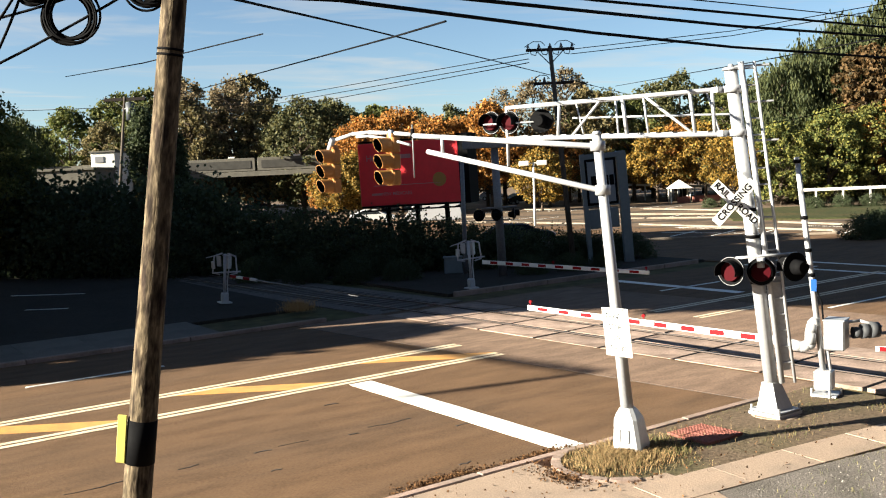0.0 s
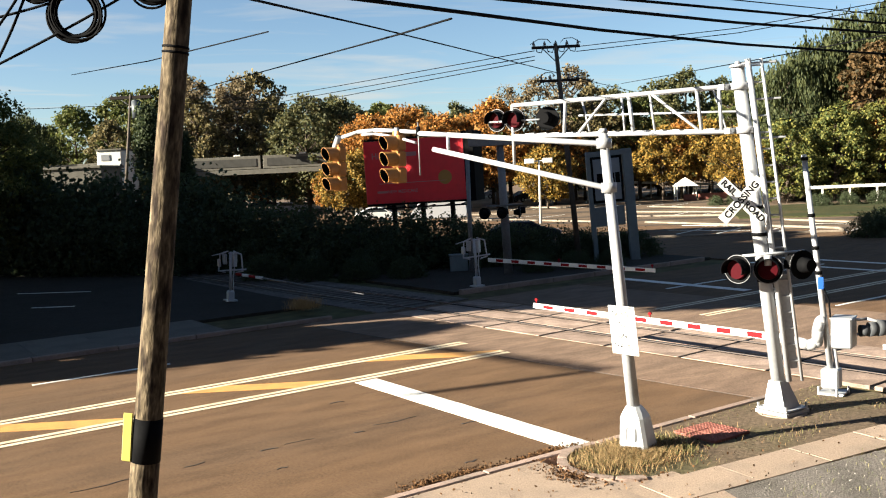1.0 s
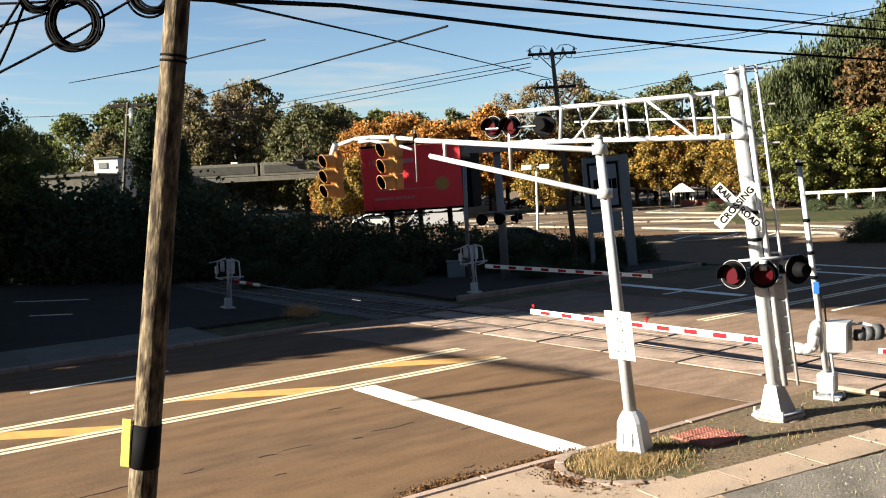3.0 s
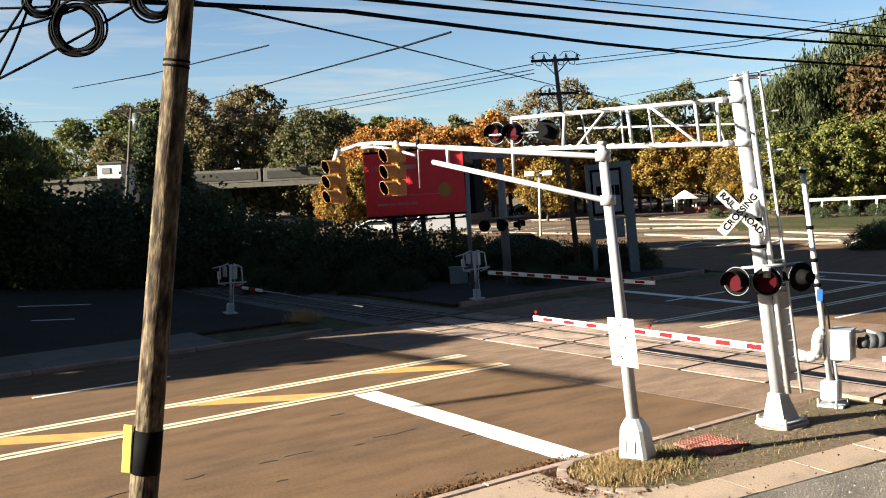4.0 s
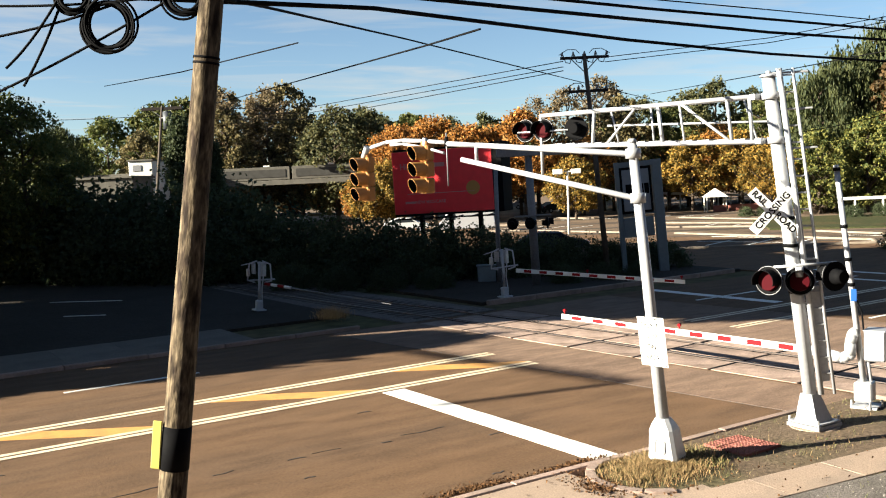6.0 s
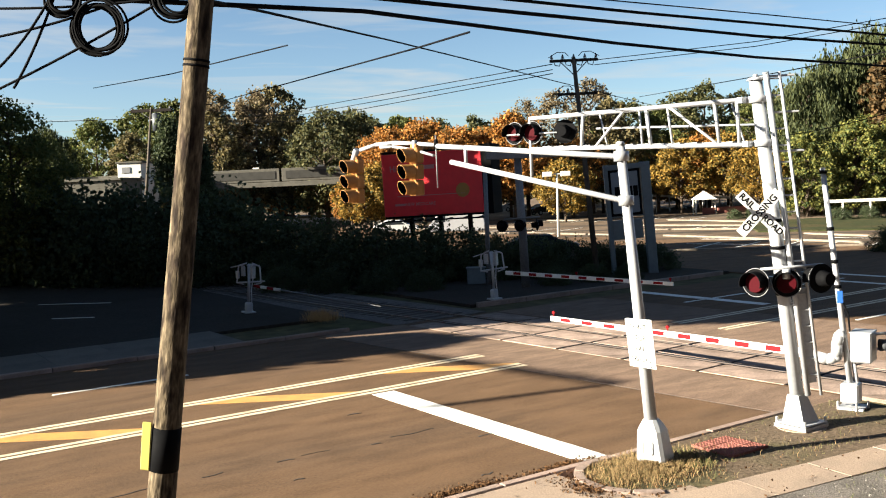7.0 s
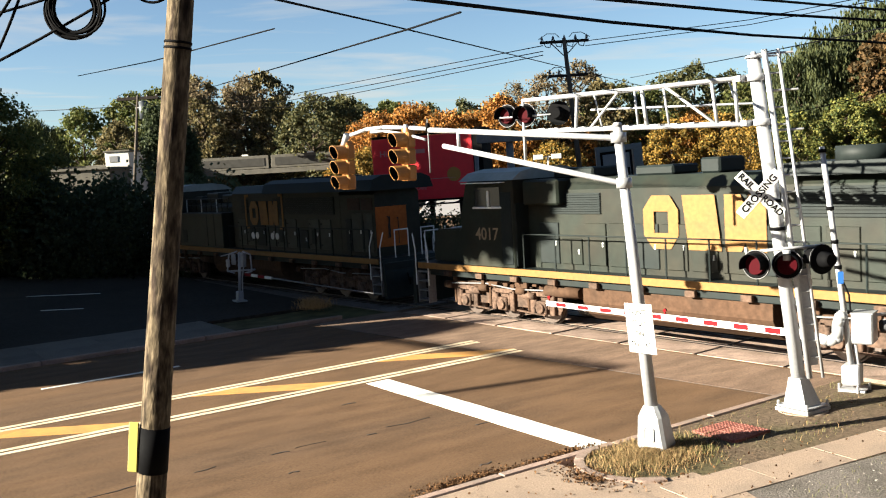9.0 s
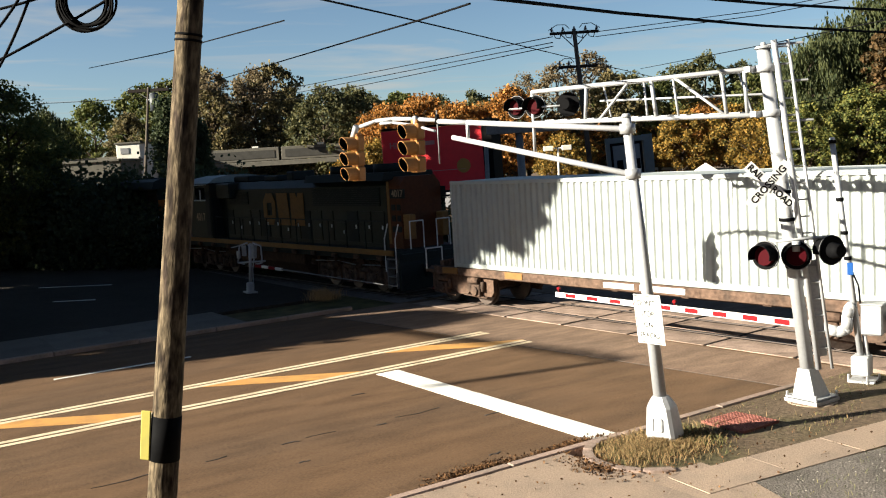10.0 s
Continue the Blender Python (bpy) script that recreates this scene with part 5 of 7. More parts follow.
part("panel", bm, BILL_RED, board)
bm = bmesh.new()
box(bm, 3.1, 0.7, 0.05, 0.62, 1.6, 3.7, bevel=0.02)
part("end_panel", bm, BLACK_PAINT, board, "dark end face of the board")
bm = bmesh.new()
for z in (1.78, -1.76):
    part("frame_rail", box(bmesh.new(), 0, 0.05, z, 5.7, 0.3, 0.1, bevel=0.01), BLACK_PAINT, board, "dark steel frame rail")
for x, z, w, h, mat in ((-1.35, 0.84, 0.7, 0.2, PALE_RED), (-0.2, 0.9, 0.8, 0.22, PALE_RED), (-1.9, -1.08, 0.6, 0.12, PALE_RED), (-0.1, -0.62, 3.9, 0.035, PALE_RED)):
    bm = bmesh.new()
    box(bm, x, -0.13, z, w, 0.012, h)
    part("print_bar", bm, mat, board, "faded line of unreadable print")
words("Hi,", 0.46, PALE_RED, board, pose(-2.15, -0.13, 0.88, 90, 0, 0), 0.006)
words("NEW MEDICARE", 0.24, PALE_RED, board, pose(-0.72, -0.13, -1.08, 90, 0, 0), 0.002)
bm = bmesh.new()
rod(bm, v3(1.75, -0.126, -0.45), v3(1.75, -0.136, -0.45), 0.38, seg=24)
part("print_disc", bm, GOLD, board, "dull gold round emblem")
for x in (-1.5, 0.2, 1.9):
    bm = bmesh.new()
    box(bm, x, 0.4, -3.3, 0.22, 0.22, 3.3, bevel=0.02)
    part("leg", bm, BLACK_PAINT, board)
bm = bmesh.new()
box(bm, 0.2, -0.55, -1.95, 5.6, 0.7, 0.06)
for i in range(7):
    rod(bm, v3(-2.4 + i * 0.85, 0.1, -1.9), v3(-2.4 + i * 0.85, -0.9, -1.95), 0.04, seg=6)
part("catwalk", bm, BLACK_PAINT, board, "dark service catwalk below the board")

# ---- station sign ----
SIGN_GREY = surface("sign_grey", (0.1178, 0.1426, 0.1488), 0.55, grain=(6, 0.1), blotch=(1.5, 0.3, (0.0806, 0.0992, 0.1054)))
SIGN_FACE = surface("sign_face", (0.15, 0.17, 0.19), 0.45, grain=(5, 0.05))
sign = thing("road_sign", Matrix.Translation(pt(8.1, 47, 0.0)) @ Matrix.Rotation(radians(-3.2), 4, LEAN_AXIS) @ pose(0, 0, 0, 0, 0, -37), "tall grey pylon sign on two posts beyond the hedge", "pylon sign")
for x, w in ((-0.93, 0.22), (0.95, 0.45)):
    bm = bmesh.new()
    box(bm, x, 0, 2.7, w, 0.4, 5.5, bevel=0.02)
    part("post", bm, SIGN_GREY, sign)
bm = bmesh.new()
box(bm, 0, 0, 5.3, 1.9, 0.42, 0.25, bevel=0.02)
part("beam", bm, SIGN_GREY, sign)
part("beam", box(bmesh.new(), 0, 0, 2.9, 1.7, 0.3, 0.1, bevel=0.02), SIGN_GREY, sign)
bm = bmesh.new()
box(bm, -0.1, -0.1, 4.05, 1.5, 0.25, 2.25, bevel=0.02)
part("sign_frame", bm, BLACK_PAINT, sign)
bm = bmesh.new()
box(bm, -0.1, -0.24, 4.05, 1.28, 0.03, 2.0, bevel=0.01)
face = part("sign_face", bm, SIGN_FACE, sign, "pale sign face")
for x, z, w, h in ((-0.45, 4.1, 0.3, 0.5), (0.1, 4.1, 0.3, 0.5), (0.4, 4.1, 0.22, 0.5)):
    bm = bmesh.new()
    box(bm, x, -0.262, z, w, 0.012, h)
    part("print_bar", bm, BLACK_PAINT, sign, "unreadable dark print")
bm = bmesh.new()
box(bm, -0.1, -0.05, 2.25, 1.45, 0.2, 0.95, bevel=0.02)
part("lower_panel", bm, SIGN_GREY, sign)

# ---- elevated road behind the hedge ----
BRIDGE = surface("bridge_concrete", (0.095, 0.088, 0.074), 0.9, grain=(2, 0.15), blotch=(0.25, 0.5, (0.0744, 0.0682, 0.0558)))
BRIDGE_DARK = surface("bridge_panel", (0.044, 0.042, 0.038), 0.9, grain=(2, 0.15))
WALL_WHITE = surface("white_wall", (0.54, 0.5184, 0.4608), 0.8, grain=(2, 0.06), blotch=(0.6, 0.2, (0.432, 0.4104, 0.36)))
bridge = thing("overpass", Matrix.Translation(pt(-31.5, 118, 0)) @ pose(0, 0, 0, 0, 0, -35), "long grey concrete overpass with a parapet", "overpass")
bm = bmesh.new()
box(bm, 2, 2, 5.6, 40, 4.5, 0.6, bevel=0.04)
part("girder", bm, BRIDGE, bridge)
for i in range(4):
    bm = bmesh.new()
    box(bm, -13.5 + i * 9, 0, 6.75, 8.7, 0.3, 1.6, bevel=0.03)
    par = part("parapet", bm, BRIDGE, bridge)
    bm = bmesh.new()
    box(bm, -13.5 + i * 9, -0.17, 6.75, 7.7, 0.06, 0.95)
    part("panel", bm, BRIDGE_DARK, par)
for x in (-16, -7.5, 20.5):
    bm = bmesh.new()
    box(bm, x, 2, 2.6, 1.0, 2.2, 5.4, bevel=0.06)
    part("pier", bm, BRIDGE, bridge)
for x in (-10, -2, 6, 14):
    bm = bmesh.new()
    box(bm, x, 0, 7.66, 0.8, 0.2, 0.2, bevel=0.03)
    part("marker", bm, WALL_WHITE, bridge, "small white marker on the parapet")
house = thing("building", Matrix.Translation(pt(-40, 112, 0)) @ pose(0, 0, 0, 0, 0, -35), "low white building with a flat roof behind the overpass", "building")
bm = bmesh.new()
box(bm, 0.9, 3, 4.4, 2.8, 6, 8.8, bevel=0.05)
part("wall", bm, WALL_WHITE, house)
bm = bmesh.new()
box(bm, 0.5, -0.02, 8.0, 1.0, 0.1, 0.7, bevel=0.02)
part("window", bm, DULL, house)
bm = bmesh.new()
box(bm, 0.9, 3, 8.9, 3.1, 6.3, 0.2, bevel=0.03)
part("roof", bm, BRIDGE, house)
low = thing("building", Matrix.Translation(pt(-44, 95, 0)) @ pose(0, 0, 0, 0, 0, -35), "long dark low building in shade", "building")
bm = bmesh.new()
box(bm, 2, 3, 3.3, 16, 6, 6.6, bevel=0.05)
part("wall", bm, BRIDGE, low)
bm = bmesh.new()
box(bm, 2, 3, 6.7, 16.4, 6.4, 0.25, bevel=0.03)
part("roof", bm, BRIDGE, low)

# ---- parking lot ----
WHITE_RAIL = surface("white_rail_paint", (0.5625, 0.54, 0.495), 0.6, grain=(6, 0.1))


LOT_KERB = surface("lot_kerb", (0.19, 0.155, 0.12), 0.88, grain=(6, 0.2), blotch=(0.7, 0.6, (0.1, 0.085, 0.07)), bump=0.3)


def lot_kerb(a, b, w=0.2, h=0.12):
    a, b = pt(*a, 0), pt(*b, 0)
    d = b - a
    bm = bmesh.new()
    box(bm, *((a + b) / 2 + v3(0, 0, h / 2 - 0.05)), d.length, w, h + 0.1, math.degrees(math.atan2(d.y, d.x)), 0.04)
    tagged(part("lot_kerb", bm, LOT_KERB), "pale concrete kerb in the parking lot", "kerb", kind="structure")


for a, b in (((12.6, 60.2), (23.9, 58.3)), ((15.3, 75), (24.6, 60.6)), ((14.1, 76), (5.5, 86.3)), ((23, 79), (15.5, 84)), ((4.1, 117), (13, 106)), ((20.8, 99.4), (26.2, 90)), ((24.6, 70.5), (31, 58)), ((-6, 92), (4, 88)), ((16, 92), (24, 84)), ((24.6, 60.6), (23.9, 58.3)), ((-8, 104), (6, 98))):
    lot_kerb(a, b)
for a, b in (((25, 66), (32, 57)), ((17, 70), (22, 65)), ((15, 66), (20, 61.5)), ((19, 68), (24, 63))):
    a, b = pt(*a, 0), pt(*b, 0)
    d = b - a
    bm = bmesh.new()
    box(bm, *((a + b) / 2 + v3(0, 0, 0.0)), d.length, 0.14, 0.012, math.degrees(math.atan2(d.y, d.x)))
    tagged(part("bay_line", bm, WHITE_LINE), "faded white bay line in the parking lot", "road marking", kind="structure")
for x0, y0, n in ((16, 64, 8), (20, 84, 9), (-4, 97, 7), (6, 110, 9)):
    for k in range(n):
        bm = bmesh.new()
        c = pt(x0 + k * 2.3, y0 - k * 1.1, 0.004)
        box(bm, *c, 4.6, 0.13, 0.012, 20)
        tagged(part("bay_line", bm, WHITE_LINE), "faded white bay line in the parking lot", "road marking", kind="structure")
# dark strips laid on the lot as painted tree shadows
LOT_SHADE = surface("lot_shade", (0.0496, 0.0403, 0.0322), 0.85, grain=(6, 0.25), blotch=(0.3, 0.5, (0.0806, 0.062, 0.0465)))
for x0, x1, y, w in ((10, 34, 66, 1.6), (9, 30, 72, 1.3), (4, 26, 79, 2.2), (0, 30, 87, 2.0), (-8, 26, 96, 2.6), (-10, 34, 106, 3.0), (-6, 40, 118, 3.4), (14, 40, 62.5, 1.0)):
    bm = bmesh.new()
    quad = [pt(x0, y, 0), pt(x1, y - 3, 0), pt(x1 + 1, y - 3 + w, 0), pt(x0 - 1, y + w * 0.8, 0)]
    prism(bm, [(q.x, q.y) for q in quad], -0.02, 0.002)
    tagged(part("sealed_strip", bm, LOT_SHADE), "dark strip painting a tree shadow across the parking lot", "road seam", kind="structure")
for n, (a, b) in enumerate((((23.4, 122, 2.1), (36, 122, 1.25)), ((34.4, 91.8, 1.5), (54, 89.2, 1.5)), ((10, 135, 0.9), (24, 130, 0.9)))):
    g = thing("guard_rail", pose(0, 0, 0), "white guard rail along the edge of the lot", "guard rail", "guard rails")
    a, b = pt(*a), pt(*b)
    d = b - a
    turn = math.degrees(math.atan2(d.y, d.x))
    bm = bmesh.new()
    box(bm, 0, 0, 0, d.length, 0.12, 0.3, 0, 0.03, m=Matrix.Translation((a + b) / 2) @ pose(0, 0, 0, 0, 0, turn) @ pose(0, 0, 0, 0, -math.degrees(math.asin(d.z / d.length)), 0))
    part("beam", bm, WHITE_RAIL, g)
    for i in range(8):
        q = a.lerp(b, (i + 0.5) / 8)
        bm = bmesh.new()
        box(bm, q.x, q.y, q.z / 2, 0.15, 0.12, q.z, turn)
        part("post", bm, WHITE_RAIL, g)
for n, (x, y, h) in enumerate(((7.65, 80, 5.2), (46, 92, 7.0))):
    g = thing("street_lamp", pose(0, 0, 0), "white parking lot lamp post with two box heads", "street lamp", "lot lamps")
    bm = bmesh.new()
    rod(bm, pt(x, y, 0), pt(x + 0.04, y, h), 0.11, 0.08, seg=10)
    part("post", bm, WALL_WHITE, g)
    for s in (-1, 1):
        bm = bmesh.new()
        box(bm, *(pt(x, y, h) + SIDE * 0.75 * s), 0.8, 0.4, 0.42, -35, 0.04)
        part("lamp_head", bm, WALL_WHITE, g)
        bm = bmesh.new()
        rod(bm, pt(x, y, h), pt(x, y, h) + SIDE * 0.5 * s, 0.05, seg=6)
        part("arm", bm, WALL_WHITE, g)
hut = thing("bus_shelter", Matrix.Translation(pt(27.3, 110, 0)) @ pose(0, 0, 0, 0, 0, -35), "small white shelter with a peaked roof and red base", "shelter")
for x in (-1.7, 1.7):
    for y in (0, 2):
        bm = bmesh.new()
        box(bm, x, y, 1.1, 0.2, 0.2, 2.3, bevel=0.02)
        part("post", bm, WALL_WHITE, hut)
bm = bmesh.new()
rod(bm, v3(0, 1, 2.1), v3(0, 1, 3.3), 2.7, 0.12, seg=4)
bmesh.ops.rotate(bm, verts=bm.verts, cent=v3(0, 1, 2.1), matrix=Matrix.Rotation(radians(45), 3, "Z"))
part("roof", bm, WALL_WHITE, hut, "white four-sided peaked roof")
bm = bmesh.new()
box(bm, 0.6, 0, 0.45, 2.4, 0.2, 0.9, bevel=0.03)
part("base_panel", bm, BRICK_RED, hut, "dull red lower panel")
bm = bmesh.new()
rod(bm, v3(-0.5, 0, 0.05), v3(-0.5, 0, 2.1), 0.05, seg=6)
part("bar", bm, WALL_WHITE, hut)
hut.scale = (0.64, 0.64, 0.8)
bm = bmesh.new()
box(bm, 0, 0, 0.35, 4.6, 0.3, 0.75, -35, 0.03, m=Matrix.Translation(pt(31.2, 111, 0)))
tagged(part("garden_wall", bm, BRICK_RED), "low dull red brick wall beside the shelter", "low wall")

# ---- parked cars ----
GLASS = surface("car_glass", (0.0186, 0.0217, 0.0248), 0.08)
TYRE = surface("tyre", (0.0124, 0.0124, 0.0124), 0.9)


def car(colour, x, y, turn, label, name="car", van=False):
    paint = surface("car_paint_" + label.split()[0], colour, 0.25, 0.2, grain=(5, 0.03))
    c = thing(name, Matrix.Translation(pt(x, y, 0)) @ pose(0, 0, 0, 0, 0, turn - 35), label, "car", "parked cars")
    bm = bmesh.new()
    if van:
        outline = [(-2.6, 0.35), (2.5, 0.35), (2.6, 0.9), (2.3, 1.15), (1.75, 1.95), (1.5, 2.05), (-2.5, 2.05), (-2.65, 1.0)]
        win = [(1.0, 1.25), (2.05, 1.25), (1.65, 1.85), (1.0, 1.85)]
    else:
        outline = [(-2.2, 0.35), (2.15, 0.35), (2.25, 0.62), (2.1, 0.8), (1.1, 0.95), (0.45, 1.4), (-0.95, 1.45), (-1.75, 1.05), (-2.2, 0.98), (-2.3, 0.6)]
        win = [(-1.5, 1.0), (0.95, 0.98), (0.42, 1.34), (-0.9, 1.38)]
    profile(bm, outline, -0.88, 0.88)
    bmesh.ops.bevel(bm, geom=list(bm.edges), offset=0.06, segments=1, affect="EDGES")
    part("body", bm, paint, c)
    bm = bmesh.new()
    profile(bm, win, -0.885, 0.885)
    part("side_window", bm, GLASS, c)
    fx, fz = (2.0, 1.5) if van else (0.78, 1.17)
    part("windscreen", box(bmesh.new(), 0, 0, 0, 0.03, 1.45, 0.75 if van else 0.62, 0, 0.01, m=pose(fx, 0, fz, 0, -34 if van else -56, 0)), GLASS, c)
    for wy in (-0.62, 0.62):
        part("headlight", box(bmesh.new(), 2.5 if van else 2.18, wy, 0.72, 0.12, 0.3, 0.14, 0, 0.03), WALL_WHITE, c)
        part("tail_light", box(bmesh.new(), -2.62 if van else -2.24, wy, 0.82, 0.1, 0.24, 0.18, 0, 0.03), SIGN_RED, c)
    for wx in (-1.4, 1.4):
        for wy in (-0.8, 0.8):
            bm = bmesh.new()
            rod(bm, v3(wx, wy - 0.1, 0.32), v3(wx, wy + 0.1, 0.32), 0.32, seg=16)
            w = part("wheel", bm, TYRE, c)
            bm = bmesh.new()
            rod(bm, v3(wx, wy - 0.105, 0.32), v3(wx, wy + 0.105, 0.32), 0.19, seg=12)
            part("rim", bm, GALV, w)
    return c


car((0.372, 0.372, 0.3844), -21.2, 128, 5, "silver parked saloon car beyond the hedge")
car((0.0372, 0.0403, 0.0434), -28.5, 150, 10, "dark parked car beyond the hedge")
car((0.403, 0.3968, 0.3844), -17.6, 129, 0, "pale parked car beyond the hedge")
car((0.496, 0.496, 0.4836), 18.5, 150, 0, "white parked van at the far side of the lot", "van", True)
car((0.341, 0.3472, 0.3596), 8.0, 150, 0, "grey parked car at the far side of the lot")
car((0.031, 0.031, 0.0341), 10.8, 130, 30, "black parked car at the far side of the lot")
car((0.0074, 0.0124, 0.0124), 4.75, 60.5, 0, "dark green parked car behind the hedge")
car((0.434, 0.434, 0.4216), -6.9, 95, 0, "white parked car behind the billboard")
car((0.33, 0.33, 0.34), -0.9, 90, 180, "silver parked minivan behind the billboard", "minivan", True)

# ---- grey cabinet beside the far gate ----
cabinet = thing("signal_cabinet", Matrix.Translation(pt(0.38, 45.4, 0)) @ pose(0, 0, 0, 0, 0, -35), "low grey steel signal cabinet before the hedge", "signal cabinet")
part("body", box(bmesh.new(), 0, 0, 0.4, 0.86, 0.5, 0.8, bevel=0.02), SIGN_GREY, cabinet)
part("lid", box(bmesh.new(), 0, 0, 0.82, 0.94, 0.58, 0.06, bevel=0.015), SIGN_GREY, cabinet)
part("door", box(bmesh.new(), 0, -0.26, 0.4, 0.74, 0.03, 0.66, bevel=0.008), SIGN_GREY, cabinet)

# ---- verge: grass, leaves, pavers ----
GRASS = surface("grass_blades", (0.035, 0.05, 0.018), 0.8, tint=(0.17, 0.15, 0.06))
rng = np.random.default_rng(7)


def blades(name, spots, label, hmin=0.04, hmax=0.17, material=None):
    """Bent grass blades at (x, y, z) spots, as one mesh."""
    verts, faces = [], []
    for x, y, z in spots:
        a, h, b = rng.uniform(0, 6.28), rng.uniform(hmin, hmax), rng.uniform(0, 6.28)
        w, lean = 0.0034, rng.uniform(0.3, 1.1) * h
        dx, dy, lx, ly = w * math.cos(a), w * math.sin(a), lean * math.cos(b), lean * math.sin(b)
        i = len(verts)
        verts += [(x - dx, y - dy, z - 0.02), (x + dx, y + dy, z - 0.02), (x + dx + lx * 0.4, y + dy + ly * 0.4, z + h * 0.65), (x - dx + lx * 0.4, y - dy + ly * 0.4, z + h * 0.65), (x + lx, y + ly, z + h)]
        faces += [(i, i + 1, i + 2, i + 3), (i + 3, i + 2, i + 4)]
    me = bpy.data.meshes.new(name)
    me.from_pydata(verts, [], faces)
    me.materials.append(material or GRASS)
    return tagged(new(name, me), label, "grass", kind="stuff")


DRY = surface("straw_grass", (0.1, 0.075, 0.035), 0.85, tint=(0.3, 0.2, 0.1))
straw, green = [], []
for _ in range(15000):
    r, a = abs(rng.normal(0, 0.5)), rng.uniform(0, 6.28)
    x, y = P0.x - 0.25 + r * math.cos(a) * 1.25, 11.05 + r * math.sin(a) * 0.75
    if y < 11.82 and (x > 10.8 or math.hypot(x - 10.8, y - 10.92) < 0.85) and y > 10.0:
        (green if rng.random() < 0.18 + 0.5 * (x > P0.x + 0.15) else straw).append((x, y, 0.1))
for _ in range(4200):
    x, y = rng.uniform(11.6, 17.4), rng.uniform(9.7, 11.8)
    if math.hypot(x - MAST.x, y - MAST.y) > 0.5 and not (12.5 < x < 13.6 and 10.4 < y < 11.55) and rng.random() < 0.35 + 0.6 * math.sin(x * 2.1) * math.sin(y * 3.0):
        (straw if rng.random() < 0.2 else green).append((x, y, 0.055))
blades("verge_grass", green, "short green grass on the verge round the poles", 0.04, 0.12)
blades("straw_grass", straw, "dry straw-coloured grass round the foot of the signal pole", 0.04, 0.16, DRY)
blades("gravel_weeds", [(rng.uniform(4, 17), rng.uniform(7.4, 8.7), 0.09) for _ in range(900)], "thin dry weeds in the gravel strip", 0.03, 0.1)
blades("dry_tuft", [tuple(pt(-5.45 + rng.normal(0, 0.26), 34.8 + rng.normal(0, 0.3), 0.1)) for _ in range(800)], "dry tan grass tuft at the shaded kerb", 0.15, 0.45, surface("dry_grass", (0.31, 0.1736, 0.062), 0.8, tint=(0.403, 0.2604, 0.124)))
FALLEN = surface("fallen_leaves", (0.03, 0.015, 0.008), 0.85, tint=(0.13, 0.068, 0.03))
litter = [(rng.uniform(3, 17), rng.uniform(8.8, 11.8), 0.135) for _ in range(420)]
litter += [(rng.uniform(2, 10.8), 12.06 + abs(rng.normal(0, 0.12)), 0.02) for _ in range(420)]
litter += [(rng.uniform(9.4, 12.4), rng.uniform(9.9, 11.9), 0.14) for _ in range(420)]
litter += [(rng.normal(8.5, 0.4), 12.3 + abs(rng.normal(0, 0.13)), 0.025) for _ in range(900)]
litter += [(rng.normal(10.4, 0.35), 12.28 + abs(rng.normal(0, 0.09)), 0.025) for _ in range(500)]
litter += [(rng.normal(9.7, 0.16), rng.normal(10.9, 0.24), 0.14) for _ in range(500)]
me = leaf_mesh(litter, [0.012] * len(litter), 1, 0.034, 5)
me.materials.append(FALLEN)
tagged(new("fallen_leaves", me), "scattered dry leaves on verge and pavement", "leaves", kind="stuff")
STONE = surface("loose_stone", (0.248, 0.2294, 0.2046), 0.9, tint=(0.124, 0.1116, 0.0992))
verts, faces = [], []
for _ in range(2600):
    x, y, s = rng.uniform(3, 17.5), rng.uniform(5.5, 8.72), rng.uniform(0.012, 0.04)
    i = len(verts)
    verts += [(x + s * a, y + s * b, 0.09 + s * c * 0.7) for a, b, c in ((1, 0.1, 0), (-0.2, 1, 0.1), (-1, -0.1, 0), (0.1, -1, 0.1), (0.1, 0.1, 1))]
    faces += [(i, i + 1, i + 4), (i + 1, i + 2, i + 4), (i + 2, i + 3, i + 4), (i + 3, i, i + 4)]
me = bpy.data.meshes.new("stones")
me.from_pydata(verts, [], faces)
me.materials.append(STONE)
tagged(new("loose_stones", me), "loose grey stones on the gravel strip", "stones", kind="stuff")
pavers = thing("tactile_plate", Matrix.Translation(pt(4.4, 16.5, 0.115)) @ pose(0, 0, 0, 0, 0, 0), "faded red tactile pavers set in the verge", "pavers", kind="structure")
bm = bmesh.new()
box(bm, 0, 0, 0, 0.3, 0.3, 0.05, bevel=0.006)
for i in range(4):
    for j in range(4):
        bmesh.ops.create_cone(bm, cap_ends=True, segments=6, radius1=0.018, radius2=0.012, depth=0.012, matrix=pose(-0.11 + 0.073 * i, -0.11 + 0.073 * j, 0.03))
first = part("paver", bm, BRICK_RED, pavers)
for i in range(3):
    for j in range(3):
        m = pose(-0.31 + 0.31 * i, -0.31 + 0.31 * j, random.uniform(-0.006, 0.004), random.uniform(-1, 1), random.uniform(-1, 1), 0)
        if i == j == 0:
            first.matrix_basis = m
        else:
            piece("paver", first.data, pavers, m)


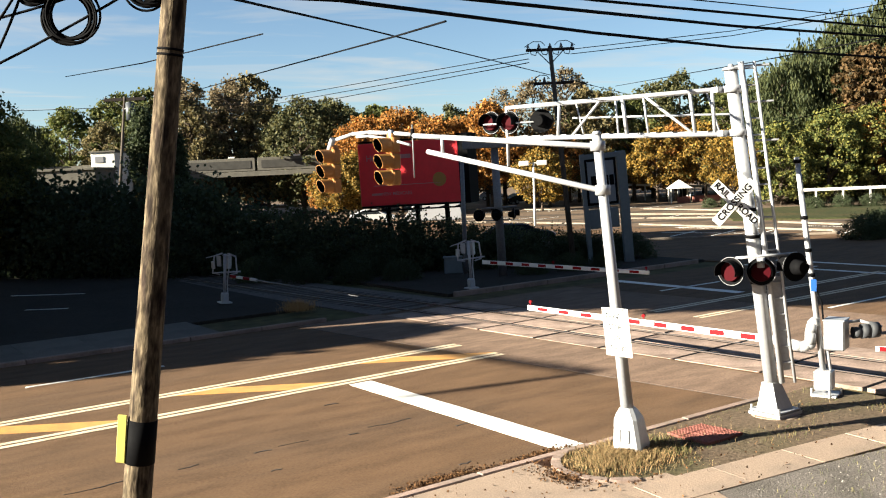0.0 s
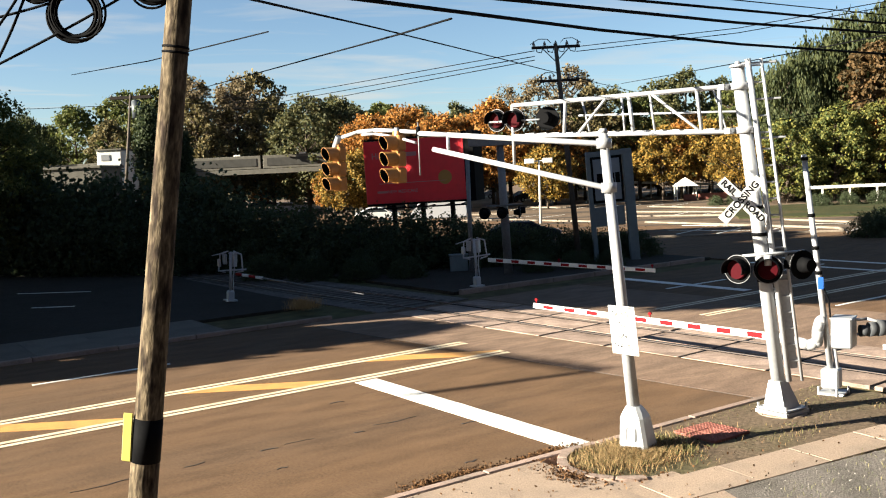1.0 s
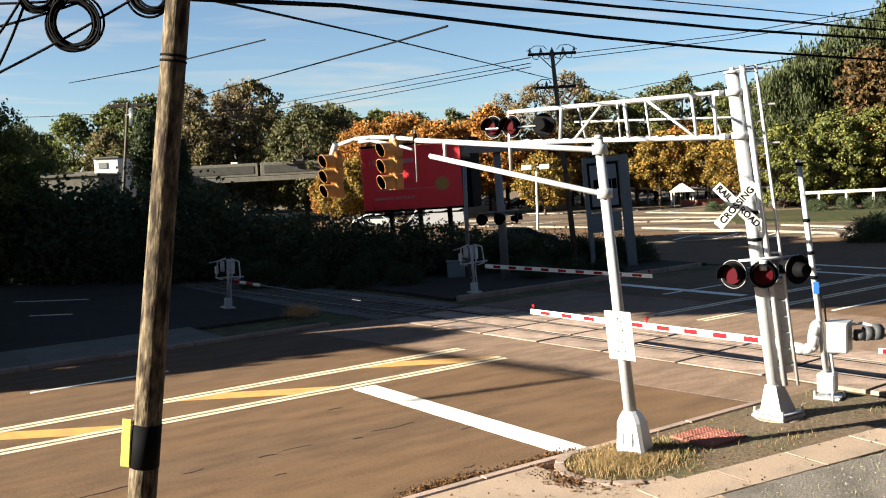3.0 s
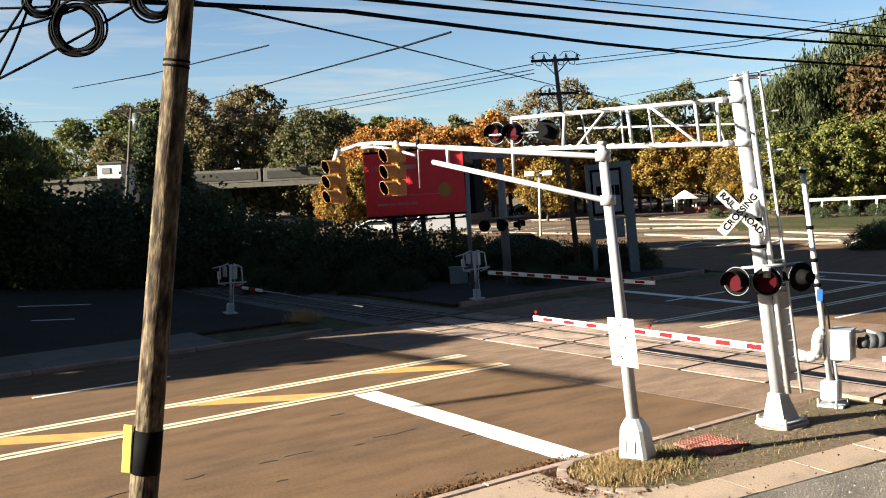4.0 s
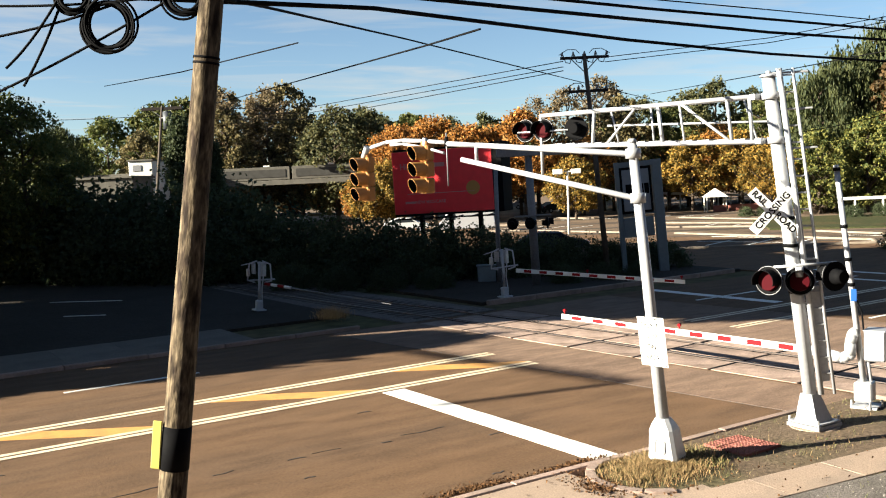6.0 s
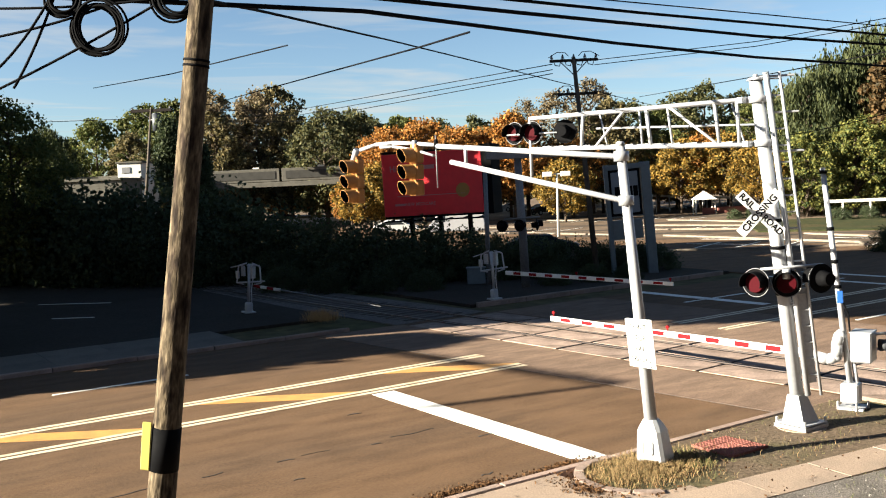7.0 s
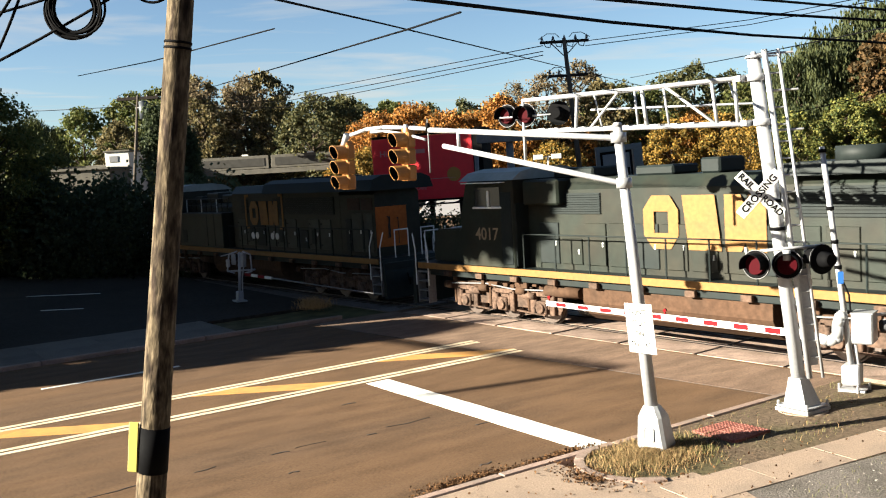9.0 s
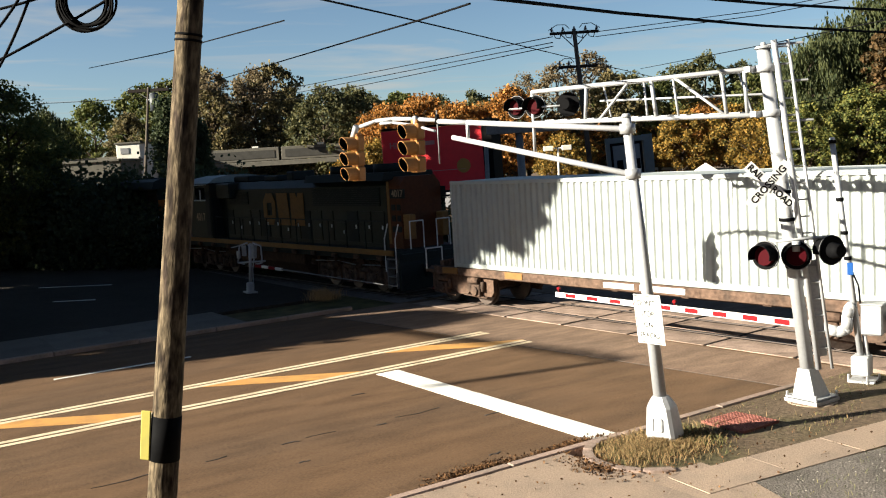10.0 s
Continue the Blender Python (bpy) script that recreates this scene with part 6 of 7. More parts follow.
# ---- the train ----
LOCO = surface("loco_green", (0.0105, 0.0145, 0.0108), 0.5, grain=(6, 0.14), blotch=(0.7, 0.6, (0.019, 0.0155, 0.0095)), bump=0.1, mottle=(1.6, 0.16))
LOCO_DARK = surface("loco_dark", (0.0074, 0.0118, 0.0118), 0.6, grain=(6, 0.15), blotch=(0.8, 0.4, (0.0155, 0.0174, 0.0155)))
LOCO_YELLOW = surface("loco_yellow", (0.185, 0.095, 0.028), 0.6, grain=(8, 0.14), blotch=(1.2, 0.5, (0.14, 0.078, 0.03)))
# orange raised in brightness so that the shaded rear face looks sunlit
END_ORANGE_LIT = surface("loco_end_orange_lit", (0.3, 0.085, 0.016), 0.8, grain=(8, 0.14), blotch=(1.2, 0.5, (0.2, 0.06, 0.014)))
LOCO_ORANGE = surface("loco_orange", (0.075, 0.022, 0.006), 0.6, grain=(8, 0.14), blotch=(1.2, 0.5, (0.055, 0.022, 0.009)))
VENT_BROWN = surface("vent_brown", (0.031, 0.0174, 0.0124), 0.65, grain=(8, 0.2), blotch=(1.5, 0.5, (0.0186, 0.0155, 0.0124)))
# paler green for doors and fittings: sunlit sheen put into the base colour
DOOR_SHEEN = surface("door_sheen", (0.036, 0.039, 0.032), 0.55, grain=(6, 0.15), blotch=(1.5, 0.6, (0.026, 0.024, 0.018)), bump=0.1)
LOCO_ROOF = surface("loco_roof", (0.1984, 0.2232, 0.217), 0.55, grain=(6, 0.1), blotch=(0.8, 0.4, (0.124, 0.1364, 0.1302)))
TRUCK = surface("truck_dust", (0.092, 0.059, 0.043), 0.85, grain=(10, 0.4), blotch=(2.2, 0.7, (0.036, 0.027, 0.022)), bump=0.4)
for gloss in (LOCO, LOCO_DARK, DOOR_SHEEN, LOCO_YELLOW, LOCO_ORANGE, END_ORANGE_LIT, VENT_BROWN):
    gloss.node_tree.nodes["Principled BSDF"].inputs["Specular IOR Level"].default_value = 0.18
TANK = surface("tank_dust", (0.06, 0.034, 0.021), 0.85, grain=(8, 0.25), blotch=(0.9, 0.6, (0.04, 0.026, 0.018)), bump=0.2)
CAB_GLASS = surface("cab_glass", (0.0124, 0.0155, 0.0186), 0.06)
NUMBER_CREAM = surface("number_cream", (0.22, 0.16, 0.1), 0.6, grain=(8, 0.08))
CAB_TRIM = surface("cab_trim", (0.56, 0.576, 0.56), 0.5)
CONTAINER = surface("container_white", (0.31, 0.335, 0.325), 0.5, grain=(5, 0.05), blotch=(0.6, 0.3, (0.25, 0.265, 0.25)))


def wheelset(parent, x, r=0.5):
    bm = bmesh.new()
    for s in (-1, 1):
        rod(bm, v3(x, s * 0.7, r), v3(x, s * 0.83, r), r, r * 0.96, seg=22)
        rod(bm, v3(x, s * 0.66, r), v3(x, s * 0.7, r), r + 0.03, seg=22)
    rod(bm, v3(x, -0.9, r), v3(x, 0.9, r), 0.09, seg=8)
    return part("wheelset", bm, STEEL, parent)


def bogie(loco, xc, axles, name="truck"):
    """A truck: side frames with boxes, springs and brake gear, wheelsets."""
    half = (max(axles) - min(axles)) / 2 + 0.75
    bm = bmesh.new()
    for s in (-1, 1):
        pts = [(-half, 0.5), (-half + 0.12, 0.34), (-half * 0.62, 0.34), (-half * 0.5, 0.46), (-half * 0.25, 0.46), (-half * 0.15, 0.34), (half * 0.15, 0.34), (half * 0.25, 0.46), (half * 0.5, 0.46), (half * 0.62, 0.34), (half - 0.12, 0.34), (half, 0.5), (half, 0.92), (half * 0.6, 1.04), (-half * 0.6, 1.04), (-half, 0.92)]
        profile(bm, pts, s * 0.95, s * 1.1, m=pose(xc, 0, 0))
        for a in axles:
            box(bm, xc + a, s * 1.16, 0.52, 0.42, 0.22, 0.4, 0, 0.03)
            rod(bm, v3(xc + a, s * 1.2, 0.52), v3(xc + a, s * 1.34, 0.52), 0.15, seg=12)
            for d in (-0.3, 0.3):
                rod(bm, v3(xc + a + d, s * 1.17, 0.5), v3(xc + a + d, s * 1.17, 0.82), 0.075, seg=8)
        for a in (-half * 0.5, half * 0.5):
            rod(bm, v3(xc + a - 0.25, s * 1.22, 0.85), v3(xc + a + 0.25, s * 1.22, 0.85), 0.11, seg=10)
            rod(bm, v3(xc + a - 0.6, s * 1.2, 0.3), v3(xc + a + 0.6, s * 1.2, 0.36), 0.03, seg=6)
    for a in (-half * 0.5, half * 0.5):
        box(bm, xc + a, 0, 0.7, 0.5, 1.9, 0.3)
    for s in (-1, 1):
        box(bm, xc, s * 0.9, 0.98, half * 1.7, 0.1, 0.36, 0, 0.03)
    t = part(name, bm, TRUCK, loco, "dusty brown cast truck frame")
    if len(axles) == 3:
        rng = random.Random(7)
        for s in (-1, 1):
            for a in axles:
                bm = bmesh.new()
                for d in (-0.42, 0.42):
                    box(bm, xc + a + d, s * 1.12, 0.62, 0.2, 0.2, 0.62, 0, 0.02)
                box(bm, xc + a, s * 1.14, 0.92, 0.95, 0.16, 0.14, 0, 0.02)
                part("pedestal", bm, TRUCK, t, "heavy cast axle pedestal")
                bm = bmesh.new()
                rod(bm, v3(xc + a + 0.62, s * 1.22, 0.98), v3(xc + a + 1.02, s * 1.22, 0.98), 0.13, seg=12)
                box(bm, xc + a + 0.55, s * 1.2, 0.7, 0.09, 0.1, 0.6, 0, 0.01)
                part("brake_cylinder", bm, TANK, t)
            x = xc - half
            while x < xc + half:
                w = rng.uniform(0.12, 0.42)
                part("fitting", box(bmesh.new(), x + w / 2, s * rng.uniform(1.12, 1.28), rng.uniform(1.04, 1.2), w, 0.12, rng.uniform(0.06, 0.2), 0, 0.01), TANK, t)
                x += w + rng.uniform(0.04, 0.25)
            bm = bmesh.new()
            tube(bm, [v3(xc - half, s * 1.26, 1.08), v3(xc - 0.6, s * 1.3, 1.02), v3(xc + 0.7, s * 1.26, 1.12), v3(xc + half, s * 1.3, 1.04)], 0.025, 6)
            part("air_pipe", bm, DULL, t)
    for a in axles:
        wheelset(t, xc + a)
    return t


def handrail(loco, x0, x1, y, z0, h, step=1.35):
    n = max(1, round((x1 - x0) / step))
    for i in range(n + 1):
        x = x0 + (x1 - x0) * i / n
        bm = bmesh.new()
        rod(bm, v3(x, y, z0), v3(x, y, z0 + h), 0.024, seg=6)
        part("stanchion", bm, LOCO_DARK, loco)
    bm = bmesh.new()
    rod(bm, v3(x0, y, z0 + h), v3(x1, y, z0 + h), 0.02, seg=6)
    part("handrail", bm, LOCO_DARK, loco)


def steps(loco, x, y_s, face):
    for k in range(4):
        bm = bmesh.new()
        box(bm, x, y_s * 1.3, 0.4 + 0.32 * k, 0.53, 0.3, 0.04)
        part("step", bm, DULL, loco)
    for d in (-0.28, 0.28):
        bm = bmesh.new()
        box(bm, x + d, y_s * 1.3, 0.85, 0.03, 0.32, 1.1)
        part("step_side", bm, DULL, loco)
    for d in (-0.34, 0.34):
        bm = bmesh.new()
        tube(bm, [v3(x + d, y_s * 1.47, 0.9), v3(x + d, y_s * 1.47, 2.1), v3(x + d + 0.18 * face, y_s * 1.42, 2.65)], 0.022, 6)
        part("grab_iron", bm, CAB_TRIM, loco, "pale curved grab rail")


def locomotive(label, number, length, cab0, cab1, logo0, logo1, logo_z, end0, brackets, boxy):
    """A road locomotive: x forward from its front face, y to its left, z from the rail."""
    c = thing("locomotive", pose(0, 0, 0), label, "locomotive", "train")
    R, F = -length, 0.62  # the front platform reaches F ahead of the number's reckoning
    mid_frame, full = (R + F) / 2, length + F
    bm = bmesh.new()
    box(bm, mid_frame, 0, 1.4, full - 1.0, 2.7, 0.28, 0, 0.02)
    part("underframe", bm, LOCO_DARK, c)
    for s in (-1, 1):
        bm = bmesh.new()
        box(bm, mid_frame, s * 1.47, 1.585, full - 1.7, 0.06, 0.2, 0, 0.008)
        part("sill_stripe", bm, LOCO_YELLOW, c, "dusty yellow side sill")
        for k in range(12):
            bm = bmesh.new()
            box(bm, -1.8 - k * (length - 3.6) / 11, s * 1.45, 1.36, 0.3, 0.12, 0.16, 0, 0.01)
            part("bracket", bm, TRUCK, c)
    bm = bmesh.new()
    box(bm, mid_frame, 0, 1.66, full - 1.4, 2.9, 0.05)
    part("walkway", bm, LOCO_DARK, c)
    # fuel tank and reservoirs
    t0, t1 = R * 0.36, R * 0.64
    bm = bmesh.new()
    m = pose(0, 0, 0, 0, 0, 90)
    profile(bm, [(-1.1, 0.5), (-0.8, 0.32), (0.8, 0.32), (1.1, 0.5), (1.3, 0.85), (1.3, 1.25), (-1.3, 1.25), (-1.3, 0.85)], -t1, -t0, m=pose(0, 0, 0, 0, 0, 90) @ Matrix.Diagonal((1, 1, 1, 1)))
    part("fuel_tank", bm, TANK, c, "long dusty brown fuel tank")
    for s in (-1, 1):
        bm = bmesh.new()
        rod(bm, v3(t0 + 0.2, s * 1.15, 1.05), v3(t0 + 1.6, s * 1.15, 1.05), 0.17, seg=12)
        part("air_reservoir", bm, TANK, c)
    for xc in (-4.2, R + (4.25 if boxy else 4.4)):
        bogie(c, xc, (-1.95, 0.0, 1.95) if boxy else (-1.75, 0.0, 1.75))
    # pilots, steps, couplers
    for x, f in ((F - 0.55, 1), (R + 0.55, -1)):
        bm = bmesh.new()
        profile(bm, [(x - 0.08 * f, 0.25), (x + 0.14 * f, 0.25), (x + 0.06 * f, 1.2), (x - 0.08 * f, 1.66)], -1.45, 1.45)
        part("pilot", bm, LOCO_DARK, c)
        bm = bmesh.new()
        box(bm, x + 0.35 * f, 0, 0.88, 0.7, 0.3, 0.3, 0, 0.05)
        box(bm, x + 0.6 * f, 0.08, 0.88, 0.2, 0.36, 0.36, 0, 0.06)
        part("coupler", bm, TRUCK, c)
        for s in (-1, 1):
            steps(c, x - 0.5 * f, s, f)
            bm = bmesh.new()
            tube(bm, [v3(x + 0.1 * f, s * 0.5, 1.1), v3(x + 0.32 * f, s * 0.55, 0.7), v3(x + 0.4 * f, s * 0.6, 0.95)], 0.03, 6)
            part("air_hose", bm, BLACK, c)
        for s in (-1, 1):
            part("end_rail", tube(bmesh.new(), [v3(x, s * 0.9, 1.7), v3(x, s * 0.9, 2.7), v3(x, s * 0.3, 2.7), v3(x, s * 0.3, 1.7)], 0.022, 6), CAB_TRIM, c, "pale end hand rail")
    # nose
    bm = bmesh.new()
    if boxy:
        profile(bm, [(-cab0 - 0.1, 1.68), (F - 1.0, 1.68), (F - 1.0, 2.6), (F - 1.25, 3.25), (-cab0 - 0.1, 3.45)], -1.35, 1.35)
    else:
        profile(bm, [(-cab0 - 0.1, 1.68), (F - 0.95, 1.68), (F - 0.95, 2.3), (F - 1.15, 2.75), (-cab0 - 0.1, 2.85)], -0.85, 0.85)
    bmesh.ops.bevel(bm, geom=list(bm.edges), offset=0.05, segments=2, affect="EDGES")
    part("nose", bm, LOCO, c)
    bm = bmesh.new()
    for y in (-0.12, 0.12):
        rod(bm, v3(F - 1.02, y, 2.35), v3(F - 0.9, y, 2.35), 0.09, seg=12)
    part("headlight", bm, CAB_TRIM, c)
    # cab
    zt = 4.55
    bm = bmesh.new()
    profile(bm, [(-cab1, 1.68), (-cab0, 1.68), (-cab0 + 0.02, 3.3), (-cab0 - 0.3, 4.3), (-cab0 - 0.5, 4.42), (-cab1, 4.42)], -1.5, 1.5)
    bmesh.ops.bevel(bm, geom=list(bm.edges), offset=0.04, segments=1, affect="EDGES")
    cab = part("cab", bm, LOCO, c)
    bm = bmesh.new()
    profile(bm, [(-1.58, 4.36), (1.58, 4.36), (1.2, 4.6), (0.5, zt + 0.16), (-0.5, zt + 0.16), (-1.2, 4.6)], -cab1 - 0.1, -cab0 - 0.1, m=Matrix(((0, 1, 0, 0), (1, 0, 0, 0), (0, 0, 1, 0), (0, 0, 0, 1))))
    bmesh.ops.recalc_face_normals(bm, faces=bm.faces)
    part("cab_roof", bm, LOCO_ROOF, cab, "pale grey cab roof")
    for s in (-1, 1):
        w = cab1 - cab0
        for a, b, framed in ((0.06, 0.27, True), (0.32, 0.66, False), (0.7, 0.92, True)) if boxy else ((0.3, 0.78, False),):
            bm = bmesh.new()
            cx, ww = -cab0 - w * (a + b) / 2, w * (b - a)
            if framed:
                for dx, dz, sx, sz in ((0, 0.31, ww, 0.06), (0, -0.31, ww, 0.06), (-ww / 2 + 0.03, 0, 0.06, 0.6), (ww / 2 - 0.03, 0, 0.06, 0.6)):
                    box(bm, cx + dx, s * 1.515, 3.86 + dz, sx, 0.05, sz, 0, 0.008)
            else:
                box(bm, cx, s * 1.53, 3.53, ww * 1.1, 0.08, 0.06, 0, 0.01)
                box(bm, cx - 0.06, s * 1.52, 3.8, 0.08, 0.05, 0.5, 0, 0.01)
            fr = part("window_frame", bm, CAB_TRIM, cab, "pale window frame")
            part("pane", box(bmesh.new(), cx, s * 1.5, 3.86, ww - 0.04, 0.024, 0.6, 0, 0.006), CAB_GLASS, fr)
        if boxy:
            for x0, z0, w0, h0, paint in ((-3.4, 2.2, 0.42, 0.62, VENT_BROWN), (-3.9, 1.78, 0.5, 0.16, DOOR_SHEEN), (-2.2, 2.95, 0.3, 0.05, CAB_TRIM), (-4.55, 2.86, 0.18, 0.1, CAB_TRIM), (-3.75, 2.84, 0.34, 0.06, LOCO_DARK)):
                part("side_fitting", box(bmesh.new(), x0, s * 1.505, z0, w0, 0.03, h0, 0, 0.008), paint, cab)
            part("seam", box(bmesh.new(), -3.0, s * 1.502, 2.68, 2.2, 0.012, 0.02), LOCO_DARK, cab)
        else:
            part("side_door", box(bmesh.new(), -cab1 + 0.32, s * 1.502, 2.9, 0.5, 0.03, 2.2, 0, 0.02), LOCO_DARK, cab, "dark recessed cab side door")
        bm = bmesh.new()
        box(bm, -cab0 - w * 0.5, s * 1.58, 4.3, w * 0.75, 0.22, 0.03)
        part("sunshade", bm, CAB_TRIM, cab)
    for y in (-0.75, 0.75):
        bm = bmesh.new()
        box(bm, 0, 0, 0, 0.04, 1.0, 0.6, 0, 0.01, m=pose(-cab0 - 0.12, y, 3.85, 0, -17, 0))
        part("windscreen", bm, CAB_GLASS, cab)
    mid = -(cab0 + cab1) / 2 + (0.15 if boxy else 0.0)
    for s in (1, -1):
        words(number, 0.58 if boxy else 0.54, NUMBER_CREAM, cab, pose(mid, s * 1.505, 3.12 if boxy else 2.7, 90, 0, 180 if s > 0 else 0), 0.006, "road_number")
    bm = bmesh.new()
    box(bm, -cab1 - 0.02, 1.1, 2.7, 0.05, 0.7, 1.9, 0, 0.02)
    part("cab_door", bm, LOCO_DARK, cab)
    # hood
    hw = 1.02 if boxy else 0.92
    bm = bmesh.new()
    m = Matrix(((0, 1, 0, 0), (1, 0, 0, 0), (0, 0, 1, 0), (0, 0, 0, 1)))
    tail_x = R + 1.55 if boxy else R + 1.0
    mid_x = -10.4 if boxy else -cab1  # the front hood is lower
    top = 4.5 if boxy else 4.32
    profile(bm, [(-hw, 1.68), (hw, 1.68), (hw, top - 0.32), (hw - 0.25, top), (-hw + 0.25, top), (-hw, top - 0.32)], -end0, mid_x, m=m)
    bmesh.ops.recalc_face_normals(bm, faces=bm.faces)
    hood = part("hood", bm, LOCO, c)
    if boxy:
        bm = bmesh.new()
        profile(bm, [(-0.8, 1.68), (0.8, 1.68), (0.8, 3.55), (0.65, 3.75), (-0.65, 3.75), (-0.8, 3.55)], mid_x, -cab1, m=m)
        bmesh.ops.recalc_face_normals(bm, faces=bm.faces)
        part("front_hood", bm, LOCO_DARK, c, "low dark front hood")
        for s in (-1, 1):
            cab_box = part("side_cabinet", box(bmesh.new(), -7.6, s * 1.12, 2.5, 5.0, 0.66, 1.64, 0, 0.03), LOCO, c, "long flush side cabinet")
            for x, w, z0, z1 in ((-5.75, 0.5, 1.85, 2.5), (-9.2, 0.06, 1.75, 3.3), (-8.4, 0.05, 1.75, 3.3)):
                part("cabinet_door", box(bmesh.new(), x, s * 1.455, (z0 + z1) / 2, w, 0.02, z1 - z0), LOCO_DARK, cab_box)
            for k in range(9):
                x = -5.4 - 0.58 * k
                part("rail_post", rod(bmesh.new(), v3(x, s * 1.1, 3.32), v3(x, s * 1.1, 3.98), 0.026, seg=6), LOCO if k % 3 else CAB_TRIM, c)
            part("roof_rail", rod(bmesh.new(), v3(-5.3, s * 1.1, 3.98), v3(-10.2, s * 1.1, 3.98), 0.026, seg=6), LOCO, c)
            part("roof_rail", rod(bmesh.new(), v3(-5.3, s * 1.1, 3.66), v3(-10.2, s * 1.1, 3.66), 0.02, seg=6), LOCO, c)
        for x, w, h in ((-6.0, 0.9, 0.35), (-7.6, 1.3, 0.5), (-9.3, 1.2, 0.4)):
            part("roof_box", box(bmesh.new(), x, 0.1, 3.75 + h / 2, w, 1.2, h, 0, 0.05), LOCO, c)
    bm = bmesh.new()
    profile(bm, [(-hw, 1.68), (hw, 1.68), (hw, 4.0), (hw - 0.25, 4.32), (-hw + 0.25, 4.32), (-hw, 4.0)], tail_x, -end0 - 0.01, m=m)
    bmesh.ops.recalc_face_normals(bm, faces=bm.faces)
    tail = part("hood_end", bm, LOCO if boxy else LOCO_ORANGE, c, "dark rear hood end" if boxy else "orange-brown rear hood end")
    if boxy:
        band = part("end_band", box(bmesh.new(), tail_x - 0.005, 0.3, 2.78, 0.02, 1.4, 1.5), END_ORANGE_LIT, tail, "orange rear face, with sunlit brightness put into its colour")
        part("door_seam", box(bmesh.new(), tail_x - 0.018, 0.4, 2.75, 0.012, 0.06, 0.8), LOCO_DARK, band)
        for y, z, h in ((0.5, 2.75, 0.8), (0.05, 2.6, 0.95)):
            part("grab_iron", tube(bmesh.new(), [v3(tail_x, y, z - h / 2), v3(tail_x - 0.08, y, z - h / 2), v3(tail_x - 0.08, y, z + h / 2), v3(tail_x, y, z + h / 2)], 0.016, 6), LOCO_DARK, tail)
        for s in (-1, 1):
            for dx, w, z1, paint in ((0.45, 0.6, 3.3, DOOR_SHEEN), (1.2, 0.72, 3.3, DOOR_SHEEN), (1.82, 0.4, 3.1, LOCO_DARK)):
                door = part("end_door", box(bmesh.new(), tail_x + dx, s * (hw + 0.012), (1.85 + z1) / 2, w, 0.04, z1 - 1.85, 0, 0.012), paint, tail)
                part("latch", box(bmesh.new(), tail_x + dx - w / 2 + 0.1, s * (hw + 0.04), 2.6, 0.04, 0.04, 0.14), CAB_TRIM, door)
            part("end_recess", box(bmesh.new(), tail_x + 0.8, s * (hw + 0.03), 2.5, 0.12, 0.05, 1.1, 0, 0.01), LOCO_DARK, tail)
            for dx, w in ((0.5, 0.75), (1.4, 0.85)):
                part("vent_panel", box(bmesh.new(), tail_x + dx, s * (hw + 0.01), 3.65, w, 0.03, 0.45, 0, 0.01), VENT_BROWN, tail, "brownish dusty vent panel")
    if not boxy:
        for s in (1, -1):
            part("number_board", box(bmesh.new(), -end0 - 0.72, s * (hw + 0.006), 3.7, 0.95, 0.02, 0.34, 0, 0.006), LOCO_DARK, tail)
            words(number, 0.36, NUMBER_CREAM, tail, pose(-end0 - 0.72, s * (hw + 0.02), 3.7, 90, 0, 180 if s > 0 else 0), 0.006, "road_number")
            part("edge_stripe", box(bmesh.new(), -end0 - 0.12, s * (hw + 0.006), 3.0, 0.16, 0.02, 2.3, 0, 0.006), LOCO_YELLOW, tail, "pale yellow upright stripe")
            for k in range(6):
                part("end_vent", box(bmesh.new(), -end0 - 0.42 - 0.34 * (k % 2), s * (hw + 0.006), 3.2 - 0.4 * (k // 2), 0.24, 0.02, 0.22, 0, 0.006), LOCO_DARK, tail)
            part("end_box", box(bmesh.new(), tail_x - 0.25, s * 0.75, 2.5, 0.4, 0.3, 0.9, 0, 0.03), LOCO_YELLOW, tail, "pale yellow end cabinet")
    # hood doors, vents, latches
    x = mid_x - 0.5
    k = 0
    while x > -end0 + 0.9:
        for s in (-1, 1):
            w = 0.86
            tall = (k * 7) % 5 != 2
            bm = bmesh.new()
            z0, z1 = 1.85, (3.05 if tall else 2.6)
            box(bm, x - w / 2, s * (hw + 0.012), (z0 + z1) / 2, w - 0.07, 0.05, z1 - z0, 0, 0.012)
            d = part("hood_door", bm, (LOCO_DARK if k % 4 == 2 else DOOR_SHEEN) if boxy else LOCO if (k * 5) % 4 else LOCO_DARK, hood)
            if boxy:
                for dz in (0.18, z1 - z0 - 0.18):
                    part("hinge", box(bmesh.new(), x - 0.1, s * (hw + 0.045), z0 + dz, 0.12, 0.03, 0.05), LOCO_DARK, d)
                if k % 3 == 1:
                    part("panel_plate", box(bmesh.new(), x - w / 2, s * (hw + 0.042), z0 + 0.5, w * 0.4, 0.02, 0.6), LOCO_DARK, d)
            bm = bmesh.new()
            box(bm, x - w + 0.14, s * (hw + 0.045), (z0 + z1) / 2, 0.04, 0.04, 0.14)
            part("latch", bm, CAB_TRIM, d)
        x -= 0.92
        k += 1
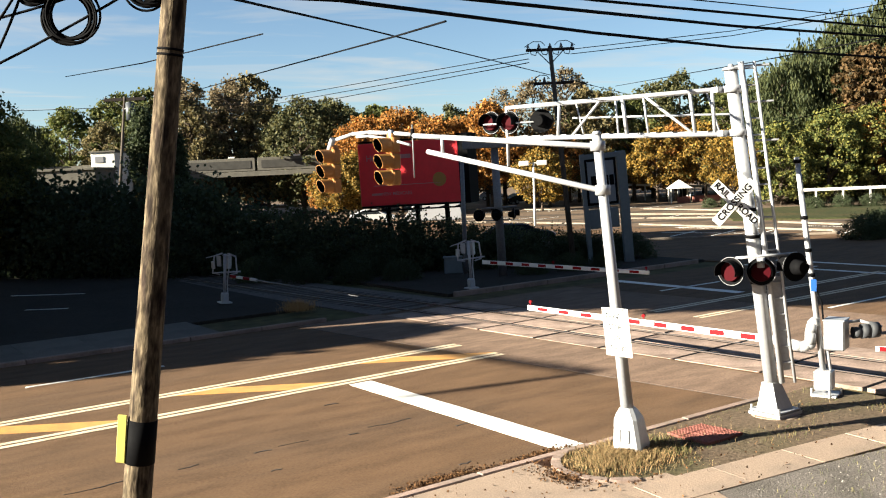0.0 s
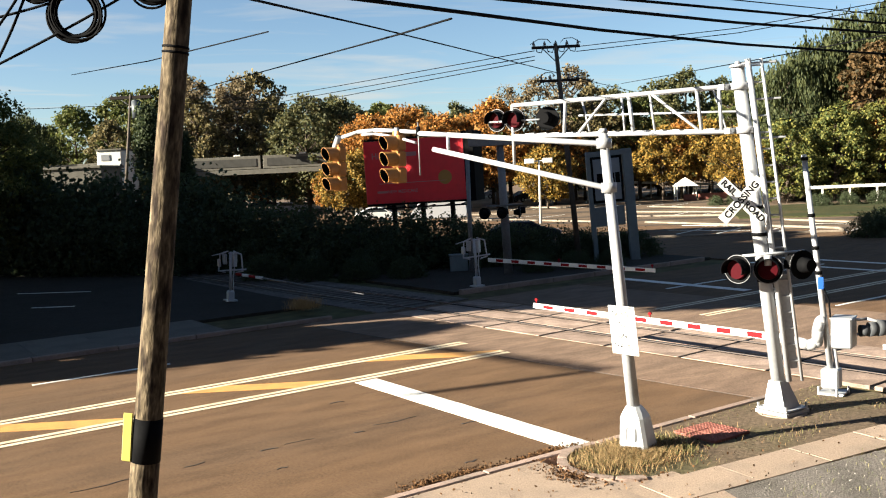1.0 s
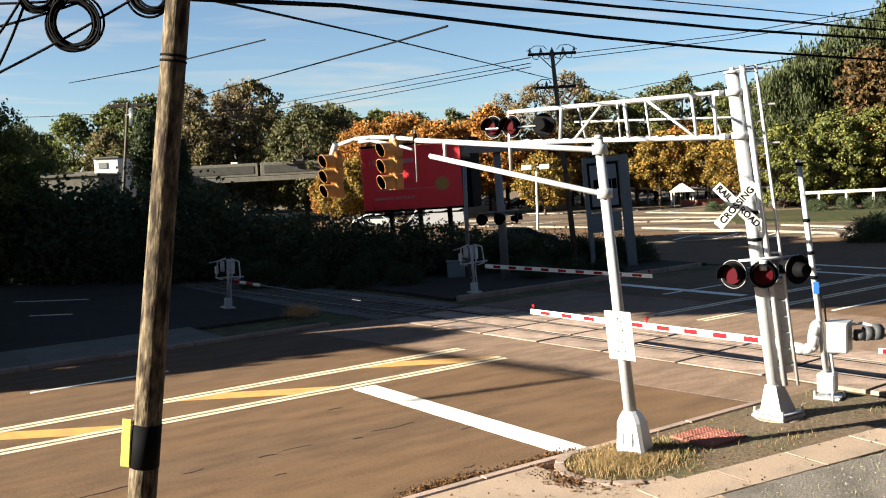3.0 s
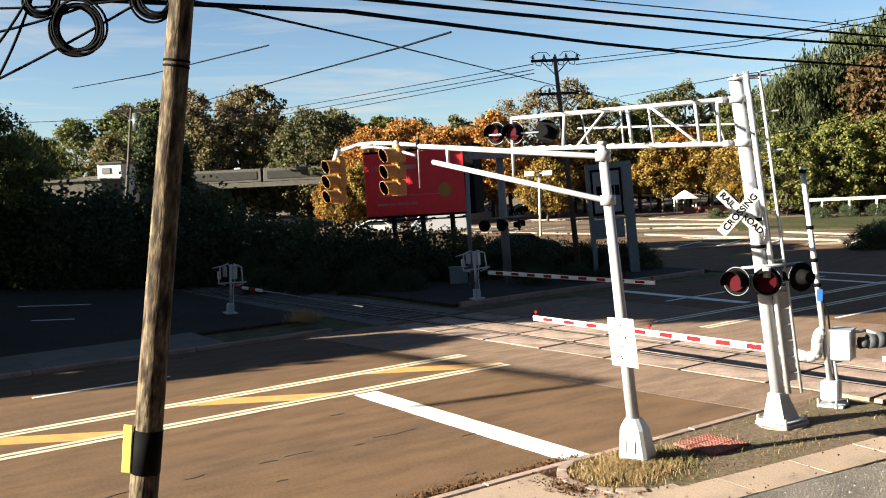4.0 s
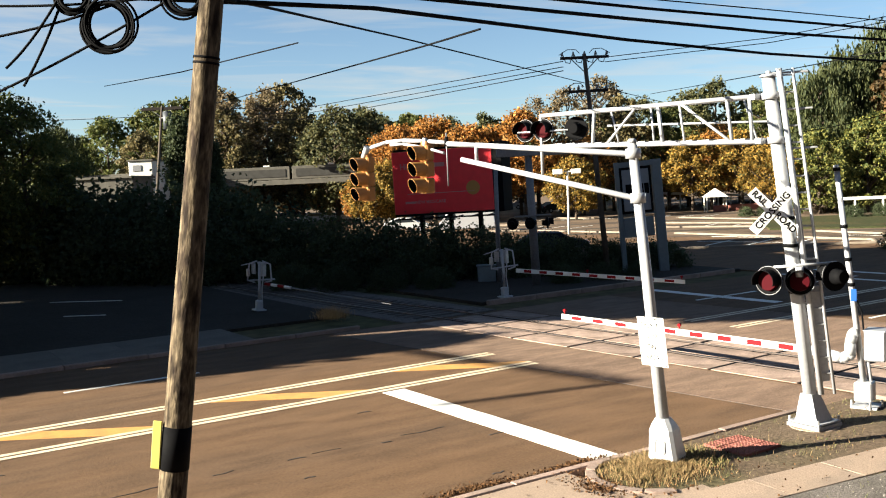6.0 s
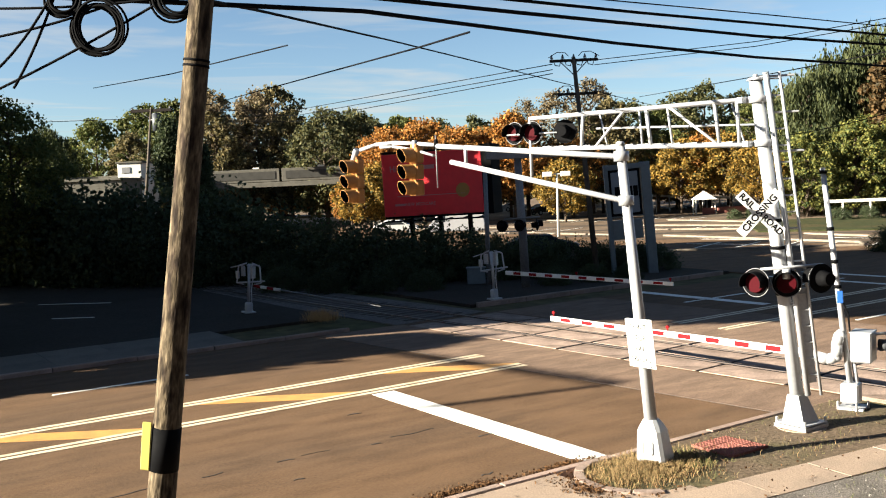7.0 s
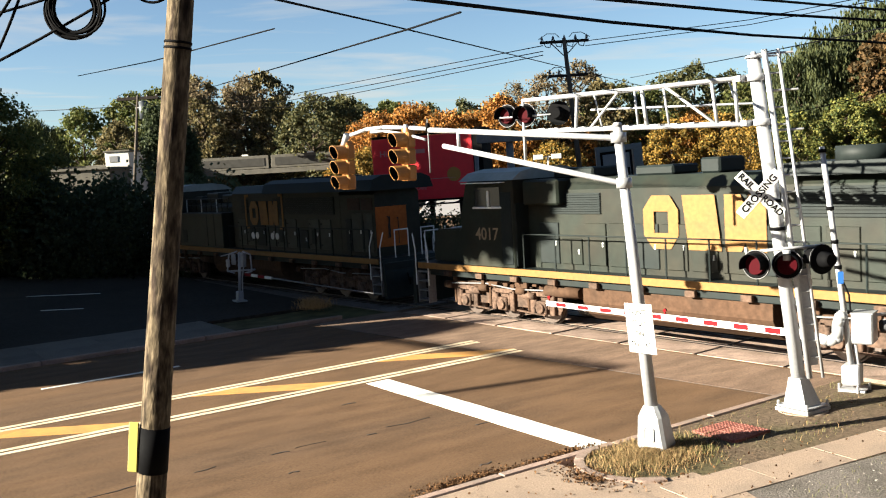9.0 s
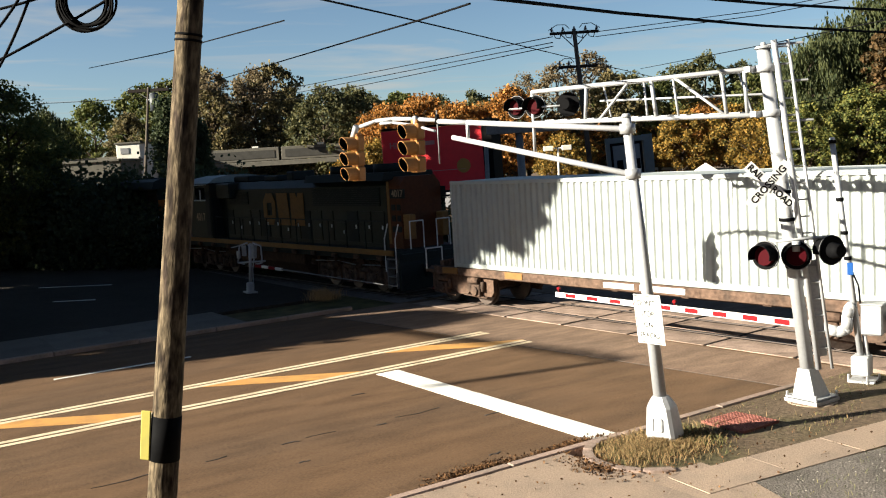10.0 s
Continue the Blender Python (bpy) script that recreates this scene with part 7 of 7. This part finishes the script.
    for a, b, z0, z1 in ((-end0 + 5.4, -end0 + 0.4, 3.25, 3.95), (mid_x - 1.0, mid_x - 1.6 if boxy else -cab1 - 3.0, 3.3, 3.9)):
        for s in (-1, 1):
            bm = bmesh.new()
            n = 9
            for i in range(n):
                box(bm, (a + b) / 2, s * (hw + 0.03), z0 + (i + 0.5) * (z1 - z0) / n, a - b, 0.05, (z1 - z0) / n * 0.55)
            box(bm, (a + b) / 2, s * (hw + 0.006), (z0 + z1) / 2, a - b, 0.02, z1 - z0)
            part("radiator_grille", bm, LOCO_DARK, hood, "dark slatted radiator intake")
    # wide radiator housing and roof gear
    bm = bmesh.new()
    profile(bm, [(-1.45, 4.15), (1.45, 4.15), (1.3, 4.55), (0.9, 4.7), (-0.9, 4.7), (-1.3, 4.55)] if boxy else [(-1.2, 4.2), (1.2, 4.2), (1.1, 4.5), (-1.1, 4.5)], R + 1.15 if boxy else -end0 - 0.2, -end0 + 5.6, m=m)
    bmesh.ops.recalc_face_normals(bm, faces=bm.faces)
    part("radiator_housing", bm, LOCO_DARK, hood)
    for i in range(3):
        bm = bmesh.new()
        rod(bm, v3(-end0 + 1.0 + i * 1.6, 0, 4.45), v3(-end0 + 1.0 + i * 1.6, 0, 4.82 if not boxy else 4.76), 0.65, seg=18)
        part("roof_fan", bm, LOCO_DARK, hood)
    for xx, w, h in () if boxy else ((-cab1 - 1.6, 1.6, 0.3), (-cab1 - 4.6, 1.3, 0.26), (-cab1 - 6.4, 0.6, 0.4)):
        bm = bmesh.new()
        box(bm, xx, 0, 4.32 + h / 2, w, 1.1, h, 0, 0.05)
        part("roof_box", bm, LOCO_DARK, hood)
    if not boxy:
        part("blower_housing", box(bmesh.new(), -cab1 - 0.9, 0, 3.95, 1.5, 2.5, 0.75, 0, 0.06), LOCO, hood)
    # walkway rails and steps
    handrail(c, R + 1.4, mid_x - 0.3, 1.42, 1.68, 1.05)
    handrail(c, R + 1.4, mid_x - 0.3, -1.42, 1.68, 1.05)
    # emblem: plain yellow shapes
    if logo1 > logo0:
        zc, h = logo_z
        third = (logo1 - logo0) / 3
        y = hw + 0.05
        for k in range(3):
            xc = -(logo0 + (k + 0.5) * third)
            bm = bmesh.new()
            w = third * 0.46
            # an eight-sided ring, a slanting block, a block nicked above and below
            pieces = (([(-0.5, 0.5), (0.5, 0.5), (0.4, 0.2), (-0.4, 0.2)], [(-0.5, -0.5), (0.5, -0.5), (0.4, -0.2), (-0.4, -0.2)], [(0.5, 0.5), (1.0, 0.24), (1.0, -0.24), (0.5, -0.5), (0.4, -0.2), (0.4, 0.2)], [(-0.5, 0.5), (-0.95, 0.24), (-0.95, -0.24), (-0.5, -0.5), (-0.4, -0.2), (-0.4, 0.2)]),
                      ([(-0.7, 0.5), (1.0, 0.5), (0.7, -0.5), (-1.0, -0.5)],),
                      ([(-1.0, 0.5), (-0.2, 0.5), (0.0, 0.34), (0.2, 0.5), (0.98, 0.5), (0.98, -0.5), (0.2, -0.5), (0.0, -0.34), (-0.2, -0.5), (-1.0, -0.5)],))[k]
            for shape in pieces:
                profile(bm, [(xc + p * w, zc + q * h) for p, q in shape], y, y + 0.012)
            bmesh.ops.recalc_face_normals(bm, faces=bm.faces)
            part("emblem", bm, LOCO_YELLOW, hood, "plain yellow painted emblem shape")
        if brackets:
            for x, f in ((-logo0 + 0.35, -1), (-logo1 - 0.35, 1)):
                bm = bmesh.new()
                box(bm, x, y, zc + 0.1, 0.14, 0.012, h * 1.35)
                for dz in (-0.62, 0.72):
                    box(bm, x + 0.15 * f, y, zc + dz * h + 0.02, 0.3, 0.012, 0.12)
                part("emblem", bm, LOCO_YELLOW, hood, "plain yellow painted bracket")
            for k in range(4):
                bm = bmesh.new()
                rod(bm, v3(-logo0 - 0.2 - 0.42 * k - (1.0 if k > 1 else 0), hw + 0.05, zc - h * 0.95), v3(-logo0 - 0.2 - 0.42 * k - (1.0 if k > 1 else 0), hw + 0.062, zc - h * 0.95), 0.15, seg=14)
                part("emblem", bm, CAB_TRIM, hood, "pale round mark")
    return c


loco_a = locomotive("dark green diesel locomotive with a yellow sill, number 3371", "3371", 23.75, 2.3, 5.0, 12.2, 14.9, (3.3, 1.05), 19.8, True, True)
loco_b = locomotive("dark green diesel locomotive with orange rear, number 4017", "4017", 21.5, 2.7, 5.2, 9.7, 13.5, (3.1, 1.4), 19.6, False, False)


def flat_car(label):
    c = thing("spine_car", pose(0, 0, 0), label, "railway wagon", "train")
    bm = bmesh.new()
    box(bm, -9.2, 0, 0.98, 17.6, 0.7, 0.42, 0, 0.03)
    part("spine", bm, TRUCK, c)
    for s in (-1, 1):
        bm = bmesh.new()
        box(bm, -9.2, s * 1.28, 1.12, 16.4, 0.12, 0.26, 0, 0.015)
        part("side_sill", bm, TRUCK, c, "rusty brown side sill")
        for k in range(7):
            bm = bmesh.new()
            box(bm, -2.0 - 2.4 * k, s * 0.8, 1.05, 0.25, 1.0, 0.2, 0, 0.02)
            part("outrigger", bm, TRUCK, c)
        for k in range(2):
            bm = bmesh.new()
            box(bm, -1.9 - 3.2 * k, s * 1.35, 1.14, 0.8, 0.03, 0.2)
            part("yellow_plate", bm, LOCO_YELLOW, c)
        for x0, w in ((-9.4, 1.1), (-10.9, 1.5)):
            bm = bmesh.new()
            box(bm, x0, s * 1.345, 1.13, w, 0.012, 0.15)
            part("print_bar", bm, CAB_TRIM, c, "pale stencilled code")
    bm = bmesh.new()
    box(bm, -0.9, 0, 1.05, 1.2, 2.4, 0.12, 0, 0.02)
    box(bm, -1.2, 0, 1.25, 0.2, 2.3, 0.35, 0, 0.02)
    part("end_platform", bm, TRUCK, c)
    bm = bmesh.new()
    tube(bm, [v3(-0.4, 1.2, 1.1), v3(-0.4, 1.2, 1.8), v3(-0.4, 0.5, 1.8), v3(-0.4, 0.5, 1.1)], 0.025, 6)
    part("end_rail", bm, CAB_TRIM, c)
    bm = bmesh.new()
    box(bm, -0.1, 0, 0.88, 0.9, 0.3, 0.3, 0, 0.05)
    part("coupler", bm, TRUCK, c)
    for xc in (-2.2, -16.4):
        bogie(c, xc, (-0.87, 0.87))
    return c


def freight_box(label):
    """A white corrugated container, built round its own floor."""
    c = thing("container", pose(0, 0, 0), label, "freight container", "train")
    L, h, w = 16.1, 2.86, 1.28
    bm = bmesh.new()
    for s in (-1, 1):
        n = 62
        prev = None
        for i in range(n):
            x0, x1 = -L * i / n, -L * (i + 1) / n
            d = x1 - x0
            for x, y in ((x0, w - 0.055), (x0 + d * 0.25, w - 0.055), (x0 + d * 0.4, w), (x0 + d * 0.85, w)):
                a, b = bm.verts.new((x, s * y, 0.12)), bm.verts.new((x, s * y, h - 0.1))
                if prev:
                    bm.faces.new((prev[0], a, b, prev[1]) if s < 0 else (prev[1], b, a, prev[0]))
                prev = (a, b)
    part("side_wall", bm, CONTAINER, c, "white corrugated side wall")
    bm = bmesh.new()
    box(bm, -L / 2, 0, h - 0.04, L, 2 * w - 0.02, 0.06, 0, 0.01)
    part("roof", bm, CONTAINER, c)
    bm = bmesh.new()
    box(bm, -L / 2, 0, 0.07, L, 2 * w, 0.12, 0, 0.01)
    part("floor", bm, CONTAINER, c)
    for x in (-0.03, -L + 0.03):
        bm = bmesh.new()
        box(bm, x, 0, h / 2, 0.06, 2 * w - 0.05, h - 0.1, 0, 0.01)
        part("end_wall", bm, CONTAINER, c)
    for x in (-0.06, -L + 0.06):
        for s in (-1, 1):
            bm = bmesh.new()
            box(bm, x, s * (w - 0.03), h / 2, 0.13, 0.12, h, 0, 0.015)
            part("corner_post", bm, CONTAINER, c)
    for s in (-1, 1):
        for z in (0.1, h - 0.06):
            bm = bmesh.new()
            box(bm, -L / 2, s * (w - 0.01), z, L, 0.07, 0.12, 0, 0.01)
            part("rail", bm, CONTAINER, c)
        for x in (-3.0, -L + 3.0):
            bm = bmesh.new()
            box(bm, x, s * (w + 0.005), h / 2, 0.1, 0.03, h - 0.2, 0, 0.01)
            part("rib", bm, CONTAINER, c)
    return c


wagon = flat_car("rusty brown spine wagon carrying a white container")
crate = freight_box("long white corrugated freight container on a wagon")
wagon_2 = copy_thing(wagon, pose(0, -300, 0))
crate_2 = copy_thing(crate, pose(0, -300, 0))


def on_track(d):
    """The pose of a vehicle whose front stands d metres along the track from the crossing's middle."""
    return TRACK @ pose(d, 0, 0.03)


# ---- birds ----
FEATHER = surface("white_feathers", (0.6375, 0.629, 0.595), 0.8, grain=(30, 0.1))


def bird(label, plumage):
    b = thing("bird", pose(0, 0, 0), label, "bird", "flying birds")
    bm = bmesh.new()
    bmesh.ops.create_uvsphere(bm, u_segments=10, v_segments=8, radius=1.0, matrix=Matrix.Diagonal((0.12, 0.045, 0.045, 1)))
    bmesh.ops.create_uvsphere(bm, u_segments=8, v_segments=6, radius=0.03, matrix=pose(0.12, 0, 0.024))
    rod(bm, v3(0.145, 0, 0.024), v3(0.17, 0, 0.02), 0.01, 0.002, seg=6)
    part("body", bm, plumage, b, smooth=True)
    bm = bmesh.new()
    prism(bm, [(-0.12, -0.03), (-0.12, 0.03), (-0.27, 0.06), (-0.27, -0.06)], 0.0, 0.012)
    part("tail", bm, plumage, b)
    wings = []
    for s in (-1, 1):
        bm = bmesh.new()
        prism(bm, [(0.055, 0.015 * s), (0.07, 0.12 * s), (0.015, 0.25 * s), (-0.045, 0.21 * s), (-0.06, 0.1 * s), (-0.055, 0.015 * s)][::s], 0.02, 0.032)
        wings.append(part("wing", bm, plumage, b))
    return b, wings


bird_1, wings_1 = bird("white bird flying low across the road", FEATHER)
bird_2, wings_2 = bird("small grey bird flying low across the road", surface("grey_feathers", (0.16, 0.15, 0.14), 0.8, grain=(30, 0.1)))
bird_2.scale = (0.6, 0.6, 0.6)


def motions():
    # the train: distance of its front along the track
    front = [(0.0, -174.0), (2.0, -128.0), (4.0, -82.0), (6.0, -36.4), (7.0, -13.6), (7.3, -6.5), (7.4, -3.5), (7.5, -0.61), (7.6, 0.9), (7.7, 3.5), (7.8, 6.1), (8.0, 8.9), (8.2, 14.9), (8.5, 21.2), (8.7, 26.9), (9.0, 33.5), (9.3, 40.0), (9.5, 46.6), (9.7, 50.3), (10.0, 56.0)]
    for ob, back, lift in ((loco_a, 0.0, 0.0), (loco_b, 25.1, 0.0), (wagon, 46.95, 0.0), (crate, 49.05, 1.25), (wagon_2, 65.65, 0.0), (crate_2, 67.75, 1.25)):
        walk(ob, [(t, on_track(d - back) @ pose(0, 0, lift)) for t, d in front])
    # the birds
    way = [(0.0, 60.0, -1.0, 2.0), (5.6, 20.0, 1.0, 1.9), (6.3, 10.57, 9.81, 1.2), (6.4, 9.72, 13.13, 1.2), (6.5, 9.56, 18.57, 1.2), (6.6, 8.84, 25.58, 1.2), (6.9, 6.0, 44.0, 2.5), (7.6, -20.0, 90.0, 6.0), (10.0, -120.0, 200.0, 14.0)]
    walk(bird_1, [(t, pose(x, y, z, 0, 0, 95 + 6 * i)) for i, (t, x, y, z) in enumerate(way)])
    way = [(0.0, 60.0, -1.5, 2.0), (5.6, 14.0, -0.5, 2.0), (6.3, 3.9, 8.2, 1.3), (6.4, 3.44, 12.63, 1.2), (6.5, 2.97, 17.99, 1.2), (6.6, 1.5, 24.0, 1.4), (7.4, -30.0, 70.0, 5.0), (10.0, -140.0, 180.0, 14.0)]
    walk(bird_2, [(t, pose(x, y, z, 0, 0, 100)) for i, (t, x, y, z) in enumerate(way)])
    for pair in (wings_1, wings_2):
        for s, w in zip((-1, 1), pair):
            walk(w, [(0.1 * k, pose(0, 0, 0, s * (32 if k % 2 else -22), 0, 0)) for k in range(101)])


motions()
